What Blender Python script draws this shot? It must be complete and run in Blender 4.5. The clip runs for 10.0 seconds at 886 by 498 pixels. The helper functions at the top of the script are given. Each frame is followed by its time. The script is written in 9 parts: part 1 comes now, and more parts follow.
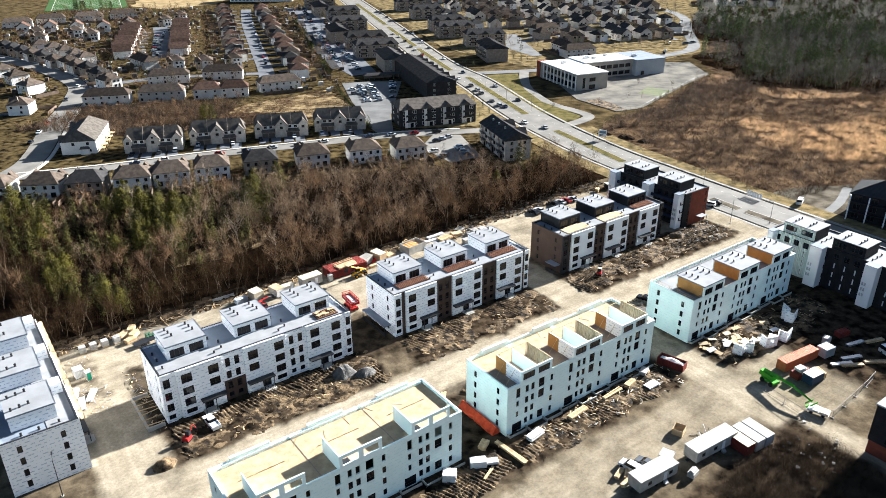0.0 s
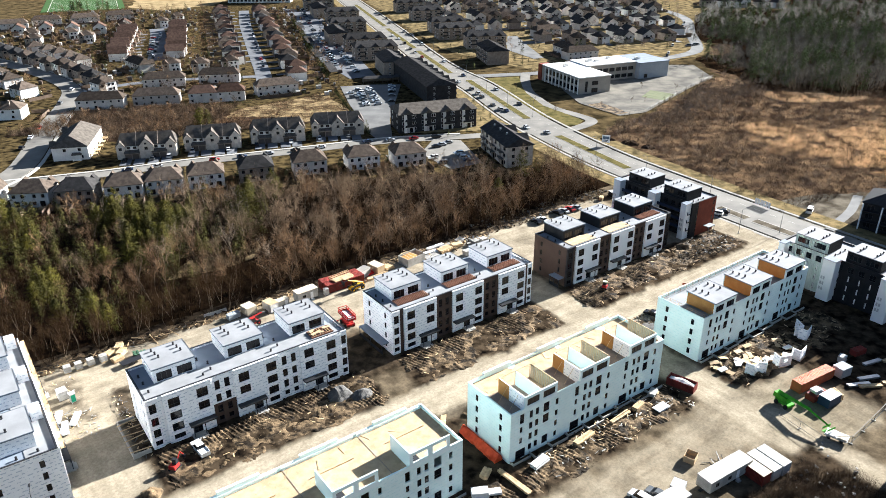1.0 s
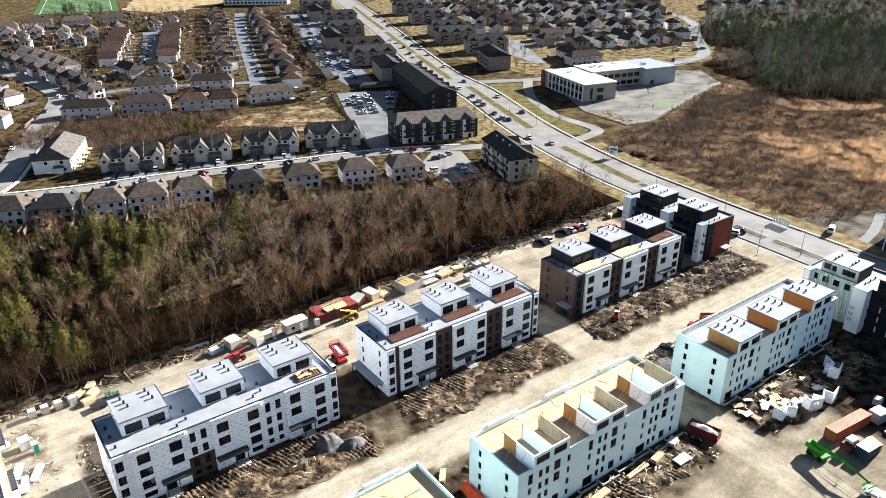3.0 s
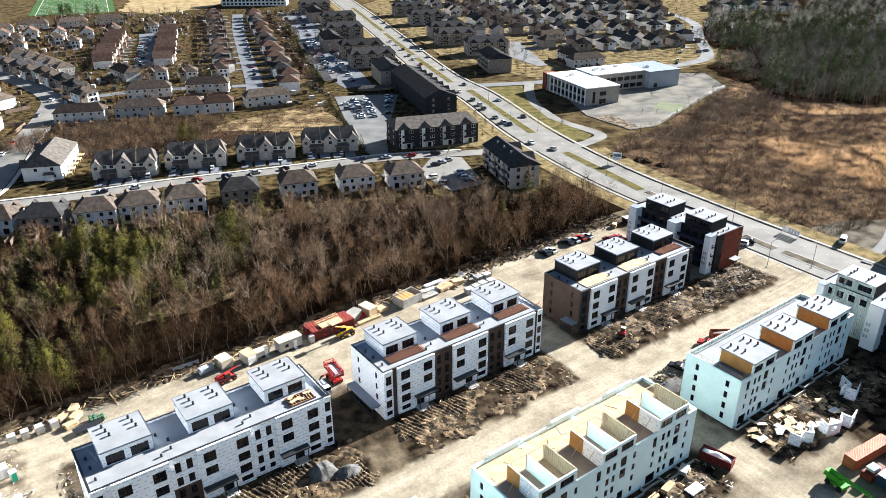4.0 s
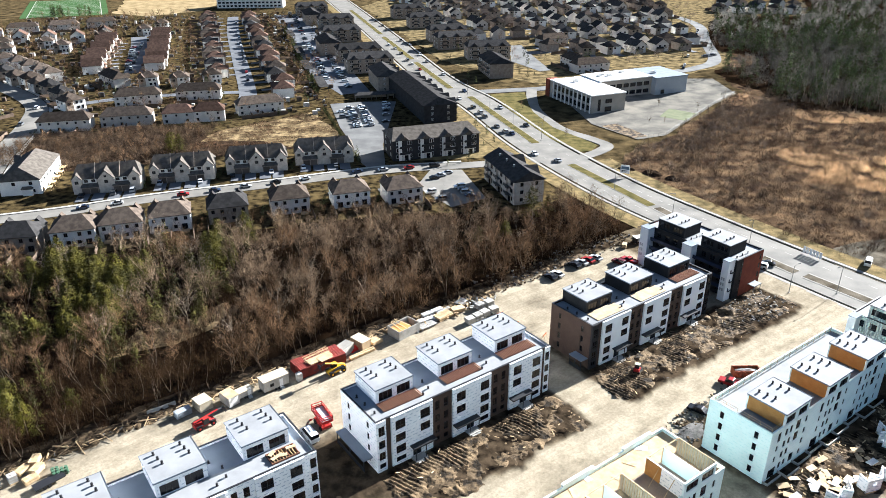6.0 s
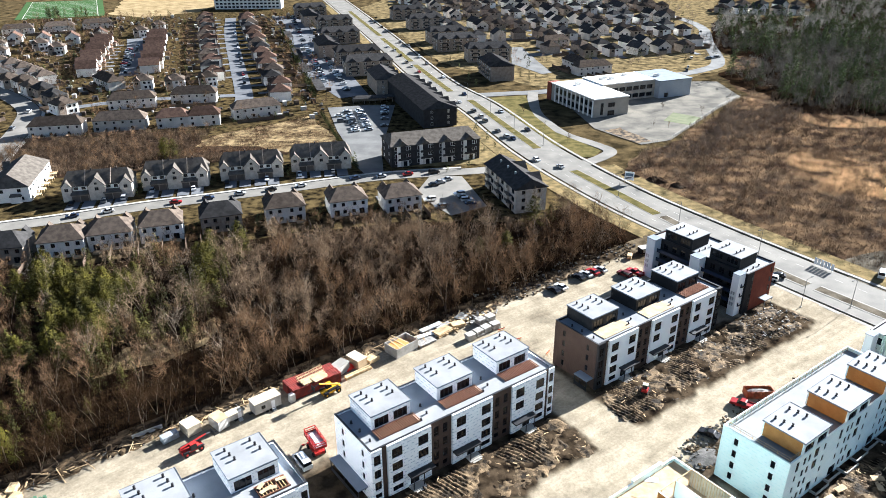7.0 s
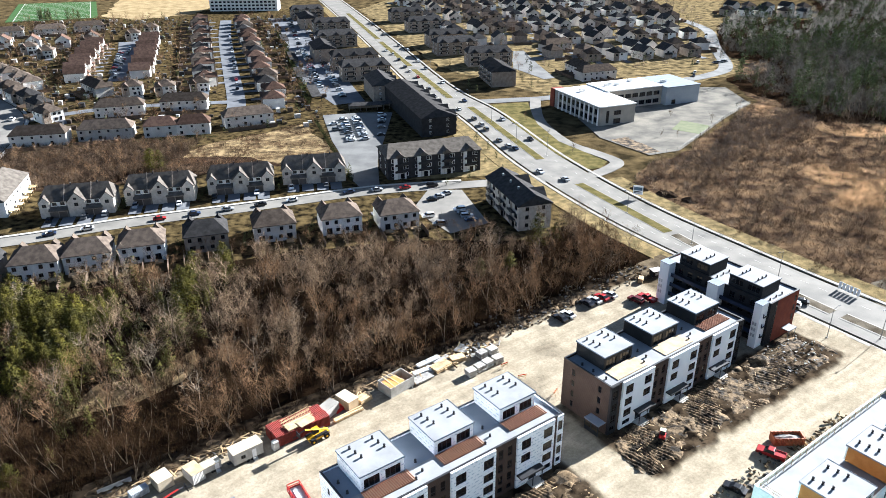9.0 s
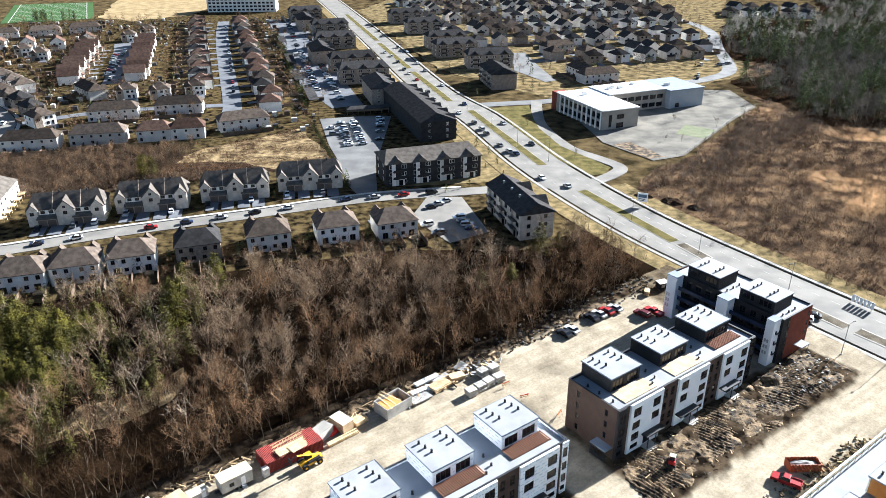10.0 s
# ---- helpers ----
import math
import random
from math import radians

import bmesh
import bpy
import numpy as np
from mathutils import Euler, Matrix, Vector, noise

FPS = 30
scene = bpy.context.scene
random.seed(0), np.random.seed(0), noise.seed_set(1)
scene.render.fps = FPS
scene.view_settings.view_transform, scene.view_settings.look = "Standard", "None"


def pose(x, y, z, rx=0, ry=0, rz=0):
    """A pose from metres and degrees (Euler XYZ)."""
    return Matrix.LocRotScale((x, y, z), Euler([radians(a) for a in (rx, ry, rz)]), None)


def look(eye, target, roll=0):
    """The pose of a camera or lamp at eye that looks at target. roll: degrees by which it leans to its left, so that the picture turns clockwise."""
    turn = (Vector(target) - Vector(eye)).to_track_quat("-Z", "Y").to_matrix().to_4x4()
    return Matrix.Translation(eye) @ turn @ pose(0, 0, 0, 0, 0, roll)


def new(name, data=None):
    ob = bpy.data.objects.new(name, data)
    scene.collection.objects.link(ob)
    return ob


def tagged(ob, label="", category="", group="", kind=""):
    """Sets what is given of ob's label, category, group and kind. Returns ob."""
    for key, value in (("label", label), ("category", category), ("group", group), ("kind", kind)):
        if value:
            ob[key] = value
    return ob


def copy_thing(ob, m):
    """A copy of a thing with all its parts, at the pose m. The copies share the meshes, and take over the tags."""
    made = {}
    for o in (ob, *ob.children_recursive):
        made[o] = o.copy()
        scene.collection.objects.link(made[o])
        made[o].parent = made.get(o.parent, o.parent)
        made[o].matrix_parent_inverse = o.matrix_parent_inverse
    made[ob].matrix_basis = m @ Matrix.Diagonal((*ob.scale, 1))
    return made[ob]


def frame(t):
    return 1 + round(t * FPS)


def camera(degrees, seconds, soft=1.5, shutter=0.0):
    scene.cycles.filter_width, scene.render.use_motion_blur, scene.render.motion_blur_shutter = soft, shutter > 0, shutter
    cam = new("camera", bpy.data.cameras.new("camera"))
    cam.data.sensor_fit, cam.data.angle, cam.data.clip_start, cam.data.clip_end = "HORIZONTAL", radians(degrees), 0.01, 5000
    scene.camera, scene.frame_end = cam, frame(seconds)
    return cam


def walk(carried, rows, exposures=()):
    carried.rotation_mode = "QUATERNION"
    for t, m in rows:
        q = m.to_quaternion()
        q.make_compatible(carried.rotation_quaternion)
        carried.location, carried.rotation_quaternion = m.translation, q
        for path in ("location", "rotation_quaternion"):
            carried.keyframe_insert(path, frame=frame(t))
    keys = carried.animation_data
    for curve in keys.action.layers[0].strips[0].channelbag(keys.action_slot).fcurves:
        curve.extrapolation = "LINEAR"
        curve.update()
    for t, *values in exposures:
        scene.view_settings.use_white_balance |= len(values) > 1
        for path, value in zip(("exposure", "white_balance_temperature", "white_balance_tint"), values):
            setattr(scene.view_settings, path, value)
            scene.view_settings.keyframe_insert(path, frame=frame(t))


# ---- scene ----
cam = camera(62.43, 10.0, 0.5)
PATH = [
    (0.0, look((1.400, -3.372, 100.323), (0.472, 41.745, 78.791), -0.22)),
    (1.0, look((1.269, 4.690, 100.461), (0.340, 49.808, 78.931), -0.22)),
    (2.0, look((1.162, 12.787, 100.567), (0.233, 57.906, 79.039), -0.22)),
    (3.0, look((1.080, 20.902, 100.641), (0.150, 66.022, 79.115), -0.22)),
    (4.0, look((1.022, 29.019, 100.684), (0.092, 74.139, 79.159), -0.22)),
    (5.0, look((0.989, 37.120, 100.694), (0.058, 82.242, 79.171), -0.22)),
    (6.0, look((0.980, 45.191, 100.672), (0.049, 90.313, 79.152), -0.22)),
    (7.0, look((0.996, 53.213, 100.618), (0.064, 98.337, 79.100), -0.22)),
    (8.0, look((1.037, 61.171, 100.531), (0.104, 106.296, 79.017), -0.22)),
    (9.0, look((1.102, 69.048, 100.413), (0.168, 114.174, 78.902), -0.22)),
    (10.0, look((1.191, 76.828, 100.263), (0.257, 121.955, 78.755), -0.22)),
]
walk(cam, PATH, [(0.0, 2.55, 5750, 8.5), (4.0, 2.6, 5700, 8.5), (10.0, 2.74, 5500, 8.5)])

# Daylight: a low afternoon sun that shines along the rows of new blocks
SUN_TURN, SUN_HEIGHT = 41.0, 22.0
world = bpy.data.worlds.new("sky")
scene.world = world
world.use_nodes = True
sky = world.node_tree.nodes.new("ShaderNodeTexSky")
sky.sky_type, sky.sun_disc = "NISHITA", False
sky.sun_elevation, sky.sun_rotation = radians(SUN_HEIGHT), radians(90 - SUN_TURN)
backing = world.node_tree.nodes["Background"]
backing.inputs["Strength"].default_value = 0.025
world.node_tree.links.new(sky.outputs[0], backing.inputs[0])
sun_data = bpy.data.lights.new("sun", "SUN")
sun_data.energy, sun_data.angle, sun_data.color = 5.0, radians(0.5), (1.0, 0.93, 0.83)
sun = new("sun", sun_data)
away = (math.cos(radians(SUN_TURN)) * math.cos(radians(SUN_HEIGHT)), math.sin(radians(SUN_TURN)) * math.cos(radians(SUN_HEIGHT)), math.sin(radians(SUN_HEIGHT)))
sun.matrix_world = look((away[0] * 300, away[1] * 300, away[2] * 300), (0, 0, 0))

# The building site has its own axes: u along the rows of blocks, v across them towards the wood
SITE = pose(11.8, 116.7, 0, 0, 0, 37.3)


def site(u, v, z=0.0, turn=0.0):
    return SITE @ pose(u, v, z, 0, 0, turn)


def uv(u, v):
    p = SITE @ Vector((u, v, 0))
    return (p.x, p.y)


# ---- mesh tools ----
class Form:
    """A mesh in the making: lists of corners and faces."""

    def __init__(self):
        self.v, self.f = [], []

    def add(self, vs, fs):
        n = len(self.v)
        self.v += [tuple(p) for p in vs]
        self.f += [tuple(i + n for i in face) for face in fs]
        return self

    def box(self, x0, x1, y0, y1, z0, z1):
        return self.add([(x0, y0, z0), (x1, y0, z0), (x1, y1, z0), (x0, y1, z0), (x0, y0, z1), (x1, y0, z1), (x1, y1, z1), (x0, y1, z1)],
                        [(3, 2, 1, 0), (4, 5, 6, 7), (0, 1, 5, 4), (1, 2, 6, 5), (2, 3, 7, 6), (3, 0, 4, 7)])

    def mbox(self, m, sx, sy, sz):
        """A box with its base's middle at the pose m."""
        x, y = sx / 2, sy / 2
        vs = [(-x, -y, 0), (x, -y, 0), (x, y, 0), (-x, y, 0), (-x, -y, sz), (x, -y, sz), (x, y, sz), (-x, y, sz)]
        return self.add([m @ Vector(p) for p in vs], [(3, 2, 1, 0), (4, 5, 6, 7), (0, 1, 5, 4), (1, 2, 6, 5), (2, 3, 7, 6), (3, 0, 4, 7)])

    def prism(self, pts, z0, z1):
        n = len(pts)
        vs = [(p[0], p[1], z0) for p in pts] + [(p[0], p[1], z1) for p in pts]
        fs = [tuple(range(n - 1, -1, -1)), tuple(range(n, 2 * n))] + [(i, (i + 1) % n, n + (i + 1) % n, n + i) for i in range(n)]
        return self.add(vs, fs)

    def side(self, pts, y0, y1):
        """A prism whose outline pts lies in x and z, from y0 to y1."""
        n = len(pts)
        vs = [(p[0], y0, p[1]) for p in pts] + [(p[0], y1, p[1]) for p in pts]
        fs = [tuple(range(n)), tuple(range(2 * n - 1, n - 1, -1))] + [((i + 1) % n, i, n + i, n + (i + 1) % n) for i in range(n)]
        return self.add(vs, fs)

    def rod(self, a, b, r0, r1=None, n=6, caps=True):
        a, b = Vector(a), Vector(b)
        r1 = r0 if r1 is None else r1
        q = (b - a).to_track_quat("Z", "Y")
        ring = [(math.cos(2 * math.pi * i / n), math.sin(2 * math.pi * i / n)) for i in range(n)]
        vs = [a + q @ Vector((r0 * c, r0 * s, 0)) for c, s in ring] + [b + q @ Vector((r1 * c, r1 * s, 0)) for c, s in ring]
        fs = [(i, (i + 1) % n, n + (i + 1) % n, n + i) for i in range(n)]
        if caps:
            fs += [tuple(range(n - 1, -1, -1)), tuple(range(n, 2 * n))]
        return self.add(vs, fs)

    def pipe(self, pts, r, n=6):
        for a, b in zip(pts, pts[1:]):
            self.rod(a, b, r, r, n)
        return self

    def mesh(self, name):
        me = bpy.data.meshes.new(name)
        me.from_pydata(self.v, [], self.f)
        me.update()
        return me


def part(name, form, material, parent=None, label="", m=None):
    """Links a form, or a mesh that is made already, as one mesh object under a thing or a part."""
    me = form.mesh(name) if isinstance(form, Form) else form
    if material is not None and not me.materials:
        me.materials.append(material)
    ob = new(name, me)
    if parent is not None:
        ob.parent = parent
    if m is not None:
        ob.matrix_basis = m
    return tagged(ob, label)


def thing(name, m, label, category, group="", kind=""):
    ob = new(name)
    ob.matrix_basis = m
    return tagged(ob, label, category, group, kind)


def solo(name, form, material, m, label, category, group="", kind=""):
    """A thing of one mesh."""
    return tagged(part(name, form, material, None, "", m), label, category, group, kind)
# ---- materials ----
def mat(name, a, b=None, size=2.0, rough=0.85, bump=0.15, metal=0.0, rnd=0.0, grain=0.25, fine=0.15, wave=None, spread=(0.35, 0.65), spec=0.08):
    """A surface that varies between the colours a and b over patches of about size metres, with a grain of about fine metres and relief.
    rnd: how far the brightness differs from object to object. wave: (spacing, strength, axis) of regular ribs."""
    m = bpy.data.materials.new(name)
    m.use_nodes = True
    t = m.node_tree
    n, l = t.nodes, t.links
    bsdf = n["Principled BSDF"]
    bsdf.inputs["Roughness"].default_value, bsdf.inputs["Metallic"].default_value = rough, metal
    bsdf.inputs["Specular IOR Level"].default_value = spec if rough < 0.88 else 0.0
    b = b or tuple(c * 0.8 for c in a)
    geo = n.new("ShaderNodeNewGeometry")
    big = n.new("ShaderNodeTexNoise")
    big.inputs["Scale"].default_value, big.inputs["Detail"].default_value = 1.0 / size, 5
    small = n.new("ShaderNodeTexNoise")
    small.inputs["Scale"].default_value, small.inputs["Detail"].default_value = 1.0 / fine, 3
    ramp = n.new("ShaderNodeValToRGB")
    ramp.color_ramp.elements[0].position, ramp.color_ramp.elements[1].position = spread
    ramp.color_ramp.elements[0].color, ramp.color_ramp.elements[1].color = (*a, 1), (*b, 1)
    for tex in (big, small):
        l.new(geo.outputs["Position"], tex.inputs["Vector"])
    l.new(big.outputs["Fac"], ramp.inputs["Fac"])
    hsv = n.new("ShaderNodeHueSaturation")
    l.new(ramp.outputs["Color"], hsv.inputs["Color"])
    value = n.new("ShaderNodeMath")
    value.operation = "MULTIPLY_ADD"
    value.inputs[1].default_value, value.inputs[2].default_value = 2 * grain, 1 - grain
    l.new(small.outputs["Fac"], value.inputs[0])
    last = value
    if rnd:
        info = n.new("ShaderNodeObjectInfo")
        rand = n.new("ShaderNodeMath")
        rand.operation = "MULTIPLY_ADD"
        rand.inputs[1].default_value, rand.inputs[2].default_value = 2 * rnd, 1 - rnd
        l.new(info.outputs["Random"], rand.inputs[0])
        last = n.new("ShaderNodeMath")
        last.operation = "MULTIPLY"
        l.new(value.outputs[0], last.inputs[0])
        l.new(rand.outputs[0], last.inputs[1])
    l.new(last.outputs[0], hsv.inputs["Value"])
    l.new(hsv.outputs["Color"], bsdf.inputs["Base Color"])
    if bump:
        relief = n.new("ShaderNodeBump")
        relief.inputs["Strength"].default_value, relief.inputs["Distance"].default_value = bump, fine
        l.new(small.outputs["Fac"], relief.inputs["Height"])
        l.new(relief.outputs["Normal"], bsdf.inputs["Normal"])
    if wave:
        ribs = n.new("ShaderNodeTexWave")
        ribs.wave_type, ribs.bands_direction = "BANDS", wave[2]
        ribs.inputs["Scale"].default_value = 0.314 / wave[0]
        coord = n.new("ShaderNodeTexCoord")
        l.new(coord.outputs["Object"], ribs.inputs["Vector"])
        second = n.new("ShaderNodeBump")
        second.inputs["Strength"].default_value, second.inputs["Distance"].default_value = wave[1], wave[0] * 0.4
        l.new(ribs.outputs["Fac"], second.inputs["Height"])
        if bump:
            l.new(relief.outputs["Normal"], second.inputs["Normal"])
        l.new(second.outputs["Normal"], bsdf.inputs["Normal"])
    return m


def wrap(name, base, ink, amount):
    """Building wrap: a pale sheet with rows of small printed marks and taped joints."""
    m = mat(name, base, tuple(c * 0.93 for c in base), 3.0, 0.55, 0.1, grain=0.05)
    n, l = m.node_tree.nodes, m.node_tree.links
    coord = n.new("ShaderNodeTexCoord")
    flat = n.new("ShaderNodeMapping")
    flat.inputs["Rotation"].default_value = (radians(90), 0, 0)
    mixv = n.new("ShaderNodeVectorMath")
    mixv.operation = "MULTIPLY"
    l.new(coord.outputs["Object"], flat.inputs["Vector"])
    sums = n.new("ShaderNodeSeparateXYZ")
    l.new(coord.outputs["Object"], sums.inputs[0])
    add = n.new("ShaderNodeMath")
    l.new(sums.outputs[0], add.inputs[0])
    l.new(sums.outputs[1], add.inputs[1])
    comb = n.new("ShaderNodeCombineXYZ")
    l.new(add.outputs[0], comb.inputs[0])
    l.new(sums.outputs[2], comb.inputs[1])
    brick = n.new("ShaderNodeTexBrick")
    brick.inputs["Scale"].default_value = 1.0
    brick.inputs["Brick Width"].default_value, brick.inputs["Row Height"].default_value = 1.5, 0.75
    brick.inputs["Mortar Size"].default_value, brick.inputs["Mortar Smooth"].default_value = 0.27, 0.1
    brick.inputs["Color1"].default_value = brick.inputs["Color2"].default_value = (1, 1, 1, 1)
    brick.inputs["Mortar"].default_value = (0, 0, 0, 1)
    l.new(comb.outputs[0], brick.inputs["Vector"])
    broken = n.new("ShaderNodeTexNoise")
    broken.inputs["Scale"].default_value = 2.2
    l.new(comb.outputs[0], broken.inputs["Vector"])
    cut = n.new("ShaderNodeMath")
    cut.operation = "GREATER_THAN"
    cut.inputs[1].default_value = 0.47
    l.new(broken.outputs["Fac"], cut.inputs[0])
    fac = n.new("ShaderNodeMath")
    fac.operation = "MULTIPLY"
    l.new(brick.outputs["Color"], fac.inputs[0])
    l.new(cut.outputs[0], fac.inputs[1])
    fac2 = n.new("ShaderNodeMath")
    fac2.operation = "MULTIPLY"
    fac2.inputs[1].default_value = amount
    l.new(fac.outputs[0], fac2.inputs[0])
    mix = n.new("ShaderNodeMix")
    mix.data_type = "RGBA"
    bsdf = n["Principled BSDF"]
    l.new(bsdf.inputs["Base Color"].links[0].from_socket, mix.inputs[6])
    mix.inputs[7].default_value = (*ink, 1)
    l.new(fac2.outputs[0], mix.inputs[0])
    l.new(mix.outputs[2], bsdf.inputs["Base Color"])
    n.remove(flat), n.remove(mixv)
    return m


GRASS = mat("dry_grass", (0.095, 0.0686, 0.033), (0.0211, 0.0165, 0.00924), 7, 0.95, 0.4, grain=0.35, fine=0.5)
LAWN = mat("spring_lawn", (0.0856, 0.062, 0.0276), (0.0069, 0.00552, 0.00386), 3, 0.95, 0.3, grain=0.3, fine=0.4)
TURF = mat("sports_turf", (0.042, 0.078, 0.03), (0.052, 0.092, 0.038), 12, 0.9, 0.1)
TAN = mat("tan_field", (0.29, 0.22, 0.12), (0.17, 0.125, 0.065), 9, 0.95, 0.2, grain=0.3, fine=0.4)
STRAWGROUND = mat("dry_straw_ground", (0.26, 0.19, 0.1), (0.07, 0.05, 0.028), 3, 0.95, 0.4, grain=0.5, fine=0.5)
PARKING = mat("parking_asphalt", (0.14, 0.137, 0.13), (0.095, 0.093, 0.09), 8, 0.85, 0.1, grain=0.12, fine=0.2)
CLOD = mat("muddy_scrap", (0.121, 0.0891, 0.0554), (0.0378, 0.027, 0.0175), 1.2, 0.9, 0.2, rnd=0.3)
DULLWHITE = mat("dirty_white_scrap", (0.38, 0.37, 0.345), (0.2, 0.187, 0.167), 1.0, 0.8, 0.1, rnd=0.3)
PADDIRT = mat("grey_pad_dirt", (0.128, 0.111, 0.0851), (0.0486, 0.0405, 0.0297), 5, 0.95, 0.4, grain=0.4, fine=0.35)
MARSH = mat("marsh_ground", (0.137, 0.0892, 0.05), (0.0266, 0.0173, 0.0127), 8, 0.95, 0.5, grain=0.5, fine=0.5)
# leaf litter with the shade under the trees put into its colour
LITTER = mat("shaded_forest_litter", (0.02, 0.012, 0.007), (0.005, 0.0035, 0.002), 6, 0.95, 0.6, grain=0.5, fine=0.4, spec=0.0)
MUD = mat("churned_mud", (0.167, 0.116, 0.0653), (0.0159, 0.0116, 0.00725), 2.2, 0.85, 0.6, grain=0.5, fine=0.22, spread=(0.38, 0.6))
ASPHALT = mat("asphalt", (0.125, 0.128, 0.136), (0.085, 0.087, 0.094), 8, 0.85, 0.1, grain=0.12, fine=0.2)
OLDROAD = mat("worn_road", (0.18, 0.167, 0.146), (0.125, 0.117, 0.104), 8, 0.85, 0.1, grain=0.12, fine=0.2)
CONCRETE = mat("concrete", (0.39, 0.365, 0.32), (0.3, 0.285, 0.255), 3, 0.85, 0.1, grain=0.12)
SAND = mat("play_sand", (0.185, 0.17, 0.143), (0.101, 0.0952, 0.0851), 9, 0.95, 0.1)
WRAP = wrap("white_building_wrap", (0.9, 0.9, 0.9), (0.3, 0.36, 0.45), 0.62)
MINT = mat("mint_sheathing", (0.73, 0.87, 0.85), (0.79, 0.89, 0.87), 5, 0.6, 0.08, grain=0.05)
MINTWALL = wrap("mint_air_barrier", (0.76, 0.9, 0.87), (0.5, 0.74, 0.74), 0.4)
BROWN = mat("brown_panel", (0.075, 0.05, 0.038), (0.063, 0.041, 0.032), 2, 0.6, 0.15, wave=(0.3, 0.3, "Z"))
CHAR = mat("charcoal_panel", (0.028, 0.027, 0.028), (0.02, 0.02, 0.021), 3, 0.6, 0.1, wave=(0.25, 0.3, "Z"))
WHITEP = mat("white_panel", (0.82, 0.82, 0.81), (0.76, 0.76, 0.76), 4, 0.5, 0.05, grain=0.04)
REDBRICK = mat("red_brick", (0.2, 0.055, 0.032), (0.15, 0.042, 0.028), 1.5, 0.8, 0.3, grain=0.2, fine=0.1)
ROOFING = mat("grey_membrane", (0.25, 0.252, 0.256), (0.195, 0.197, 0.2), 4, 0.8, 0.05, grain=0.06)
ROOFDARK = mat("blue_grey_membrane", (0.19, 0.215, 0.25), (0.155, 0.178, 0.21), 4, 0.75, 0.05, grain=0.08)
METAL = mat("dark_metal", (0.018, 0.018, 0.02), None, 2, 0.45, 0.0, grain=0.05, spec=0.3)
STEEL = mat("galvanised_steel", (0.5, 0.51, 0.52), None, 1, 0.35, 0.0, 0.7)
GLASS = mat("dark_window_glass", (0.008, 0.009, 0.012), None, 3, 0.06, 0.0, spec=0.3)
OSB = mat("plywood_sheet", (0.448, 0.336, 0.207), (0.325, 0.235, 0.14), 1.5, 0.8, 0.1, grain=0.15)
CREAM = mat("cream_panel", (0.5, 0.43, 0.32), (0.4, 0.345, 0.25), 2, 0.65, 0.05)
OSBDARK = mat("amber_board", (0.42, 0.22, 0.07), (0.36, 0.18, 0.055), 1.5, 0.75, 0.1, grain=0.15)
TIMBER = mat("sawn_timber", (0.528, 0.384, 0.216), (0.336, 0.24, 0.138), 0.8, 0.8, 0.1, grain=0.2, rnd=0.15)
RUST = mat("rust_red_joist", (0.23, 0.115, 0.072), (0.165, 0.08, 0.05), 1.0, 0.75, 0.1, rnd=0.1)
SUBFLOOR = mat("grey_subfloor", (0.3, 0.237, 0.175), (0.225, 0.175, 0.138), 3, 0.85, 0.05)
FOAM = mat("white_foam_sheet", (0.64, 0.635, 0.615), (0.5, 0.495, 0.48), 2, 0.7, 0.05, rnd=0.1)
# ---- ground, roads ----
def sheet(name, pts, z, material, label, category="ground", rough_edge=0.0, step=6.0):
    """A flat patch of ground with the outline pts; its edge wanders by rough_edge metres."""
    out = []
    for i, a in enumerate(pts):
        b = pts[(i + 1) % len(pts)]
        n = max(1, int(math.dist(a, b) / step)) if rough_edge else 1
        for k in range(n):
            x, y = a[0] + (b[0] - a[0]) * k / n, a[1] + (b[1] - a[1]) * k / n
            d = noise.noise_vector(Vector((x * 0.09, y * 0.09, 3))) * rough_edge * 2
            out.append((x + d.x, y + d.y))
    bm = bmesh.new()
    face = bm.faces.new([bm.verts.new((x, y, z)) for x, y in out])
    bmesh.ops.triangulate(bm, faces=[face])
    for f in bm.faces:
        if f.normal.z < 0:
            f.normal_flip()
    me = bpy.data.meshes.new(name)
    bm.to_mesh(me)
    bm.free()
    return tagged(part(name, me, material), label, category, "", "structure")


def along(pts, width, side=0.0):
    """The left and right edges of a strip of that width along pts, set off sideways."""
    left, right = [], []
    for i, p in enumerate(pts):
        a, b = Vector(pts[max(0, i - 1)]), Vector(pts[min(len(pts) - 1, i + 1)])
        d = (b - a).normalized()
        nrm = Vector((-d.y, d.x))
        c = Vector(p) + nrm * side
        left.append(c + nrm * width / 2)
        right.append(c - nrm * width / 2)
    return left, right


def smooth(pts, n=6):
    """The polyline pts with its corners rounded."""
    out = []
    for i in range(len(pts) - 1):
        p0, p1, p2, p3 = (Vector(pts[min(max(i + k, 0), len(pts) - 1)]) for k in (-1, 0, 1, 2))
        for k in range(n):
            t = k / n
            out.append(tuple(0.5 * (2 * p1 + (p2 - p0) * t + (2 * p0 - 5 * p1 + 4 * p2 - p3) * t * t + (3 * p1 - p0 - 3 * p2 + p3) * t**3)))
    return out + [tuple(pts[-1])]


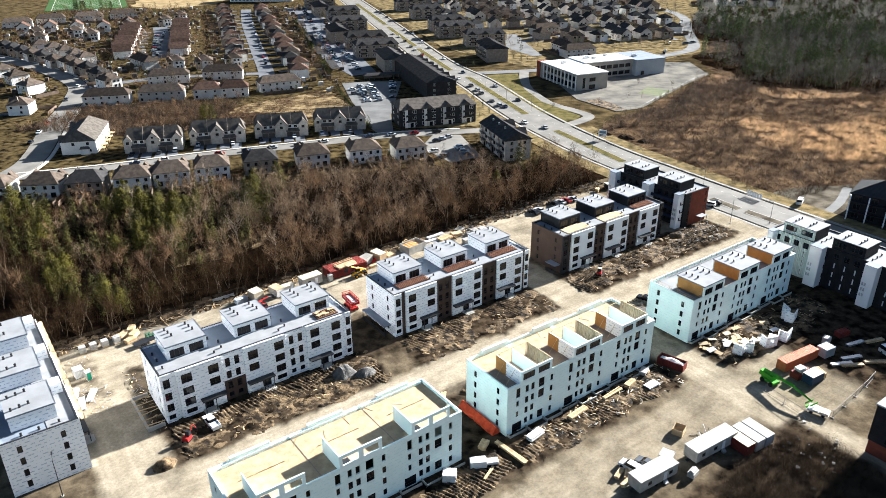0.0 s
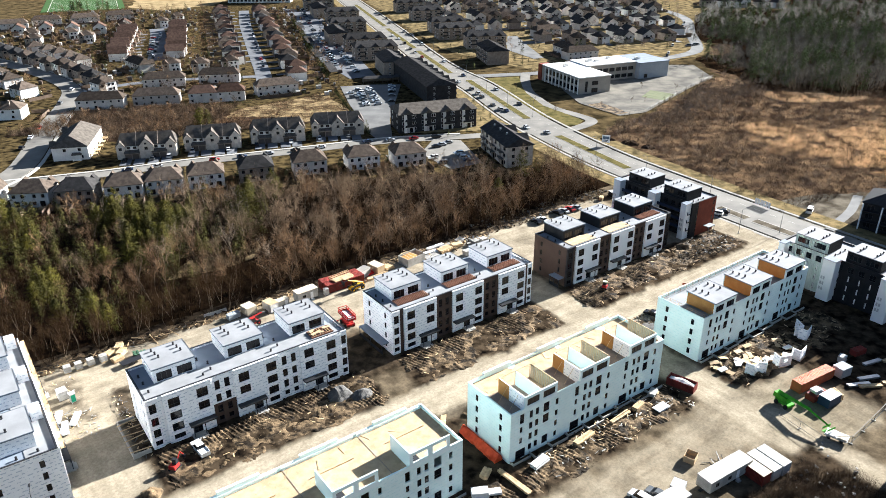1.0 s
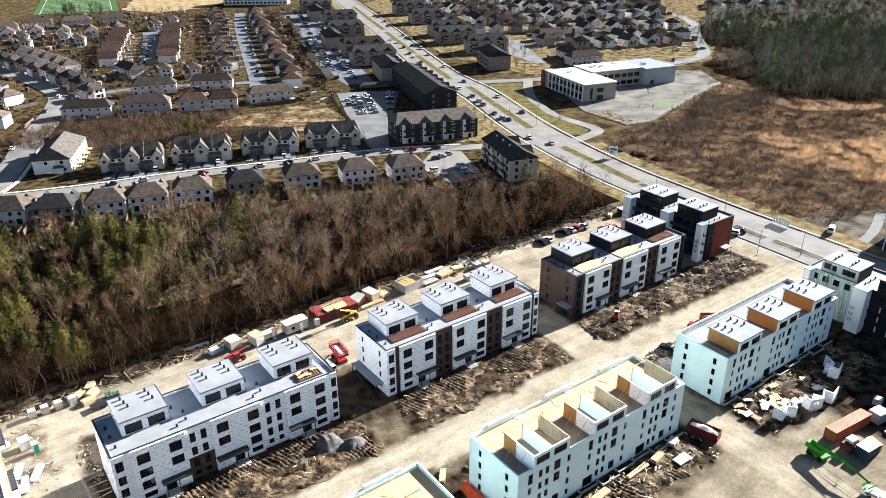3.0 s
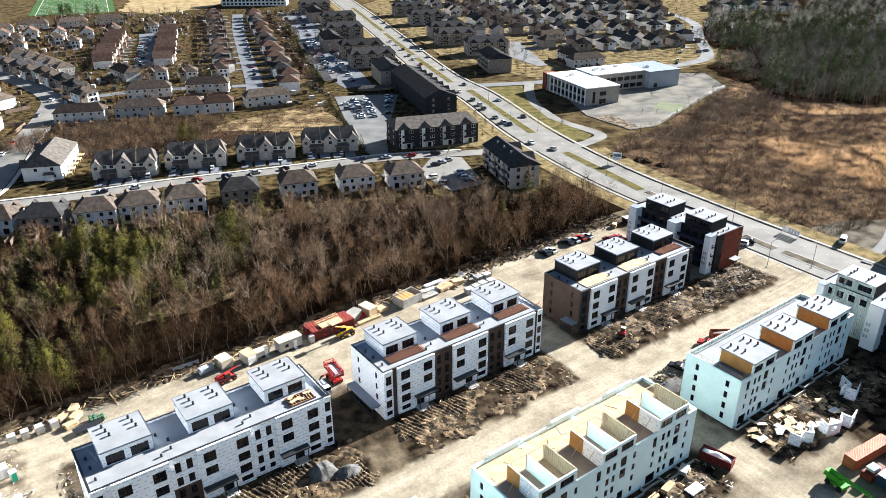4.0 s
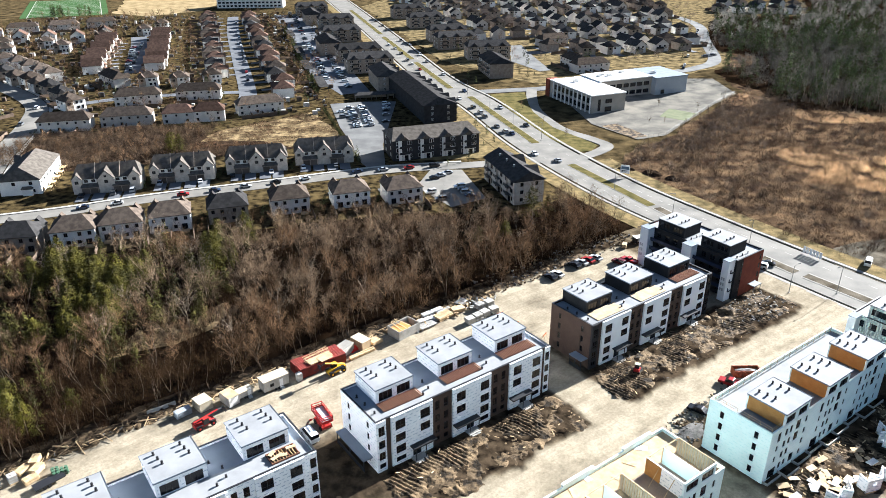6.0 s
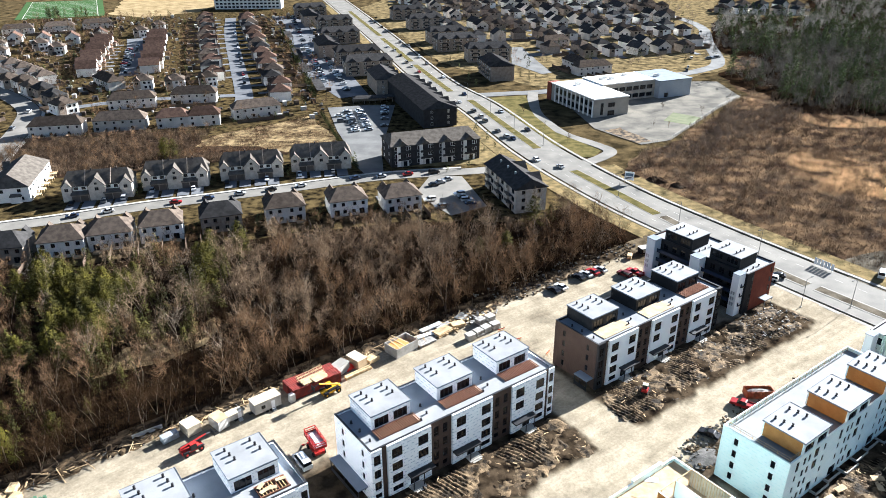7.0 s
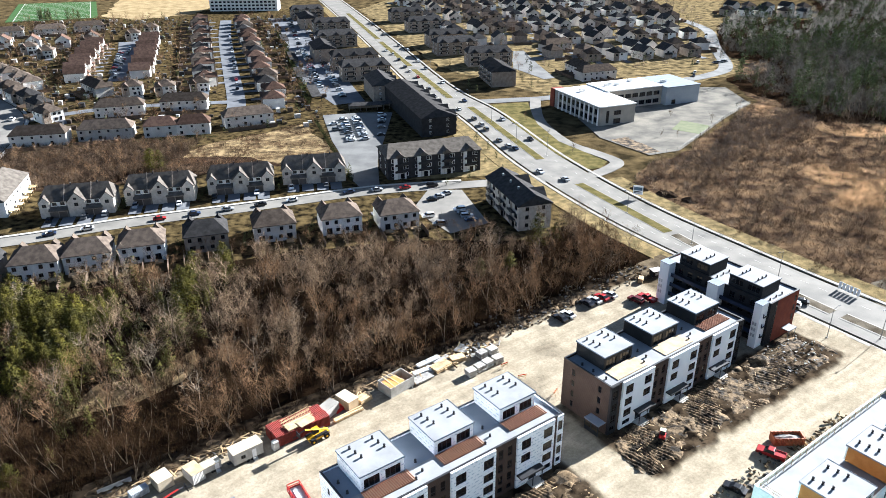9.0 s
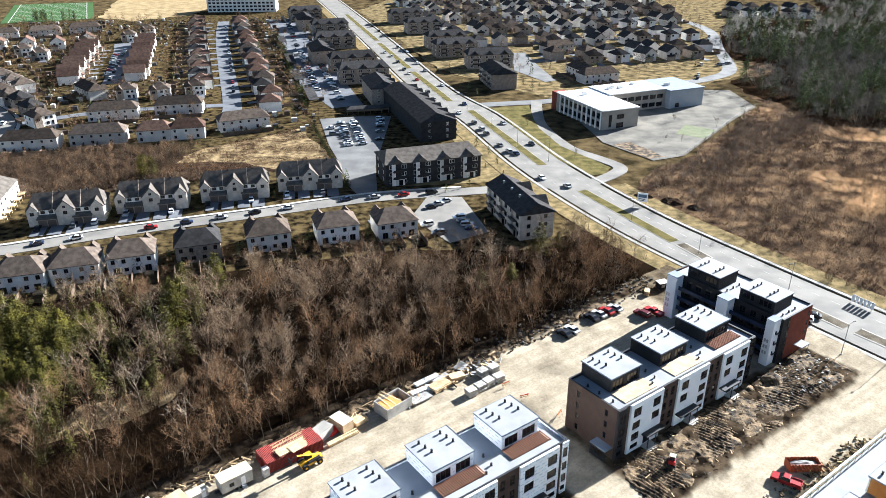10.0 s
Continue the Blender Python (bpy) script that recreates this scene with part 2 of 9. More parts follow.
def strip(name, pts, width, z, material, label, category="road", side=0.0, thick=0.3, kind="structure"):
    left, right = along(pts, width, side)
    f = Form()
    n = len(pts)
    vs = [(p.x, p.y, z) for p in left] + [(p.x, p.y, z) for p in right] + [(p.x, p.y, z - thick) for p in left] + [(p.x, p.y, z - thick) for p in right]
    fs = []
    for i in range(n - 1):
        fs += [(i, n + i, n + i + 1, i + 1), (i, i + 1, 2 * n + i + 1, 2 * n + i), (n + i + 1, n + i, 3 * n + i, 3 * n + i + 1)]
    f.add(vs, fs)
    return tagged(part(name, f, material), label, category, "", kind)


def terrain(name, corners, step, height, material, label, category="ground", masks=None):
    """A patch of ground with relief on the site's axes: corners are u0, u1, v0, v1, height(u, v) its height; masks give its kinds of soil."""
    u0, u1, v0, v1 = corners
    nu, nv = int((u1 - u0) / step), int((v1 - v0) / step)
    vs, where = [], []
    for j in range(nv + 1):
        for i in range(nu + 1):
            u, v = u0 + (u1 - u0) * i / nu, v0 + (v1 - v0) * j / nv
            vs.append((u, v, height(u, v)))
    fs = [(j * (nu + 1) + i, j * (nu + 1) + i + 1, (j + 1) * (nu + 1) + i + 1, (j + 1) * (nu + 1) + i) for j in range(nv) for i in range(nu)]
    me = Form().add(vs, fs).mesh(name)
    for key, fn in (masks or {}).items():
        layer = me.attributes.new(key, "FLOAT", "POINT")
        layer.data.foreach_set("value", [fn(p[0], p[1]) for p in vs])
    me.polygons.foreach_set("use_smooth", [True] * len(me.polygons))
    return tagged(part(name, me, material, None, "", SITE), label, category, "", "structure")


def relief(u, v, size, seed=0.0):
    return noise.noise(Vector((u / size, v / size, seed)))


# the sheet that reaches the horizon
sheet("ground", [(-3000, -600), (3000, -600), (3000, 4500), (-3000, 4500)], -0.35, GRASS, "dry brown spring grass reaching the horizon")
# suburb lawns, wood floor, marsh
sheet("lawn", [(-420, 235), (-205, 238), (-60, 274), (5, 286), (50, 300), (20, 420), (-30, 560), (-130, 860), (-420, 820)], -0.28, LAWN, "patchy brown and green front lawns", "lawn", 2)
FARLAWN = mat("far_tan_lawn", (0.195, 0.146, 0.0731), (0.0406, 0.0325, 0.0179), 5, 0.95, 0.2)
sheet("far_lawn", [(60, 480), (150, 520), (200, 560), (240, 760), (320, 1000), (-60, 1000), (-100, 850), (-10, 560)], -0.28, FARLAWN, "patchy lawns between far houses", "lawn", 2)
sheet("forest_floor", [uv(-190, 82), uv(-120, 84), uv(-60, 82), uv(40, 84), uv(95, 84), uv(133, 90), (46, 305), (30, 291), (10, 287), (-20, 286), (-60, 275), (-110, 253), (-160, 243), (-215, 238)], -0.22, LITTER, "leaf litter under bare trees, colour darkened for shade", "ground", 2.5)
sheet("marsh", [(68, 340), (90, 298), (118, 250), (150, 262), (190, 262), (230, 225), (520, 240), (560, 700), (240, 760), (215, 640), (190, 560), (166, 512), (166, 468), (142, 438), (101, 380), (82, 366)], -0.24, MARSH, "rusty brown marsh ground with dry reeds", "ground", 2)
sheet("far_forest_floor", [(212, 424), (182, 429), (176, 480), (166, 497), (169, 533), (203, 548), (213, 576), (188, 606), (203, 650), (217, 702), (239, 759), (255, 781), (324, 776), (346, 800), (418, 995), (690, 995), (640, 418)], -0.2, LITTER, "leaf litter under far woods, colour darkened for shade", "ground", 2)
sheet("dry_strip", [(-119, 352), (-126, 374), (-113, 391), (-76, 424), (-60, 395), (-52, 377), (-76, 364), (-96, 356)], -0.2, STRAWGROUND, "pale dry grass strip behind the houses", "ground", 3)

# site ground: dirt, pale packed lanes and dark mud, in one sheet with ruts
def band(x, a, b, soft=1.6):
    t = max(0.0, min(1.0, (x - a) / soft + 0.5, (b - x) / soft + 0.5))
    return t * t * (3 - 2 * t)


def pale_soil(u, v):
    w = 1.6 * relief(u, v, 7, 11) + 0.8 * relief(u, v, 2.2, 12)
    best = max(
        band(v + w, 59.8, 88.6) * band(u + w, -78, 119, 4),
        band(v + w, 18.2, 31.6) * band(u, -130, 141, 3),
        band(u + w, 47.6, 58.6) * band(v, -75, 62, 4),
        band(u + w, -71.5, -57.2) * band(v, 27, 87, 4),
        0.66 * band(v + w * 2.2, -26, -11.5, 4.5) * band(u, -80, 84, 9),
        0.45 * band(v + w, -37, -24) * band(u + w, 57, 84, 5),
        0.6 * band(u + w, 106, 117) * band(v, 46, 88, 5),
        0.9 * band(u + 0.35 * (v - 30) + w, 120, 150, 4) * band(v + w, 22, 52, 5),
    )
    lane = band(v + 0.5 * w, 19, 30.8, 2.4) * band(u, -130, 141, 3)
    return max(lane, best * (0.86 + 0.3 * relief(u, v, 4, 13)))


def mud_soil(u, v):
    w = 1.8 * relief(u, v, 6, 15) + 1.0 * relief(u, v, 1.8, 16)
    rows = band(u + w, -57, -7.5) + band(u + w, 0.5, 47.4) + band(u + w, 58.8, 130)
    return min(1.0, max(
        band(v + w, 31.4, 46.5) * min(1, rows),
        band(v + w, -9.6, 0.5) * band(u, -70, 47.4, 3),
        band(v + w, -14, 0.5, 3) * band(u + w, 59, 113),
        band(u + w, -12.8, 0.5) * band(v, -6, 18.6, 3),
        0.85 * band(u + w, -9.5, 2.4) * band(v + w, 40, 63, 3),
        band(v + w, 88.6, 97) * band(u, -130, 120, 6),
        0.8 * band(v + 1.5 * w, 13, 19.6) * band(u, -60, 106, 3),
        0.9 * band(u + w, 103, 116) * band(v + w, -40, 13),
        band(u + w, 76, 118, 6) * band(v + w, -44, 4, 6),
        band(v + w, -70, -32, 3) * band(u + w, 2, 53, 3),
        0.8 * band(u + w, -72.5, -62) * band(v + w, 62, 84, 4) * (0.5 + relief(u, v, 3, 17)),
        0.9 * band(u + w, -58, -53) * band(v + w, 43, 72),
        0.5 * max(0, relief(u, v, 9, 18)),
    ))


def across_soil(u, v):
    """Where wheels run across the rows of blocks."""
    return max(band(u, 47.6, 58.6, 4) * band(v, -80, 17, 4), band(u, -72, -57, 3) * band(v, 30, 62, 6))


def soil():
    """Dirt that turns pale where it is packed by wheels and dark where it is churned up."""
    m = mat("site_soil", (0.135, 0.105, 0.068), (0.05, 0.039, 0.025), 3, 0.93, 0.18, grain=0.16, fine=0.16)
    n, l = m.node_tree.nodes, m.node_tree.links
    bsdf = n["Principled BSDF"]
    geo = n.new("ShaderNodeTexCoord")
    flat = n.new("ShaderNodeMapping")
    flat.inputs["Scale"].default_value = (0.05, 0.55, 1)
    lanes = n.new("ShaderNodeTexNoise")
    lanes.inputs["Scale"].default_value, lanes.inputs["Detail"].default_value = 1.0, 6
    l.new(geo.outputs["Object"], flat.inputs["Vector"]), l.new(flat.outputs[0], lanes.inputs["Vector"])
    turned = n.new("ShaderNodeMapping")
    turned.inputs["Scale"].default_value = (0.6, 0.05, 1)
    lanes_across = n.new("ShaderNodeTexNoise")
    lanes_across.inputs["Scale"].default_value, lanes_across.inputs["Detail"].default_value = 1.0, 6
    l.new(geo.outputs["Object"], turned.inputs["Vector"]), l.new(turned.outputs[0], lanes_across.inputs["Vector"])
    across = n.new("ShaderNodeAttribute")
    across.attribute_name = "across"
    ways = n.new("ShaderNodeMix")
    l.new(across.outputs["Fac"], ways.inputs[0]), l.new(lanes.outputs["Fac"], ways.inputs[2]), l.new(lanes_across.outputs["Fac"], ways.inputs[3])
    spots = n.new("ShaderNodeTexNoise")
    spots.inputs["Scale"].default_value, spots.inputs["Detail"].default_value = 0.35, 8
    l.new(geo.outputs["Object"], spots.inputs["Vector"])
    both = n.new("ShaderNodeMath")
    both.operation = "ADD"
    l.new(ways.outputs[0], both.inputs[0]), l.new(spots.outputs["Fac"], both.inputs[1])
    ramp = n.new("ShaderNodeValToRGB")
    ramp.color_ramp.elements[0].position, ramp.color_ramp.elements[1].position = 0.36, 0.64
    ramp.color_ramp.elements[0].color, ramp.color_ramp.elements[1].color = (0.23, 0.192, 0.137, 1), (0.36, 0.309, 0.225, 1)
    half = n.new("ShaderNodeMath")
    half.operation = "MULTIPLY"
    half.inputs[1].default_value = 0.5
    l.new(both.outputs[0], half.inputs[0]), l.new(half.outputs[0], ramp.inputs["Fac"])
    last = bsdf.inputs["Base Color"].links[0].from_socket
    wet = n.new("ShaderNodeValToRGB")
    wet.color_ramp.elements[0].position, wet.color_ramp.elements[1].position = 0.38, 0.62
    wet.color_ramp.elements[0].color, wet.color_ramp.elements[1].color = (0.008, 0.006, 0.0045, 1), (0.06, 0.043, 0.027, 1)
    l.new(spots.outputs["Fac"], wet.inputs["Fac"])
    for key, source in (("pale", ramp), ("mud", wet)):
        attr = n.new("ShaderNodeAttribute")
        attr.attribute_name = key
        mix = n.new("ShaderNodeMix")
        mix.data_type = "RGBA"
        l.new(attr.outputs["Fac"], mix.inputs[0]), l.new(last, mix.inputs[6]), l.new(source.outputs["Color"], mix.inputs[7])
        last = mix.outputs[2]
    rough = n.new("ShaderNodeTexNoise")
    rough.inputs["Scale"].default_value, rough.inputs["Detail"].default_value, rough.inputs["Roughness"].default_value = 1.5, 12, 0.75
    l.new(geo.outputs["Object"], rough.inputs["Vector"])
    tone = n.new("ShaderNodeMapRange")
    tone.inputs[1].default_value, tone.inputs[2].default_value, tone.inputs[3].default_value, tone.inputs[4].default_value = 0.34, 0.66, 0.7, 1.16
    l.new(rough.outputs["Fac"], tone.inputs[0])
    worn = n.new("ShaderNodeMix")
    worn.data_type, worn.blend_type = "RGBA", "MULTIPLY"
    worn.inputs[0].default_value = 1.0
    l.new(last, worn.inputs[6]), l.new(tone.outputs[0], worn.inputs[7])
    l.new(worn.outputs[2], bsdf.inputs["Base Color"])
    return m


def site_height(u, v):
    p, d = pale_soil(u, v), mud_soil(u, v)
    return -0.05 + 0.1 * relief(u, v, 6) + 0.06 * relief(u, v, 1.7, 5) * (1 - 0.5 * p) + d * (0.18 * relief(u, v, 2.4, 6) + 0.1)


terrain("site_ground", (-125, 139.5, -95, 95), 0.9, site_height, soil(), "trampled building site ground with pale wheel tracks and dark mud", "ground", {"pale": pale_soil, "mud": mud_soil, "across": across_soil})

KERBSTONE = mat("weathered_kerb_concrete", (0.27, 0.252, 0.22), (0.2, 0.188, 0.166), 3, 0.85, 0.1, grain=0.15)
SCHOOLGRASS = mat("mown_spring_grass", (0.125, 0.102, 0.042), (0.06, 0.055, 0.022), 4, 0.95, 0.2, grain=0.2, fine=0.4)
BOULEVARD = smooth([(-160, 985), (-113, 835), (-62, 668), (-15, 509), (12.5, 444), (36.5, 370), (61.5, 314), (84.5, 276), (110, 238), (150, 182), (215, 95)], 8)
strip("road", BOULEVARD, 20.5, -0.1, OLDROAD, "pale grey worn boulevard")
strip("pavement", BOULEVARD, 1.3, -0.03, KERBSTONE, "pale concrete pavement beside the boulevard", "pavement", -12.0)
strip("pavement_far", BOULEVARD, 1.3, -0.03, KERBSTONE, "pale concrete pavement beside the boulevard", "pavement", 12.2)
for a, b in (((37, 370), (8, 458)), ((72, 294), (49, 340)), ((-3, 478), (-28, 555)), ((-31, 566), (-60, 660)), ((-63, 672), (-108, 820))):
    pts = smooth([a, ((a[0] + b[0]) / 2, (a[1] + b[1]) / 2), b], 4)
    strip("median", pts, 4.3, -0.02, KERBSTONE, "pale concrete kerb of the boulevard's median", "kerb")
    strip("median_grass", pts, 3.8, 0.0, SCHOOLGRASS, "dry grass on the boulevard's median", "median")
for a, b in (((73.5, 292), (79, 281)), ((96, 251.5), (102.5, 241.5)), ((104.5, 239.5), (118, 221))):
    pts = smooth([a, ((a[0] + b[0]) / 2, (a[1] + b[1]) / 2), b], 3)
    strip("median", pts, 4.3, -0.02, KERBSTONE, "pale concrete kerb of the boulevard's median", "kerb")
    strip("median_soil", pts, 3.2, 0.0, PADDIRT, "dark bare soil in the boulevard's median", "median")
dashes = Form()
for side in (-5.6, 5.6):
    left, right = along(BOULEVARD, 0.0, side)
    for a, b in zip(left[:-1], left[1:]):
        n = max(1, int((b - a).length / 8))
        for k in range(n):
            c = a.lerp(b, (k + 0.5) / n)
            dashes.mbox(pose(c.x, c.y, -0.13, 0, 0, math.degrees(math.atan2(b.y - a.y, b.x - a.x))), 2.6, 0.13, 0.045)
tagged(part("lane_marking", dashes, CONCRETE), "worn white lane dashes on the boulevard", "road marking", "", "stuff")
CROSS = smooth([(-178, 272), (-143, 285), (-114, 299), (-72.5, 315), (-31, 331.5), (10, 340), (44, 348)], 6)
strip("street", CROSS, 7.5, -0.12, OLDROAD, "pale residential street")
strip("street_pavement", CROSS[:-7], 1.4, -0.02, CONCRETE, "pale concrete pavement", "pavement", 5.0)
LEFT = smooth([(-186, 262), (-181, 290), (-200, 350), (-216, 405), (-235, 443), (-285, 490), (-345, 530), (-420, 570)], 6)
strip("street_left", LEFT, 11, -0.11, OLDROAD, "grey curved residential street")
strip("street_left_pavement", LEFT, 1.6, -0.01, CONCRETE, "pale concrete pavement", "pavement", -7)
COURT = smooth([(-118, 448), (-122, 470), (-155, 572), (-190, 682), (-216, 775)], 4)
strip("street_court", COURT, 10, -0.11, ASPHALT, "blue-grey street between rows of houses")
strip("street_inner", smooth([(-225, 425), (-185, 455), (-118, 470)], 4), 7, -0.13, ASPHALT, "grey residential street")
strip("street_close", smooth([(-210, 520), (-232, 585), (-262, 660)], 4), 12, -0.13, ASPHALT, "grey parking court between rows of houses")
SCHOOLROAD = smooth([(14, 470), (32, 474), (55, 480), (95, 503), (132, 520), (160, 538), (180, 565), (196, 640), (214, 720), (205, 790), (180, 860)], 6)
strip("street_school", SCHOOLROAD, 9, -0.12, PARKING, "grey street past the school")
strip("school_drive", smooth([(45, 478), (43, 455), (43, 428), (51, 395), (63, 378), (69, 367), (63, 357), (52, 347)], 6), 6, -0.09, OLDROAD, "pale grey school drive")
TANVERGE = mat("tan_verge_grass", (0.204, 0.152, 0.0756), (0.09, 0.072, 0.036), 3, 0.95, 0.3, grain=0.3, fine=0.4)
for k, side in enumerate((16.6, -16.6)):
    strip("verge", BOULEVARD[6:62] if k == 0 else BOULEVARD[44:70], 7, -0.06, TANVERGE, "tan dry grass verge beside the boulevard", "verge", -side)
sheet("school_lawn", [(19.5, 463), (40, 469), (40, 440), (41, 425), (48, 396), (60, 376), (65, 367), (61, 359), (55, 357), (45, 376), (30, 424)], -0.05, SCHOOLGRASS, "brown and green lawn before the school", "lawn")
sheet("dry_lawn", [(-20, 344), (12, 349), (27, 352), (21, 375), (10, 404), (3, 417), (-1, 406), (8, 375), (11, 362)], -0.17, TANVERGE, "tan dry lawn between apartment houses and boulevard", "lawn")
sheet("school_yard", [(68, 402), (85, 376), (100, 383), (140, 440), (161, 466), (160, 505), (140, 505), (90, 470), (62, 440)], -0.08, SAND, "pale sandy asphalt school yard", "yard")
sheet("school_dirt", [(72, 398), (84, 378), (91, 381), (80, 403)], -0.04, MUD, "dark planting bed beside the school yard", "ground", 0.6)
sheet("play_turf", [(105, 416), (116, 408), (126, 422), (114, 432)], -0.03, mat("play_turf_green", (0.12, 0.127, 0.066), (0.085, 0.096, 0.045), 3), "faded green play pitch", "pitch")
sheet("parking_lot", [(-69, 441), (-57, 396), (-47, 367), (-44, 350), (-36, 334), (-29, 336), (-33, 368), (-33, 447), (-50, 446)], -0.1, PARKING, "grey apartment parking lot", "parking lot")
sheet("parking_lot_small", [(-15, 313), (-1, 292), (12, 301), (3, 333), (-10, 333)], -0.1, OLDROAD, "pale visitors' parking lot", "parking lot")
sheet("parking_lot_far", [(-100, 528), (-66, 462), (-50, 470), (-74, 545), (-100, 640), (-150, 790), (-178, 785), (-130, 640)], -0.1, ASPHALT, "long grey parking lot behind apartment houses", "parking lot")
sheet("sports_field", [(-418, 762), (-345, 793), (-403, 918), (-479, 897)], -0.05, TURF, "green artificial turf sports field", "sports field")
lines = Form()
FIELD = (Vector((-418, 762)), Vector((-345, 793)), Vector((-403, 918)), Vector((-479, 897)))
for i in range(13):
    k = 0.05 + 0.9 * i / 12
    a, b = FIELD[0].lerp(FIELD[3], k).lerp(FIELD[1].lerp(FIELD[2], k), 0.08), FIELD[1].lerp(FIELD[2], k).lerp(FIELD[0].lerp(FIELD[3], k), 0.08)
    lines.mbox(pose((a.x + b.x) / 2, (a.y + b.y) / 2, -0.06, 0, 0, math.degrees(math.atan2(b.y - a.y, b.x - a.x))), (b - a).length, 0.6, 0.05)
for q in (0.08, 0.92):
    a, b = FIELD[0].lerp(FIELD[1], q), FIELD[3].lerp(FIELD[2], q)
    lines.mbox(pose((a.x + b.x) / 2, (a.y + b.y) / 2, -0.06, 0, 0, math.degrees(math.atan2(b.y - a.y, b.x - a.x))), (b - a).length, 0.6, 0.05)
tagged(part("pitch_line", lines, CONCRETE), "white painted lines on the sports field", "line", "", "structure")
sheet("tan_field", [(-345, 800), (-300, 780), (-260, 820), (-262, 960), (-390, 960)], -0.2, TAN, "pale tan school field", "field", 3)
strip("gravel_path", smooth([(126, 231), (133, 239), (142, 249), (152, 264)], 5), 3.2, -0.1, PARKING, "pale gravel path beside the dirt pad", "path")
sheet("gravel_pad", [(111, 231), (120, 258), (135, 266), (168, 268), (190, 262), (175, 245), (140, 232), (128, 221)], -0.19, PADDIRT, "grey dirt pad beside the boulevard", "ground", 1.5)


def mud_height(u, v, u0, u1, v0, v1, seed):
    """Churned mud: tracked ridges on a bank whose outline wanders and sinks into the ground."""
    w = 2.6 * relief(u, v, 6, seed + 6) + 1.2 * relief(u, v, 1.7, seed + 7)
    edge = min(band(v + w, v0 + 1.2, v1 - 1.0, 2.2), band(u + w, u0 + 1.2, u1 - 1.2, 2.2))
    warp = 1.4 * relief(u, v, 9, seed) + 0.25 * relief(u, v, 2, seed + 4)
    tracked = max(0.0, min(1.0, 0.4 + 2.6 * relief(u, v, 10, seed + 3)))
    ridges = (1 - abs(math.sin((u * 0.95 + v * 0.3 + warp) * 3.6))) ** 1.2 * 0.42 * tracked
    lumps = max(0.0, relief(u, v, 1.3, seed + 8)) ** 2 * 0.5 + max(0.0, relief(u, v, 3.1, seed + 9)) ** 2 * 0.6
    return -0.4 + edge * (0.44 + 0.22 * relief(u, v, 5, seed + 1) + ridges + (1 - tracked) * lumps + 0.12 * relief(u, v, 0.7, seed + 2))


for name, u0, u1, v0, v1, seed in (("mud_bank", -57, -6, 30.5, 46, 1), ("mud_bank_mid", 1, 48, 30.5, 46, 4), ("mud_bank_far", 58, 131, 31.5, 46, 8),
                                   ("mud_strip", -2, 47, -10.5, -0.6, 11), ("mud_strip_near", -40, -3, -10, -0.6, 14), ("mud_strip_far", 59, 106, -15, -0.6, 17),
                                   ("mud_edge", -76, 108, 87, 93.5, 23)):
    terrain(name, (u0, u1, v0, v1), 0.24 if name != "mud_edge" else 0.6, lambda u, v: mud_height(u, v, u0, u1, v0, v1, seed), MUD, "dark churned mud with track ridges", "mud")
# ---- new blocks of stacked homes ----
def hip(f, x0, x1, y0, y1, z, h, inset=None, ov=0.4):
    """A hipped roof over a rectangle, ridge along x when that is the longer side."""
    x0, x1, y0, y1 = x0 - ov, x1 + ov, y0 - ov, y1 + ov
    w, d = x1 - x0, y1 - y0
    k = min(w, d) / 2 if inset is None else inset
    ym, xm = (y0 + y1) / 2, (x0 + x1) / 2
    r = ((x0 + k, ym, z + h), (x1 - k, ym, z + h)) if w >= d else ((xm, y0 + k, z + h), (xm, y1 - k, z + h))
    b = [(x0, y0, z), (x1, y0, z), (x1, y1, z), (x0, y1, z)]
    lo = [(p[0], p[1], z - 0.18) for p in b]
    if w >= d:
        fs = [(0, 1, 5, 4), (1, 2, 5), (2, 3, 4, 5), (3, 0, 4)]
    else:
        fs = [(0, 1, 4), (1, 2, 5, 4), (2, 3, 5), (3, 0, 4, 5)]
    f.add(b + list(r) + lo, fs + [(6, 7, 1, 0), (7, 8, 2, 1), (8, 9, 3, 2), (9, 6, 0, 3), (9, 8, 7, 6)])
    return f


def gable_y(f, x0, x1, y0, y1, z, h):
    """A gabled roof piece with its ridge along y."""
    xm = (x0 + x1) / 2
    f.add([(x0, y0, z), (x1, y0, z), (xm, y0, z + h), (x0, y1, z), (x1, y1, z), (xm, y1, z + h)], [(0, 2, 5, 3), (1, 4, 5, 2), (0, 1, 2), (4, 3, 5), (0, 3, 4, 1)])
    return f


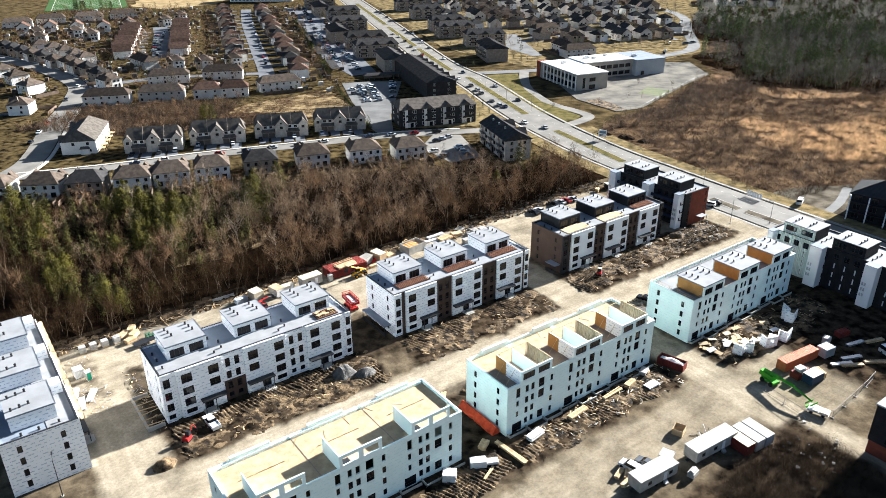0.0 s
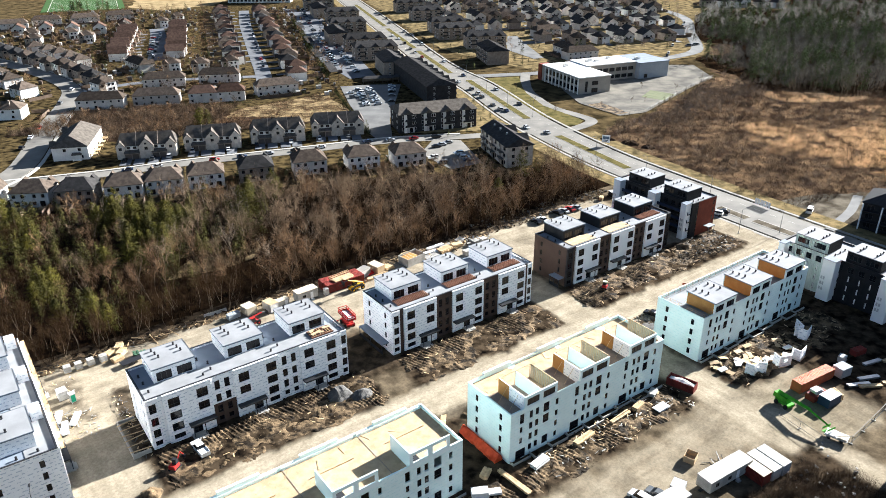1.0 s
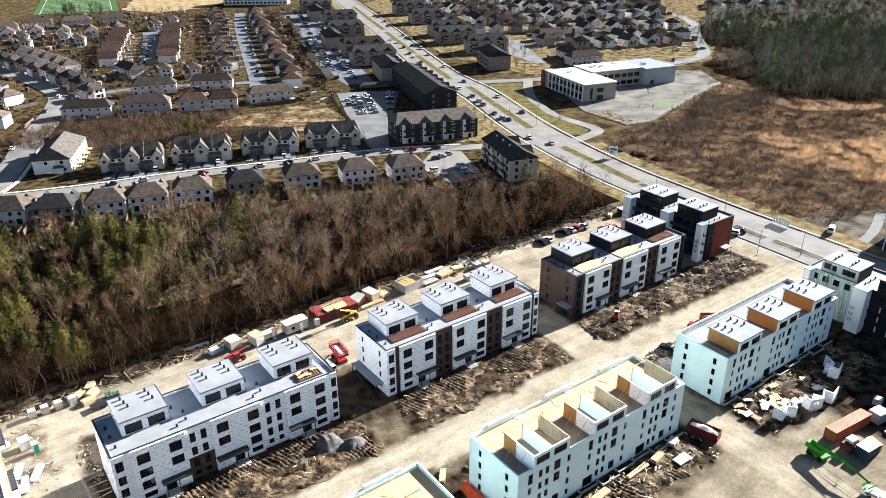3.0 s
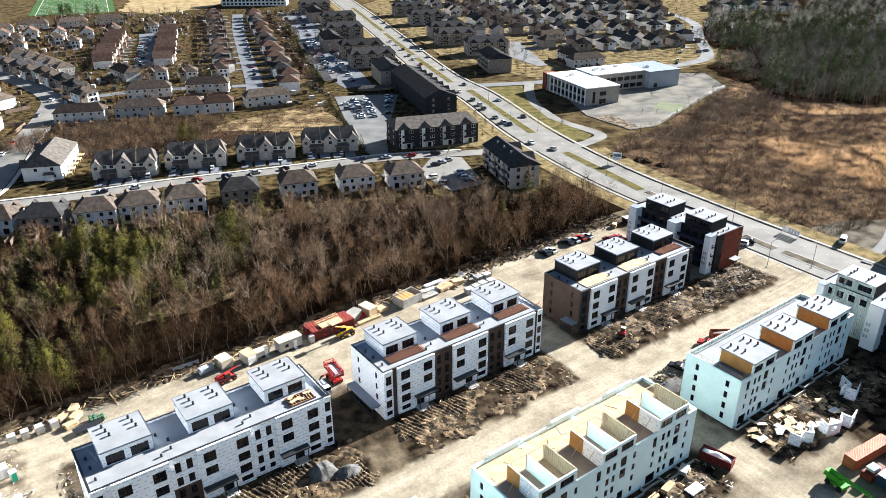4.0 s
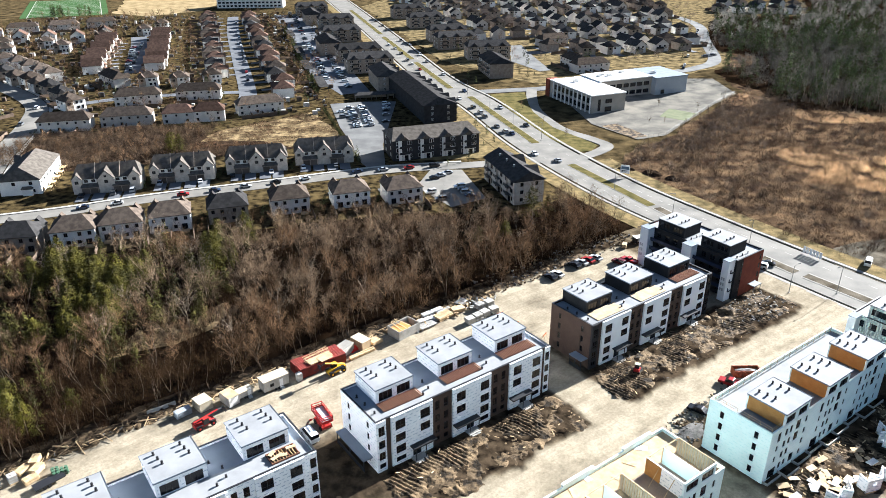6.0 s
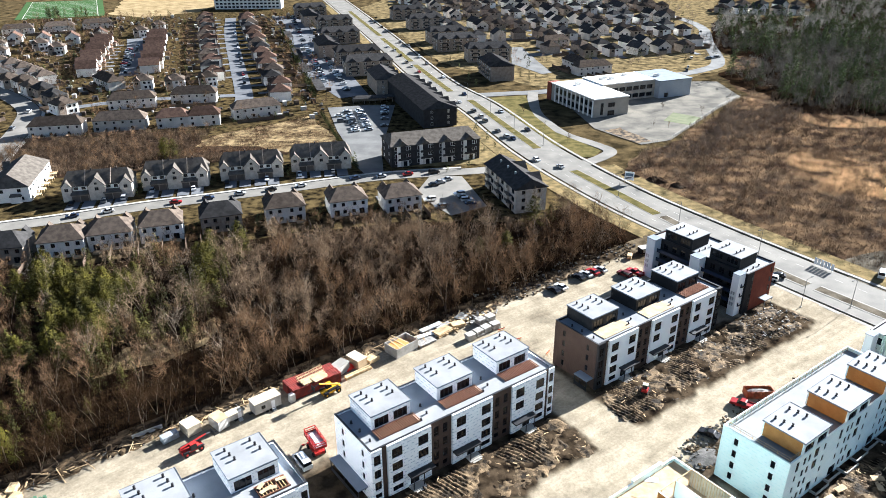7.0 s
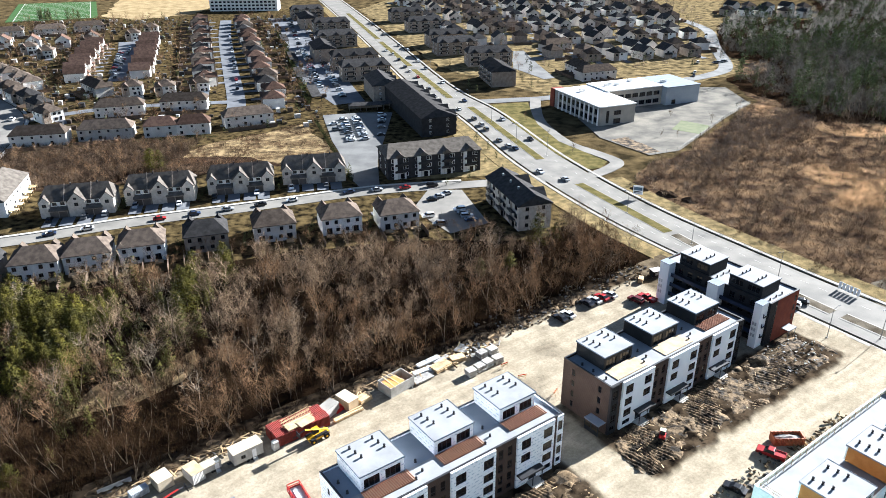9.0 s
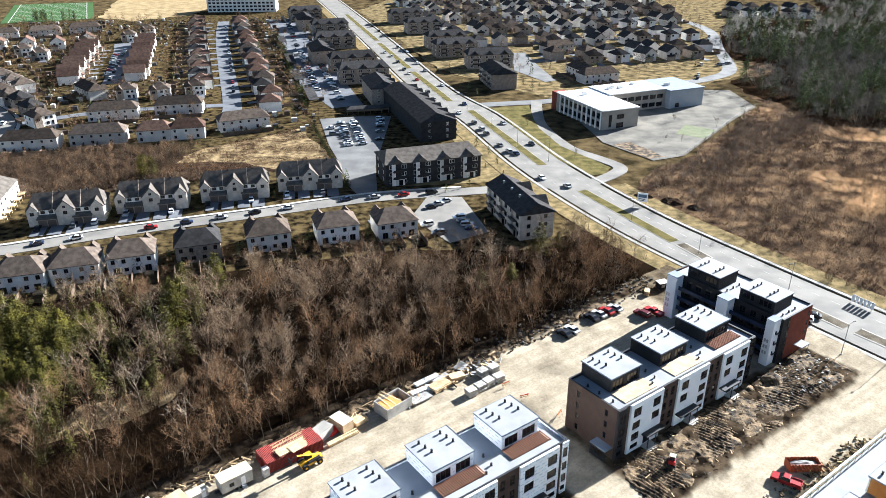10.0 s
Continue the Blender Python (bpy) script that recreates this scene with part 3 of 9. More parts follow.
def wall_form(x0, x1, z0, z1, holes, y=0.0, thick=0.3, f=None, panes=None):
    """A wall in the plane y, its outside towards -y, with real openings (x, z, width, height) through it, as one closed mesh.
    panes: depth at which each opening is closed again; the faces that close it come last."""
    f = f or Form()
    xs = sorted({round(c, 4) for c in (x0, x1, *(max(x0, min(x1, c)) for h in holes for c in (h[0], h[0] + h[2])))})
    zs = sorted({round(c, 4) for c in (z0, z1, *(max(z0, min(z1, c)) for h in holes for c in (h[1], h[1] + h[3])))})
    nx, nz = len(xs), len(zs)

    def solid(i, j):
        if not (0 <= i < nx - 1 and 0 <= j < nz - 1):
            return False
        x, z = (xs[i] + xs[i + 1]) / 2, (zs[j] + zs[j + 1]) / 2
        return not any(h[0] < x < h[0] + h[2] and h[1] < z < h[1] + h[3] for h in holes)

    vs = [(x, y, z) for z in zs for x in xs] + [(x, y + thick, z) for z in zs for x in xs]
    k = nx * nz
    fs = []
    for j in range(nz - 1):
        for i in range(nx - 1):
            if not solid(i, j):
                continue
            a, b, c, d = j * nx + i, j * nx + i + 1, (j + 1) * nx + i + 1, (j + 1) * nx + i
            fs += [(a, b, c, d), (k + d, k + c, k + b, k + a)]
            if not solid(i, j - 1):
                fs.append((b, a, k + a, k + b))
            if not solid(i, j + 1):
                fs.append((d, c, k + c, k + d))
            if not solid(i - 1, j):
                fs.append((a, d, k + d, k + a))
            if not solid(i + 1, j):
                fs.append((c, b, k + b, k + c))
    return f.add(vs, fs)


FRAMES, PANES = {}, {}


def frame_form(w, h, bars, rail):
    """A window frame with mullions as one closed piece."""
    s = 0.075
    cuts = [s + (w - 2 * s) * i / (bars + 1) for i in range(bars + 2)]
    zs = [s, h * 0.32, h - s] if rail else [s, h - s]
    holes = []
    for i in range(bars + 1):
        for j in range(len(zs) - 1):
            holes.append((cuts[i] + (0.03 if i else 0), zs[j] + (0.03 if j else 0), cuts[i + 1] - cuts[i] - 0.03 * ((i > 0) + (i < bars)), zs[j + 1] - zs[j] - 0.03 * ((j > 0) + (j < len(zs) - 2))))
    return wall_form(0, w, 0, h, holes, 0, 0.1)


def window(parent, x, z, w, h, y=0.0, frame_mat=None, pane_mat=None, bars=1, name="window"):
    """A window in an opening of a wall in the plane y: frame with mullions, and one pane behind them."""
    key = (round(w, 2), round(h, 2), bars, (frame_mat or METAL).name)
    if key not in FRAMES:
        FRAMES[key] = frame_form(w, h, bars, h > 1.65 and w > 1).mesh(name)
        FRAMES[key].materials.append(frame_mat or METAL)
    key2 = (round(w, 2), round(h, 2), (pane_mat or GLASS).name)
    if key2 not in PANES:
        PANES[key2] = Form().box(0.05, w - 0.05, 0.04, 0.06, 0.05, h - 0.05).mesh("pane")
        PANES[key2].materials.append(pane_mat or GLASS)
    ob = part(name, FRAMES[key], None, parent, "", pose(x, y + 0.1, z))
    part("pane", PANES[key2], None, ob)
    return ob


def window_mesh(w, h, bars, frame_mat=None):
    """A small or far window: a frame round a sunk pane, in one piece with two materials."""
    key = ("both", round(w, 2), round(h, 2), bars, (frame_mat or METAL).name)
    if key not in FRAMES:
        s, dpt = 0.08, 0.05
        vs, fs, glass = [], [], []
        n = bars + 1
        for i in range(n):
            xa, xb = w * i / n, w * (i + 1) / n
            k = len(vs)
            vs += [(xa, 0, 0), (xb, 0, 0), (xb, 0, h), (xa, 0, h), (xa + s, 0, s), (xb - s, 0, s), (xb - s, 0, h - s), (xa + s, 0, h - s), (xa + s, dpt, s), (xb - s, dpt, s), (xb - s, dpt, h - s), (xa + s, dpt, h - s)]
            for q in range(4):
                r = (q + 1) % 4
                fs += [(k + q, k + r, k + 4 + r, k + 4 + q), (k + 4 + q, k + 4 + r, k + 8 + r, k + 8 + q)]
            glass.append((k + 8, k + 9, k + 10, k + 11))
        k = len(vs)
        vs += [(0, 0, 0), (w, 0, 0), (w, 0, h), (0, 0, h), (0, 0.1, 0), (w, 0.1, 0), (w, 0.1, h), (0, 0.1, h)]
        fs += [(k + 1, k, k + 4, k + 5), (k + 2, k + 1, k + 5, k + 6), (k + 3, k + 2, k + 6, k + 7), (k, k + 3, k + 7, k + 4)]
        m = len(fs)
        f = Form().add(vs, fs + glass)
        me = f.mesh("window")
        bm = bmesh.new()
        bm.from_mesh(me)
        for face in bm.faces:
            face.material_index = 1 if face.index >= m else 0
        bmesh.ops.remove_doubles(bm, verts=bm.verts, dist=0.0005)
        bm.to_mesh(me)
        bm.free()
        me.materials.append(frame_mat or METAL), me.materials.append(GLASS)
        FRAMES[key] = me
    return FRAMES[key]


def vent_form():
    """A squat black roof vent: flashing, pipe, wide cowl and a small lid."""
    f = Form()
    f.rod((0, 0, 0), (0, 0, 0.06), 0.3, 0.24, 8)
    f.rod((0, 0, 0.06), (0, 0, 0.34), 0.17, 0.17, 8)
    f.rod((0, 0, 0.34), (0, 0, 0.6), 0.22, 0.22, 8).rod((0, 0, 0.6), (0, 0, 0.66), 0.22, 0.12, 8)
    return f.mesh("vent")


VENT = vent_form()
VENT.materials.append(METAL)

# openings of one long front: x, width for each bay, in metres from the left
ROWS = ((0.75, 1.15), (2.75, 1.9), (5.55, 1.9), (8.55, 2.2))  # sill height and height of each storey's windows


def front_bays():
    """Bays of a front: x0, x1, how far it stands proud, kind, window columns (x, width), door."""
    return (
        (0.0, 2.2, 0.25, "corner", ((0.5, 1.4),), None),
        (2.2, 3.3, 0.0, "dark", (), None),
        (3.3, 13.0, 0.45, "light", ((4.2, 2.3), (10.0, 2.3)), (7.4, 13.0, 8.1)),
        (13.0, 18.0, 0.0, "dark", ((13.9, 1.1), (16.0, 1.1)), None),
        (18.0, 28.0, 0.45, "light", ((19.0, 2.3), (25.2, 2.3)), (18.0, 24.2, 21.6)),
        (28.0, 33.2, 0.0, "dark", ((29.0, 1.1), (31.2, 1.1)), None),
        (33.2, 42.5, 0.45, "light", ((34.2, 2.3), (39.7, 2.3)), (33.2, 39.0, 36.3)),
        (42.5, 43.5, 0.0, "dark", (), None),
        (43.5, 45.0, 0.25, "corner", ((43.6, 1.2),), None),
    )


LONG, DEEP, HIGH = 45.0, 13.4, 12.0


def end_wall(block, x, out, material, rows=4, door=False):
    """The gable end of a block at x, facing out (-1 or 1) along x, with small windows."""
    holes = []
    for c in (2.6, 10.0):
        for k, z in enumerate((9.0, 6.3, 3.6, 1.0)[:rows]):
            holes.append((c, z, 0.85, 1.55))
    turn = -90 if out < 0 else 90
    base = pose(x, DEEP if out < 0 else 0, 0, 0, 0, turn)
    ob = part("end_wall", wall_form(0.3, DEEP - 0.3, 0, HIGH, holes), material, block, "", base)
    for h in holes:
        window(ob, *h, bars=0)
    return ob


def penthouse(block, x, y0, y1, wall_mat, roof_mat, w=8.7, side_mat=None, front=-1):
    """A roof room with a flat slab, a pair of wide windows and six vents."""
    z0, z1 = HIGH - 0.4, HIGH + 2.75
    holes = [(0.7, HIGH - 0.25, 3.1, 2.05), (4.9, HIGH - 0.25, 3.1, 2.05)]
    front_pose = pose(x, y0, 0) if front < 0 else pose(x + w, y1, 0, 0, 0, 180)
    room = part("penthouse", Form().box(x, x + 0.25, y0 + 0.25, y1 - 0.25, z0, z1).box(x + w - 0.25, x + w, y0 + 0.25, y1 - 0.25, z0, z1), side_mat or wall_mat, block)
    f = part("penthouse_front", wall_form(0, w, z0, z1, holes, 0, 0.25), wall_mat, room, "", front_pose)
    back_pose = pose(x + w, y1, 0, 0, 0, 180) if front < 0 else pose(x, y0, 0)
    part("penthouse_back", wall_form(0, w, z0, z1, [(3.4, HIGH + 0.02, 1.0, 2.1)], 0, 0.25), wall_mat, room, "", back_pose)
    for h in holes:
        ob = part("window", window_mesh(h[2], h[3], 2), None, room, "", front_pose @ pose(h[0], 0.1, h[1]))
    slab = Form().box(x - 0.15, x + w + 0.15, y0 - 0.2, y1 + 0.15, z1, z1 + 0.18)
    part("penthouse_roof", slab, roof_mat, block)
    trim = Form()
    trim.box(x - 0.19, x + w + 0.19, y0 - 0.24, y0 - 0.2, z1 - 0.06, z1 + 0.24).box(x - 0.19, x + w + 0.19, y1 + 0.15, y1 + 0.19, z1 - 0.06, z1 + 0.24)
    trim.box(x - 0.19, x - 0.15, y0 - 0.2, y1 + 0.15, z1 - 0.06, z1 + 0.24).box(x + w + 0.15, x + w + 0.19, y0 - 0.2, y1 + 0.15, z1 - 0.06, z1 + 0.24)
    part("roof_trim", trim, ROOFDARK, block)
    for i in range(3):
        for j in range(2):
            yy = y1 - 1.0 - 1.53 * i if front < 0 else y0 + 1.0 + 1.53 * i
            part("vent", VENT, None, block, "", pose(x + 2.0 + 4.6 * j + 0.29 * i, yy, z1 + 0.18))
    return room


def roof_deck(block, material, curb):
    """The flat main roof with a low parapet and its metal cap."""
    part("roof", Form().box(0.3, LONG - 0.3, 0.3, DEEP - 0.3, HIGH - 0.7, HIGH - 0.45), material, block)
    cap = Form()
    cap.box(-0.05, LONG + 0.05, -0.05, 0.35, HIGH, HIGH + 0.08).box(-0.05, LONG + 0.05, DEEP - 0.35, DEEP + 0.05, HIGH, HIGH + 0.08)
    cap.box(-0.05, 0.35, 0.35, DEEP - 0.35, HIGH, HIGH + 0.08).box(LONG - 0.35, LONG + 0.05, 0.35, DEEP - 0.35, HIGH, HIGH + 0.08)
    part("parapet_cap", cap, curb, block)


def block_north(name, m, label, light, dark, end, pent, cap, decks, back_room=(5.4, 13.3), corner=None, low_clad={}, porch=None):
    """One finished or nearly finished block: bays along the front, ends, back, roof with three penthouses."""
    block = thing(name, m, label, "building", "new blocks of homes")
    for n, (x0, x1, proud, kind, cols, door) in enumerate(front_bays()):
        material = (corner or light) if kind == "corner" else light if kind == "light" else dark
        lower = low_clad.get(n)
        holes = []
        for c, w in cols:
            for k, (z, h) in enumerate(ROWS):
                if door and door[0] <= c < door[1] and k < 2 and not (k == 1 and False):
                    continue
                holes.append((c, z, w, h))
        if door:
            holes.append((door[2], 0.3, 2.0, 2.5))
        if lower:
            part("wall", wall_form(x0, x1, 0, 5.2, [h for h in holes if h[1] < 5], -proud - 0.02, 0.32 + proud), lower, block)
        wall = part("wall", wall_form(x0, x1, 5.2 if lower else 0, HIGH, [h for h in holes if h[1] > 5 or not lower], -proud, 0.3 + proud), material, block)
        for h in holes:
            window(wall, *h, y=-proud, bars=1 if h[2] > 1.2 else 0)
        if door:
            can = Form().box(door[0], door[1], -proud - 1.5, -proud, 3.05, 3.35)
            can.box(door[2] - 0.25, door[2] - 0.1, -proud - 1.5, -proud - 1.35, 0, 3.05).box(door[2] + 2.1, door[2] + 2.25, -proud - 1.5, -proud - 1.35, 0, 3.05)
            part("canopy", can, METAL, block)
            part("porch", Form().box(door[2] - 0.5, door[2] + 2.5, -proud - 1.9, -proud, 0, 0.3).box(door[2] - 0.1, door[2] + 2.1, -proud - 2.3, -proud - 1.9, 0, 0.15), CONCRETE, block)
            if end is not CHAR:
                for side in (door[0] + 0.3, door[1] - 1.1):
                    if not (door[2] - 1.0 < side < door[2] + 2.0):
                        window(wall, side, 0.9, 0.7, 1.5, y=-proud - 0.08, bars=0)
    end_wall(block, 0, -1, end), end_wall(block, LONG, 1, end)
    part("back_wall", wall_form(0, LONG, 0, HIGH, []), end, block, "", pose(LONG, DEEP, 0, 0, 0, 180))
    if porch:
        y0, y1 = porch
        part("side_porch_roof", Form().box(-2.2, -0.02, y0, y1, 2.7, 2.95), ROOFDARK, block)
        for y in (y0 + 0.1, (y0 + y1) / 2, y1 - 0.25):
            part("porch_post", Form().box(-2.1, -1.95, y, y + 0.15, 0, 2.7), METAL, block)
        part("porch_screen", Form().box(-2.08, -2.0, y0 + 0.3, y1 - 0.3, 0.1, 1.1), METAL, block)
    roof_deck(block, ROOFDARK if light is WRAP else ROOFING, cap)
    part("terrace", Form().box(0.4, LONG - 0.4, 0.4, 5.2, HIGH - 0.45, HIGH - 0.36), ROOFING, block)
    for k in range(3):
        penthouse(block, 3.5 + 15.1 * k, *back_room, pent, ROOFING)
    for k in range(3):
        for x, y in ((13.4, 8.6), (14.9, 6.0), (12.6, 2.3), (14.6, 3.4)):
            if k < 2:
                part("vent", VENT, None, block, "", pose(x + 15.1 * k, y, HIGH - 0.4))
    for x, y in ((1.5, 9.5), (1.6, 6.5), (1.7, 3.0)):
        part("vent", VENT, None, block, "", pose(x, y, HIGH - 0.4))
    for k, kind in enumerate(decks):
        x = 3.3 + 15.1 * k
        if kind == "slats":
            for i in range(22):
                part("slat", SLAT, None, block, "", pose(x + 0.1 + i * 0.425, 2.2, HIGH - 0.2))
            part("deck", Form().box(x + 0.05, x + 9.35, 2.34, 4.88, HIGH - 0.34, HIGH - 0.3), SUBFLOOR, block, "brown board under the slats")
            part("beam", Form().box(x, x + 9.4, 2.2, 2.32, HIGH - 0.36, HIGH - 0.2).box(x, x + 9.4, 4.9, 5.02, HIGH - 0.36, HIGH - 0.2), RUST, block)
        elif kind == "ply":
            part("deck", Form().box(x, x + 9.4, 1.2, 5.0, HIGH - 0.36, HIGH - 0.2), OSB, block, "bare plywood terrace deck")
    return block


SLAT = Form().box(0, 0.12, 0, 2.9, 0, 0.16).mesh("slat")
SLAT.materials.append(RUST)

block_north("wrapped_block", site(-55, 46), "four-storey block in white building wrap with grey roof rooms", WRAP, WRAP, WRAP, WRAP, METAL, ("", "", ""), low_clad={3: BROWN})
block_north("half_clad_block", site(2.4, 46), "four-storey block half clad in brown panels over white wrap", WRAP, BROWN, WRAP, WRAP, METAL, ("slats", "slats", "slats"), porch=(1.5, 12.5))
block_north("clad_block", site(60.9, 46), "finished four-storey block in white and brown panels", WHITEP, BROWN, BROWN, CHAR, METAL, ("ply", "ply", "slats"), corner=CHAR, porch=(0.5, 4.5))


# mint blocks: fronts towards the lane, roof rooms along that front
def mint_holes():
    holes = []
    for k in range(3):
        b = 15.0 * k
        for z, h in ((9.0, 1.7), (6.3, 1.6), (3.7, 1.6), (1.1, 1.5)):
            holes += [(b + 4.9, z, 0.9, h), (b + 6.5, z, 0.9, h), (b + 11.9, z, 0.8, h * 0.9)]
            if z > 6 or z < 2:
                holes.append((b + 8.6, z - 0.3, 1.6, h + 0.5))
        holes += [(b + 2.4, 8.6, 1.1, 2.3), (b + 2.5, 6.4, 0.7, 1.4), (b + 2.5, 3.8, 0.7, 1.4)]
        holes.append((b + 1.6, 0.05, 2.6, 2.3))
    return holes


def block_south(name, m, label, stage):
    """A block in mint sheathing; stage is 'rooms' (roofed roof rooms), 'frames' (open ones) or 'walls' (only fronts of them)."""
    block = thing(name, m, label, "building", "new blocks of homes")
    holes = mint_holes()
    wall = part("wall", wall_form(0, LONG, 0, HIGH, holes), MINTWALL, block)
    for h in holes:
        if stage != "walls" or h[1] < 8:
            window(wall, *h, bars=0)
    end_wall(block, 0, -1, MINTWALL), end_wall(block, LONG, 1, MINTWALL)
    part("back_wall", wall_form(0, LONG, 0, HIGH, [(x + 15 * k, z, 1.6, 1.5) for k in range(3) for x in (2, 6, 10.5) for z in (1, 3.7, 6.4, 9.1)]), MINTWALL, block, "", pose(LONG, DEEP, 0, 0, 0, 180))
    deck = {"rooms": ROOFING, "frames": SUBFLOOR, "walls": OSB}[stage]
    part("roof", Form().box(0.3, LONG - 0.3, 0.3, DEEP - 0.3, HIGH - 1.1, HIGH - 0.8), deck, block)
    if stage == "frames":
        part("back_deck", Form().box(0.3, LONG - 0.3, 8.0, DEEP - 0.3, HIGH - 0.8, HIGH - 0.72), OSB, block, "bare plywood roof sheathing")
        for i in range(9):
            part("loose_sheet", Form().box(0, 2.4, 0, 1.2, 0, 0.05), (OSB, TIMBER, FOAM)[i % 3], block, "", pose(1.5 + 4.7 * i, 8.6 + 1.7 * (i % 3), HIGH - 0.71, 0, 0, 17 * i))
    if stage == "walls":
        for k in range(3):
            part("roof_curb", Form().box(15 * k + 3.5, 15 * k + 12.0, 8.2, 8.35, HIGH - 0.8, HIGH - 0.6), TIMBER, block)
            part("roof_joint", Form().box(15 * k + 0.4, 15 * k + 0.55, 0.3, DEEP - 0.6, HIGH - 0.8, HIGH - 0.74), SUBFLOOR, block)
            # no real opening: a thin dark sheet paints the stair well's shade
            part("roof_well", Form().box(15 * k + 4.0, 15 * k + 6.4, 0.5, 2.6, HIGH - 0.8, HIGH - 0.77), METAL, block, "flat dark sheet for the shaded depth of a stair well")
            part("parapet_cap", Form().box(15 * k + 0.3, 15 * k + 14.4, DEEP - 0.5, DEEP - 0.32, HIGH - 0.8, HIGH - 0.2), MINT, block)
        for i in range(7):
            part("loose_board", Form().box(0, 2.2, 0, 0.2, 0, 0.06), TIMBER, block, "", pose(4 + 5.6 * i, 9.5 + 0.8 * (i % 3), HIGH - 0.8, 0, 0, 23 * i))
    for k in range(9):
        x0, deep = 5.0 * k + 0.2, (0.9, 1.9, 1.3)[k % 3]
        part("footing", Form().box(x0, x0 + 4.6, -deep - 0.22, -deep, -0.1, 0.55).box(x0, x0 + 0.22, -deep, -0.03, -0.1, 0.55), CONCRETE, block)
    if stage == "rooms":
        for ax, ay, bx, by in ((0.6, 0.5, 0.6, DEEP - 0.7), (0.6, DEEP - 0.7, LONG - 1, DEEP - 0.7), (0.6, 0.5, 3.3, 0.5)):
            rail = Form()
            n = max(2, int(math.dist((ax, ay), (bx, by)) / 2.4))
            for i in range(n + 1):
                x, y = ax + (bx - ax) * i / n, ay + (by - ay) * i / n
                rail.rod((x, y, HIGH - 0.8), (x, y, HIGH + 0.75), 0.05, 0.05, 4)
            for z in (HIGH + 0.2, HIGH + 0.7):
                rail.rod((ax, ay, z), (bx, by, z), 0.05, 0.05, 4)
            part("guard_rail", rail, TIMBER, block, "temporary timber guard rail")
    for k in range(0 if stage == "rooms" else 3):
        part("parapet_upstand", Form().box(15 * k + 4, 15 * k + 11.5, DEEP - 0.3, DEEP + 0.25, HIGH, HIGH + 0.55), MINT, block)
    for k in range(3):
        x, w, y1 = 15.0 * k + 3.5, 8.6, 7.9
        if stage == "rooms":
            penthouse(block, x, 0.0, y1, MINT, ROOFING, w, OSBDARK)
        else:
            z0, z1 = HIGH - 0.8, HIGH + 2.6
            holes = [(0.6, HIGH + 0.3, 3.2, 1.6), (4.8, HIGH + 0.3, 3.2, 1.6)]
            part("room_front", wall_form(0, w, z0, z1, holes, 0, 0.25), MINT, block, "", pose(x, -0.02, 0))
            if stage == "frames":
                for h in holes:
                    part("window", window_mesh(h[2], h[3], 2), None, block, "", pose(x + h[0], 0.08, h[1]))
                part("room_side", Form().box(x, x + 0.2, 0.25, y1, z0, z1), MINT, block, "mint sheathed side wall with amber board face")
                part("room_board", Form().box(x - 0.06, x, y1 - 3.2, y1, z0, z1 - 0.1), OSBDARK, block)
                studs = Form()
                for i in range(15):
                    studs.box(x + w - 0.14, x + w, 0.3 + i * 0.5, 0.36 + i * 0.5, z0, z1)
                for i in (0, 1, 8, 9, 16):
                    studs.box(x + 0.3 + i * 0.5, x + 0.38 + i * 0.5, y1 - 0.14, y1, z0, z1)
                studs.box(x + w - 0.14, x + w, 0.25, y1, z1, z1 + 0.1).box(x + 0.2, x + w - 0.14, y1 - 0.14, y1, z1, z1 + 0.1)
                part("sheathing", Form().box(x + w + 0.004, x + w + 0.05, 0.25, y1, z0, z1 + 0.1), CREAM, block, "pale boards behind the studs")
                part("side_wrap", Form().box(x - 0.05, x - 0.004, 0.3, y1 - 3.3, z0, z1 - 0.1), WRAP, block, "white wrap on the side wall")
                part("room_floor", Form().box(x + w * 0.5 + 0.14, x + w - 0.16, 0.3, y1 - 0.2, z0 + 0.02, z0 + 0.06), OSB, block, "bare plywood floor")
                part("stud_wall", studs, TIMBER, block)
                part("room_divider", Form().box(x + w * 0.5, x + w * 0.5 + 0.12, 0.3, y1 - 0.2, z0, z1), MINT, block)
                for i, yy in enumerate((2.0, 5.2)):
                    part("brace", Form().rod((x - 0.05, yy, z1 - 0.5), (x - 2.3, yy, z0), 0.06, 0.06, 4), TIMBER, block)
            else:
                part("room_side", Form().box(x, x + 0.2, 0.25, 6.4, z0, z1), MINT, block)
    return block


block_south("mint_block_roofless", site(-56.6, 0), "mint sheathed block under construction with bare plywood roof", "walls")
block_south("mint_block_framing", site(0, 0), "mint sheathed block with open timber roof rooms", "frames")
block_south("mint_block_roofed", site(59.6, 0), "mint sheathed block with roofed roof rooms and amber board sides", "rooms")
# ---- blocks across the ends of the rows ----
RIBBED = mat("pale_green_ribbed_panel", (0.6, 0.66, 0.6), (0.54, 0.6, 0.55), 3, 0.5, 0.05, wave=(0.5, 1.0, "X"))
BLACKWALL = mat("black_cladding", (0.02, 0.02, 0.022), (0.014, 0.014, 0.016), 2, 0.6, 0.1, wave=(0.3, 0.3, "Z"))
BLUEGLASS = mat("balcony_glass", (0.03, 0.04, 0.07), None, 2, 0.05, 0.0)


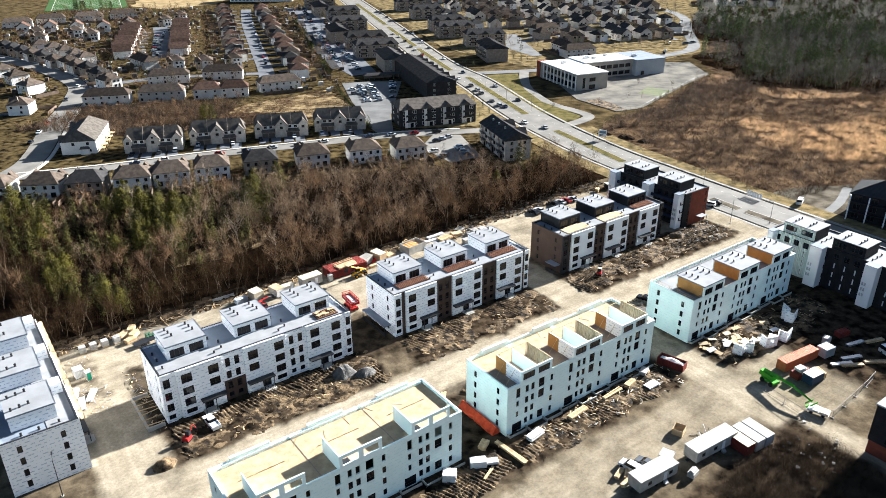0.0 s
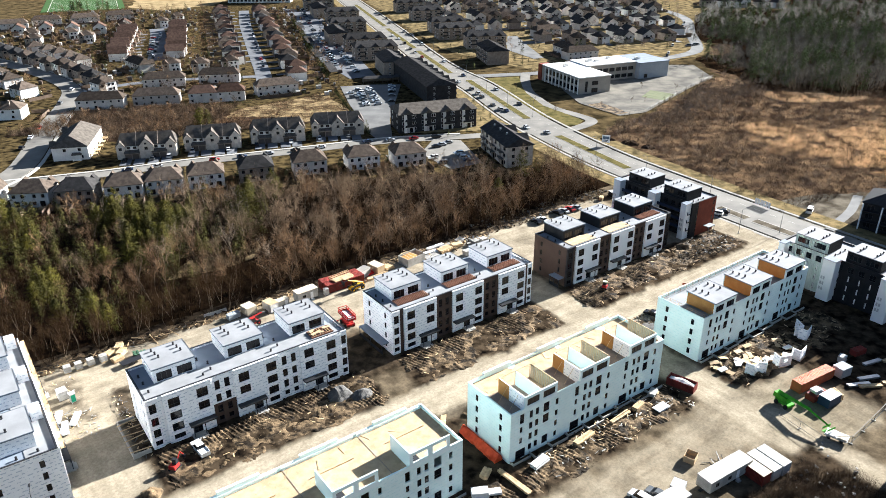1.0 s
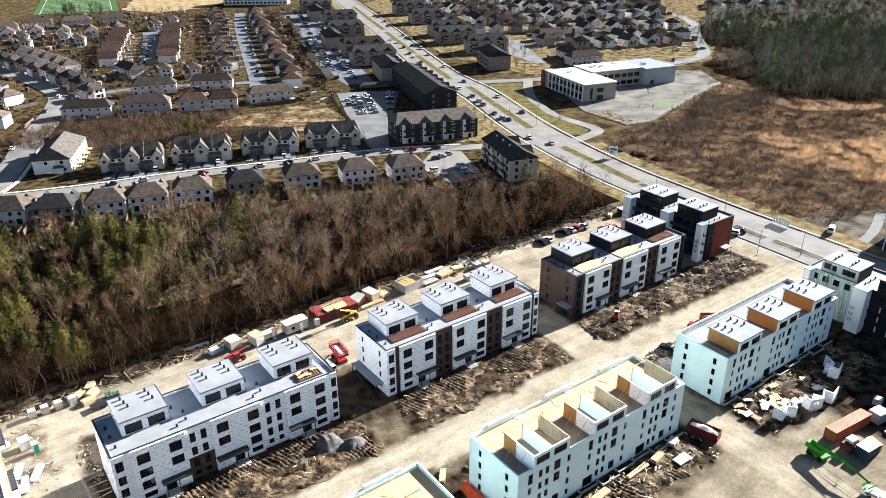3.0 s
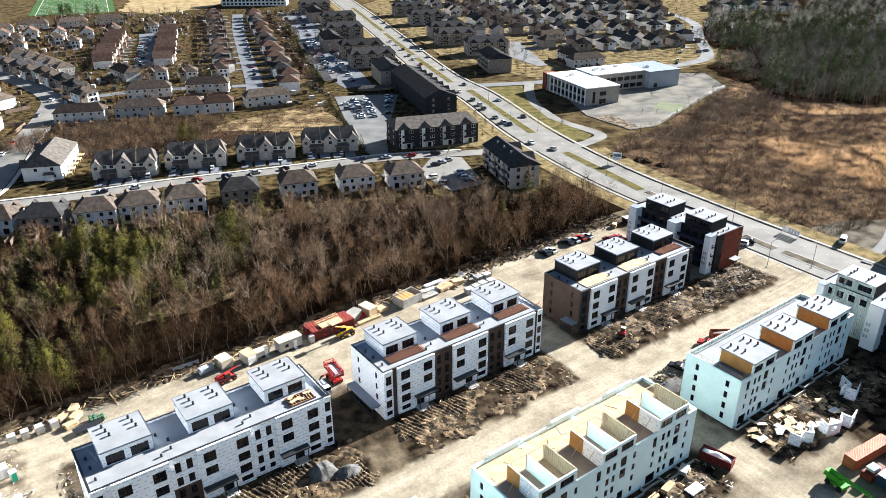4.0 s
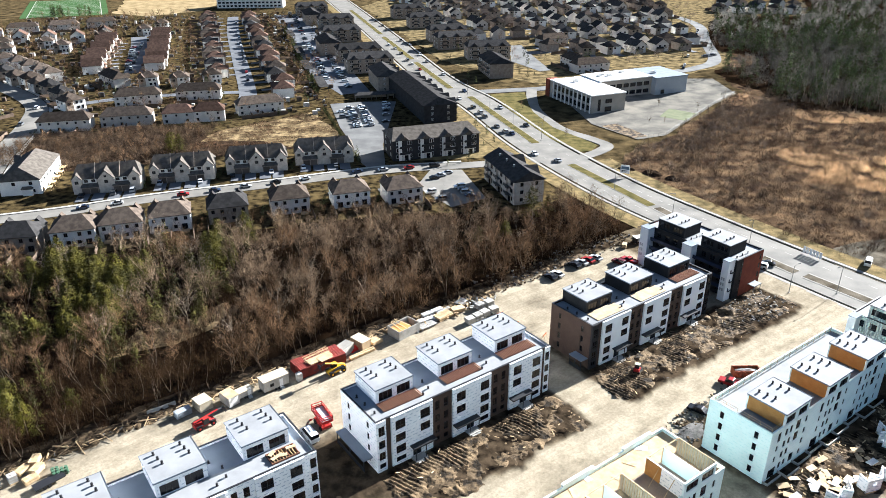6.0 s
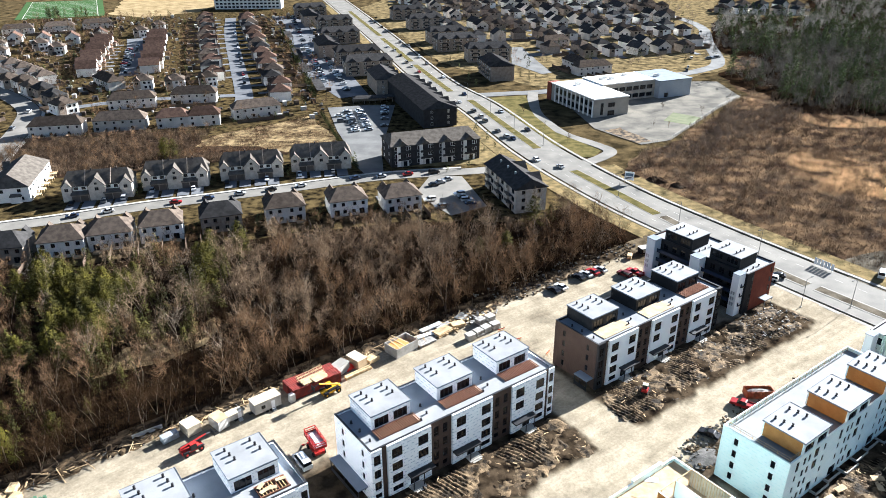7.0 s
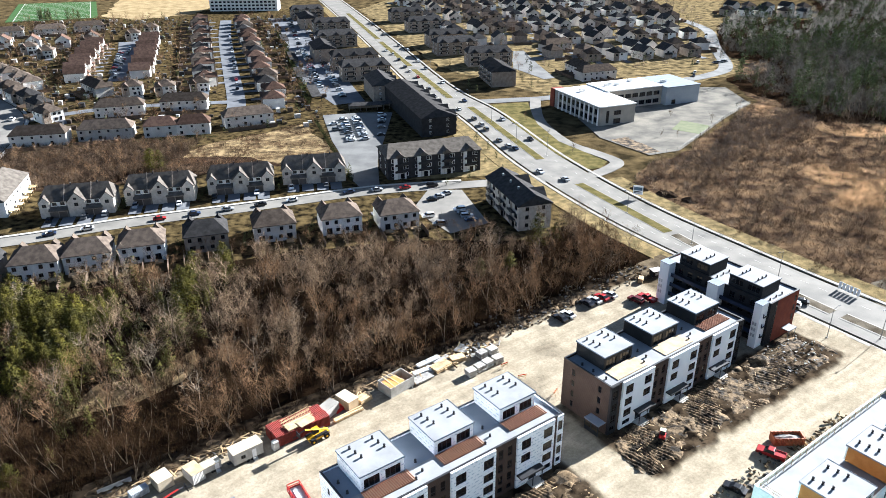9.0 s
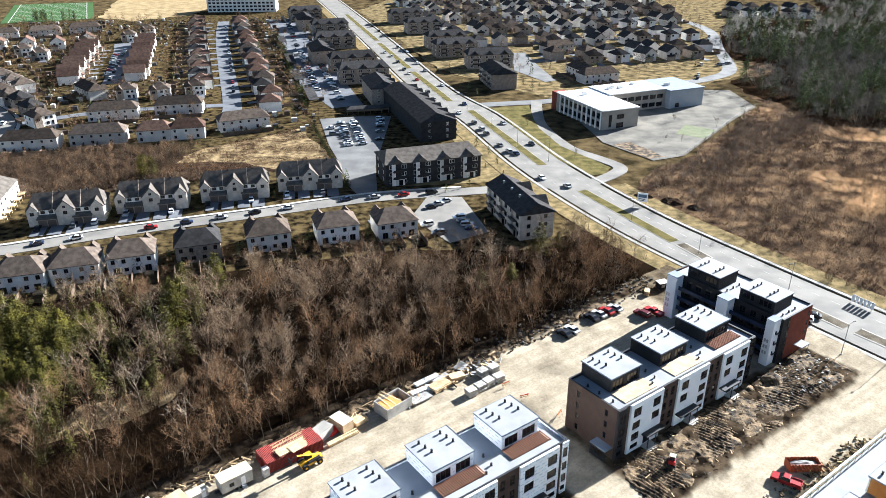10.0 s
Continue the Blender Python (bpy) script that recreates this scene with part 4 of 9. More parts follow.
def block_end(name, m, label, length, pents, fins, wall_mats, end_mat, light_rows=False):
    """A block with tall white fins, dark recessed balconies between them and roof rooms set back."""
    block = thing(name, m, label, "building", "new blocks of homes")
    deep = 13.4
    for n, (x0, x1) in enumerate(pents):
        a = 0.3 if n == 0 else (pents[n - 1][1] + x0) / 2
        b = length - 0.3 if n == len(pents) - 1 else (x1 + pents[n + 1][0]) / 2
        material = wall_mats[n % len(wall_mats)]
        holes = []
        k = 0
        x = a + 1.0
        while x + 1.8 < b - 0.6:
            for z in (0.9, 3.7, 6.5, 9.2):
                w = 0.5 if light_rows and z < 8 else 1.6
                holes.append((x + (0.5 if w < 1 else 0), z, w, 1.75))
            x += 2.9
        wall = part("wall", wall_form(a, b, 0, HIGH, holes, 0.9, 0.3), material, block)
        for h in holes:
            window(wall, *h, y=0.9, bars=1 if h[2] > 1 else 0, pane_mat=SIDING_WHITE if h[2] < 1 else None)
        for z in (2.7, 5.5, 8.3):
            if not light_rows:
                part("balcony", Form().box(a, b, -0.7, 0.9, z, z + 0.18), METAL, block)
                part("balcony_glass", Form().box(a, b, -0.7, -0.66, z + 0.18, z + 1.15), BLUEGLASS, block)
        z0, z1 = HIGH - 0.5, HIGH + 3.0
        w = x1 - x0
        ph = [(0.6, HIGH + 0.7, 3.3, 1.6), (w - 4.0, HIGH + 0.7, 3.3, 1.6)]
        room = part("penthouse", wall_form(x0, x1, z0, z1, [(x0 + h[0], *h[1:]) for h in ph], 1.6, 0.25), material, block)
        part("penthouse_side", Form().box(x0, x0 + 0.25, 1.85, 9.0, z0, z1).box(x1 - 0.25, x1, 1.85, 9.0, z0, z1).box(x0, x1, 9.0, 9.25, z0, z1), BLACKWALL, room)
        for h in ph:
            part("window", window_mesh(h[2], h[3], 2), None, room, "", pose(x0 + h[0], 1.7, h[1]))
        part("penthouse_roof", Form().box(x0 - 0.15, x1 + 0.15, 1.4, 9.4, z1, z1 + 0.2), ROOFING, block)
        for i in range(3):
            for j in range(2):
                part("vent", VENT, None, block, "", pose(x0 + 2.2 + j * 4.4, 3.4 + i * 1.7, z1 + 0.2))
        for j in range(3):
            part("vent", VENT, None, block, "", pose(x1 + 1.6, 3.0 + j * 2.6, HIGH - 0.3))
    for x0, x1 in fins:
        part("fin", Form().box(x0, x1, -1.9, 0.9, 0, HIGH + 0.15), WHITEP, block, "tall white panelled fin")
        part("fin_cap", Form().box(x0 - 0.1, x1 + 0.1, -2.0, 0.9, HIGH + 0.15, HIGH + 0.3), ROOFDARK, block)
        for z in (3.0, 4.6, 6.2):
            part("louvre", Form().box(x0 + 0.3, x0 + 0.75, -1.94, -1.9, z, z + 0.9).box(x0 + 0.95, x0 + 1.4, -1.94, -1.9, z, z + 0.9), STEEL, block)
    part("roof", Form().box(0.3, length - 0.3, 1.2, deep - 0.3, HIGH - 0.6, HIGH - 0.3), ROOFING, block)
    for x, out in ((0.0, -1), (length, 1)):
        a, b = (x - 0.01, x + 0.29) if out < 0 else (x - 0.29, x + 0.01)
        side = part("end_wall", Form().box(a, b, 0.9, 4.0, 0, HIGH), BLACKWALL, block)
        brick = part("brick_end", Form().box(a + 0.03 * out, b + 0.03 * out, 4.0, deep, 0, HIGH), end_mat, block)
        turn = pose(x + 0.05 * out, 0, 0, 0, 0, 90) if out > 0 else pose(x + 0.05 * out, 0, 0, 0, 0, -90)
        for y in (3.2, 11.8):
            for z in (1.2, 3.9, 6.6, 9.3):
                me = window_mesh(0.6, 1.6, 0)
                part("window", me, None, side, "", turn @ pose((y if out > 0 else -y - 0.6), -0.05, z))
        cap = Form().box(a - 0.05, b + 0.05, 0.9, deep, HIGH, HIGH + 0.12)
        part("parapet_cap", cap, METAL, block)
        part("canopy", Form().box(*(sorted((x + 0.1 * out, x + 2.3 * out))), 8.0, 11.5, 2.6, 2.85).box(*(sorted((x + 2.1 * out, x + 2.2 * out))), 8.1, 8.25, 0, 2.6).box(*(sorted((x + 2.1 * out, x + 2.2 * out))), 11.25, 11.4, 0, 2.6), ROOFING, block)
    part("back_wall", wall_form(0.3, length - 0.3, 0, HIGH, []), BLACKWALL, block, "", pose(length, deep, 0, 0, 0, 180))
    part("parapet_cap", Form().box(0.3, length - 0.3, deep - 0.3, deep + 0.05, HIGH, HIGH + 0.1).box(0.3, length - 0.3, 0.85, 1.2, HIGH, HIGH + 0.1), METAL, block)
    return block


SIDING_WHITE = mat("white_infill_panel", (0.75, 0.75, 0.74), None, 2, 0.6, 0.0)
block_end("brick_end_block", site(116.5, 77.2, 0, -90), "finished dark block with white fins and a red brick end", 31.2, ((3.8, 13.0), (18.8, 28.0)), ((0.3, 3.2), (15.2, 18.3), (28.6, 30.6)), (CHAR, CHAR), REDBRICK)
block_end("black_block", site(114.5, 13.6, 0, -90), "black clad block with white fins and pale green ribbed top", 48.0, ((3.0, 12.4), (17.6, 26.6), (32.6, 41.6)), ((0.3, 2.0), (13.4, 16.8), (28.6, 31.8)), (RIBBED, BLACKWALL, BLACKWALL), BLACKWALL, True)
# the block of which only a dark corner shows
corner = thing("dark_corner_block", site(55, -46, 0, 0), "dark clad block corner with a red brick base", "building", "new blocks of homes")
part("wall", Form().box(0, 16, -30, 0, 3.2, 11.5), BLACKWALL, corner)
part("brick_base", Form().box(0.2, 15.8, -29.8, -0.2, 0, 3.2), REDBRICK, corner)
part("roof", Form().box(-0.2, 16.2, -30.2, 0.2, 11.5, 11.8), ROOFING, corner)
for i in range(4):
    for z in (3.9, 6.6, 9.2):
        part("window", window_mesh(1.5, 1.6, 1), None, corner, "", pose(-0.1, -3 - 6 * i, z, 0, 0, -90))

# the wrapped block that stands across the row's start
west = block_north("wrapped_cross_block", site(-71.4, 41.4, 0, 90), "four-storey block in white building wrap with timber edge planks", WRAP, WRAP, WRAP, WRAP, METAL, ("", "", ""), (2.9, 10.9))
for k in range(14):
    part("edge_plank", Form().box(0, 3.1, -1.25, -0.46, 0, 0.1), TIMBER, west, "new yellow timber edge planks", pose(0.2 + 3.15 * k, 0, HIGH - 0.6 + 0.05 * (k % 2)))
    part("edge_post", Form().box(0, 0.12, -1.2, -1.08, -0.2, 1.1), TIMBER, west, "", pose(0.3 + 3.15 * k, 0, HIGH - 0.5))
for k in range(3):
    hutch = part("stair_hutch", Form().box(11.4 + 15 * k, 14.2 + 15 * k, 0.4, 2.4, HIGH - 0.4, HIGH + 1.9), WRAP, west)
    part("stair_door", Form().box(12.0 + 15 * k, 13.2 + 15 * k, 0.34, 0.4, HIGH - 0.3, HIGH + 1.6), OSBDARK, hutch)

# black apartment house across the boulevard
black_flats = thing("black_apartment_house", pose(148.6, 224.9, 0, 0, 0, -38.7), "black apartment house with white columns and dark roof", "apartment house")
wall = part("wall", Form().box(-15, 15, 0, 16, -0.3, 9.2), BLACKWALL, black_flats)
part("roof", hip(Form(), -15, 15, 0, 16, 9.2, 4.0), CHAR, black_flats)
for i in range(6):
    part("column", Form().box(-14.8 + 5.8 * i, -14.4 + 5.8 * i, -1.7, -1.3, -0.3, 9.0), SIDING_WHITE, black_flats)
    for z in (2.8, 6.4):
        part("balcony", Form().box(-14.6 + 5.8 * i, -9.6 + 5.8 * i, -1.6, 0, z, z + 0.2), METAL, black_flats)
    for z in (0.6, 3.6, 6.7):
        part("window", window_mesh(2.2, 1.9, 1), None, wall, "", pose(-13.5 + 5.0 * i, -0.1, z))
# ---- suburb ----
SHINGLE = mat("brown_shingle", (0.0935, 0.0737, 0.0583), (0.0528, 0.0418, 0.0341), 1.6, 0.9, 0.08, rnd=0.3, grain=0.2, fine=0.3)
SHINGLE_DARK = mat("dark_shingle", (0.05, 0.047, 0.046), (0.03, 0.029, 0.028), 1.6, 0.9, 0.08, rnd=0.25, grain=0.2, fine=0.3)
SHINGLE_GREY = mat("grey_brown_shingle", (0.11, 0.0968, 0.0825), (0.0682, 0.0594, 0.0506), 1.6, 0.9, 0.08, rnd=0.15, grain=0.2, fine=0.3)
SIDING = mat("pale_siding", (0.74, 0.71, 0.66), (0.64, 0.61, 0.56), 3, 0.75, 0.05, rnd=0.22, wave=(0.2, 0.4, "Z"))
STONE = mat("beige_brick", (0.3, 0.25, 0.2), (0.21, 0.17, 0.135), 1.5, 0.85, 0.2, rnd=0.2)
GARAGE = mat("garage_door_panel", (0.11, 0.09, 0.075), None, 2, 0.6, 0.05, rnd=0.4)

BEIGESIDING = mat("beige_siding", (0.62, 0.575, 0.515), (0.5, 0.46, 0.41), 3, 0.8, 0.05, rnd=0.3, wave=(0.2, 0.4, "Z"))
TANSTONE = mat("pale_tan_stone", (0.56, 0.5, 0.42), (0.42, 0.37, 0.31), 1.2, 0.85, 0.2, rnd=0.15)


HOUSES = {}
DRIVE_FORM, FENCE_FORM = Form(), Form()
# paved drives and yard fences that come with each kind of house, on the house's own axes
DRIVES = {"duplex": ((-10.6, -6.2, -8.5, -0.5), (-5.1, -0.7, -8.5, -0.5), (0.7, 5.1, -8.5, -0.5), (5.9, 10.3, -8.5, -0.5)), "semi": ((-6.2, -3.0, 12, 17.5), (3.0, 6.2, 12, 17.5)), "semi_grey": ((-6.2, -3.0, 12, 17.5), (3.0, 6.2, 12, 17.5)),
          "narrow": ((0.2, 4.4, -8, 0),), "gabled": ((-4.1, 0.3, -7.5, -2.2),), "detached": ((0.2, 4.8, -8, 0),), "detached_dark": ((0.2, 4.8, -8, 0),), "far": ((0.2, 4.8, -9, 0),), "far_dark": ((0.2, 4.6, -9, 0),), "terrace": ((-9, -5, 10, 17), (4, 9, 10, 17))}
FENCES = {"semi": (((-7.2, -9), (-7.2, 0)), ((0, -9), (0, 0)), ((7.2, -9), (7.2, 0))), "semi_grey": (((-7.2, -9), (-7.2, 0)), ((0, -9), (0, 0)), ((7.2, -9), (7.2, 0))),
          "narrow": (((-6, 11.5), (-6, 22)), ((-6, 22), (6, 22))), "far": (((-7, 10.5), (-7, 20)), ((-7, 20), (7, 20))), "far_dark": (((-7, 11), (-7, 20)), ((-7, 20), (7, 20))), "detached": (((-7, 11), (-7, 20)), ((-7, 20), (7, 20))),
          "detached_dark": (((-7, 11), (-7, 20)), ((-7, 20), (7, 20))), "terrace": (((-12, -7), (12, -7)), ((-6, -7), (-6, 0)), ((0, -7), (0, 0)), ((6, -7), (6, 0)))}


def house(kind, m, group, label):
    """A house of one of a few kinds; the first of a kind is built, the rest are copies."""
    for x0, x1, y0, y1 in DRIVES.get(kind, ()):
        DRIVE_FORM.add([m @ Vector((x, y, -0.06)) for x, y in ((x0, y0), (x1, y0), (x1, y1), (x0, y1))], [(0, 1, 2, 3)])
    for a, b in FENCES.get(kind, ()):
        va, vb = m @ Vector((*a, 0)), m @ Vector((*b, 0))
        FENCE_FORM.mbox(pose((va.x + vb.x) / 2, (va.y + vb.y) / 2, -0.3, 0, 0, math.degrees(math.atan2(vb.y - va.y, vb.x - va.x))), (vb - va).length, 0.1, 1.9)
    if kind not in HOUSES:
        HOUSES[kind] = HOUSE_KINDS[kind](m, group, label)
        return HOUSES[kind]
    ob = copy_thing(HOUSES[kind], m)
    tagged(ob, label, "house", group)
    return ob


def rear_windows(wall, w, rows, turn=None, y=0.0):
    for x, z, ww, hh in rows:
        ob = part("window", window_mesh(ww, hh, 1), None, wall, "", (turn or Matrix()) @ pose(x, y - 0.12, z))


def semi(wall_mat, roof_mat):
    def build(m, group, label):
        h = thing("semi_detached_house", m, label, "house", group)
        wall = part("wall", Form().box(-6.7, 6.7, 0, 11, -0.3, 5.5), wall_mat, h)
        roof = hip(Form(), -6.7, 6.7, 0, 11, 5.5, 3.4, 4.2)
        gable_y(roof, -6.6, -2.4, 9.5, 12.2, 5.3, 2.6), gable_y(roof, 2.4, 6.6, 9.5, 12.2, 5.3, 2.6)
        part("roof", roof, roof_mat, h)
        part("front_bay", Form().box(-6.4, -2.6, 11, 12, -0.3, 5.3).box(2.6, 6.4, 11, 12, -0.3, 5.3), STONE, h)
        rear_windows(wall, 13.4, [(x, 3.5, 1.1, 1.3) for x in (-5.6, -2.6, 1.5, 4.5)] + [(-5.3, 0.2, 1.8, 2.0), (3.6, 0.2, 1.8, 2.0), (-2.2, 0.8, 1.2, 1.2), (1.0, 0.8, 1.2, 1.2)])
        part("deck", Form().box(-5.6, -3.0, -2.2, -0.02, -0.3, 0.15), TIMBER, h)
        part("deck", Form().box(3.2, 5.8, -2.2, -0.02, -0.3, 0.15), TIMBER, h)
        return h
    return build


def duplex(wall_mat, roof_mat):
    """A wide brick front with a tall middle gable, two lower ones, and two garage bays under lean-to roofs."""
    def build(m, group, label):
        h = thing("garage_townhouse", m, label, "house", group)
        wall = part("wall", Form().box(-12.3, 12.3, 1.5, 12, -0.3, 5.4), wall_mat, h)
        roof = hip(Form(), -12.3, 12.3, 1.5, 12, 5.4, 4.3, 2.2)
        fronts = ((-10.6, 1.7, 2.2, 1.0), (0.0, 2.9, 3.6, 0.2), (10.0, 2.1, 2.7, 0.8))
        for x, half, rise, y in fronts:
            gable_y(roof, x - half - 0.35, x + half + 0.35, y - 0.5, 7.0, 5.3, rise)
        part("roof", roof, roof_mat, h)
        for x, half, rise, y in fronts:
            part("front_gable", Form().side([(x - half, -0.3), (x + half, -0.3), (x + half, 5.35), (x, 5.35 + rise * 0.86), (x - half, 5.35)], y - 0.52, 1.5), TANSTONE, h)
            rear_windows(wall, 24, [(x - 0.65, 3.7, 1.3, 1.2)] + ([(x - 0.5, 6.0, 0.9, 0.8)] if half > 2.5 else []), y=y - 0.52)
        for x in (-5.9, 5.4):
            part("upper_panel", Form().box(x - 2.7, x + 2.2, 1.3, 1.48, 3.5, 5.3), SIDING, h, "white siding band under the eaves")
            rear_windows(wall, 24, [(x - 2.2, 3.9, 1.4, 1.1), (x + 0.4, 3.9, 1.4, 1.1)], y=1.3)
            lean = Form().add([(x - 3.4, -1.0, 2.7), (x + 2.9, -1.0, 2.7), (x + 2.9, 1.48, 3.6), (x - 3.4, 1.48, 3.6), (x - 3.4, -1.0, 2.5), (x + 2.9, -1.0, 2.5), (x + 2.9, 1.48, 2.5), (x - 3.4, 1.48, 2.5)],
                              [(0, 1, 2, 3), (4, 5, 1, 0), (5, 6, 2, 1), (7, 4, 0, 3), (7, 6, 5, 4)])
            part("garage_roof", lean, roof_mat, h)
            part("garage_front", Form().box(x - 3.2, x + 2.7, -0.5, 1.48, -0.3, 2.5), STONE, h)
            for k in (-3.0, -0.1):
                part("garage_door", Form().box(x + k, x + k + 2.6, -0.56, -0.5, -0.3, 2.1), GARAGE, h)
        for x in (-4.3, 4.6):
            part("party_ridge", Form().add([(x, 1.1, 5.42), (x + 0.22, 1.1, 5.42), (x + 0.22, 6.7, 9.82), (x, 6.7, 9.82), (x, 1.1, 5.6), (x + 0.22, 1.1, 5.6), (x + 0.22, 6.7, 10.0), (x, 6.7, 10.0)],
                                           [(4, 5, 6, 7), (0, 1, 5, 4), (1, 2, 6, 5), (3, 0, 4, 7), (2, 3, 7, 6)]), STONE, h)
            part("roof_vent", Form().box(x + 2.0, x + 2.4, 6.3, 6.7, 9.4, 10.3), METAL, h)
        return h
    return build


def terrace(wall_mat, roof_mat, w=24.0, d=10.0, high=5.2, rise=3.4):
    def build(m, group, label):
        h = thing("terraced_house", m, label, "house", group)
        wall = part("wall", Form().box(-w / 2, w / 2, 0, d, -0.3, high), wall_mat, h)
        roof = hip(Form(), -w / 2, w / 2, 0, d, high, rise, 3.5)
        gable_y(roof, -w / 2 + 2, -w / 2 + 6, d - 1.5, d + 1.2, high - 0.2, 2.2), gable_y(roof, w / 2 - 6, w / 2 - 2, d - 1.5, d + 1.2, high - 0.2, 2.2)
        part("roof", roof, roof_mat, h)
        n = int(w // 4)
        rear_windows(wall, w, [(-w / 2 + 1.3 + i * w / n, 3.4, 0.95, 1.05) for i in range(n)] + [(-w / 2 + 1.2 + i * w / n, 0.5, 1.2, 1.4) for i in range(0, n, 2)])
        if d > 10:
            rear_windows(wall, w, [(4.5, 3.6, 1.2, 1.3), (10.5, 3.6, 1.2, 1.3), (11.0, 0.6, 1.2, 1.2)], pose(-w / 2, d, 0, 0, 0, -90))
            part("side_bay", Form().box(-w / 2 - 1.3, -w / 2, 3.0, 6.6, -0.3, 2.4), wall_mat, h)
            part("bay_roof", hip(Form(), -w / 2 - 1.3, -w / 2, 3.0, 6.6, 2.4, 0.9, 0.5, 0.25), roof_mat, h)
            for i in range(5):
                part("deck", Form().box(-w / 2 + 2.0 + 6.2 * i, -w / 2 + 5.0 + 6.2 * i, -2.6, -0.02, 0.9, 1.1).box(-w / 2 + 2.0 + 6.2 * i, -w / 2 + 2.1 + 6.2 * i, -2.6, -2.5, -0.3, 2.0).box(-w / 2 + 4.9 + 6.2 * i, -w / 2 + 5.0 + 6.2 * i, -2.6, -2.5, -0.3, 2.0), TIMBER, h)
        return h
    return build


def detached(wall_mat, roof_mat, w=11.0, d=10.5, sides=True):
    def build(m, group, label):
        h = thing("detached_house", m, label, "house", group)
        wall = part("wall", Form().box(-w / 2, w / 2, 0, d, -0.3, 5.3), wall_mat, h)
        roof = hip(Form(), -w / 2, w / 2, 0, d, 5.3, 3.4)
        gable_y(roof, -w / 2 + 0.3, -w / 2 + 4.3, -1.2, 4.0, 5.1, 2.4)
        part("roof", roof, roof_mat, h)
        part("front_bay", Form().box(-w / 2 + 0.5, -w / 2 + 4.1, -0.9, 0, -0.3, 5.1).add(
            [(-w / 2 + 0.5, -0.9, 5.1), (-w / 2 + 4.1, -0.9, 5.1), (-w / 2 + 2.3, -0.9, 7.1)], [(0, 1, 2)]), STONE, h)
        rear_windows(wall, w, [(-w / 2 + 1.4, 3.2, 1.6, 1.3)], y=-0.9)
        rear_windows(wall, w, [(0.2, 3.3, 1.4, 1.3)] + ([(0.6, 0.6, 1.5, 1.4)] if sides else []))
        if not sides:
            return h
        rear_windows(wall, w, [(2.8, 3.3, 1.2, 1.2), (3.2, 0.2, 1.0, 2.0)])
        rear_windows(wall, w, [(1.5, 3.3, 1.1, 1.2), (6.5, 3.3, 1.1, 1.2), (2.0, 0.7, 1.1, 1.2)], pose(-w / 2, d, 0, 0, 0, -90))
        rear_windows(wall, w, [(1.5, 3.3, 1.1, 1.2), (6.5, 3.3, 1.1, 1.2), (6.0, 0.7, 1.1, 1.2)], pose(w / 2, 0, 0, 0, 0, 90))
        part("chimney", Form().box(w / 2 - 2.6, w / 2 - 1.9, d / 2 - 0.4, d / 2 + 0.3, 6.8, 9.3), STONE, roof_ob(h))
        return h
    return build


def roof_ob(h):
    return [c for c in h.children if c.name.startswith("roof")][0]


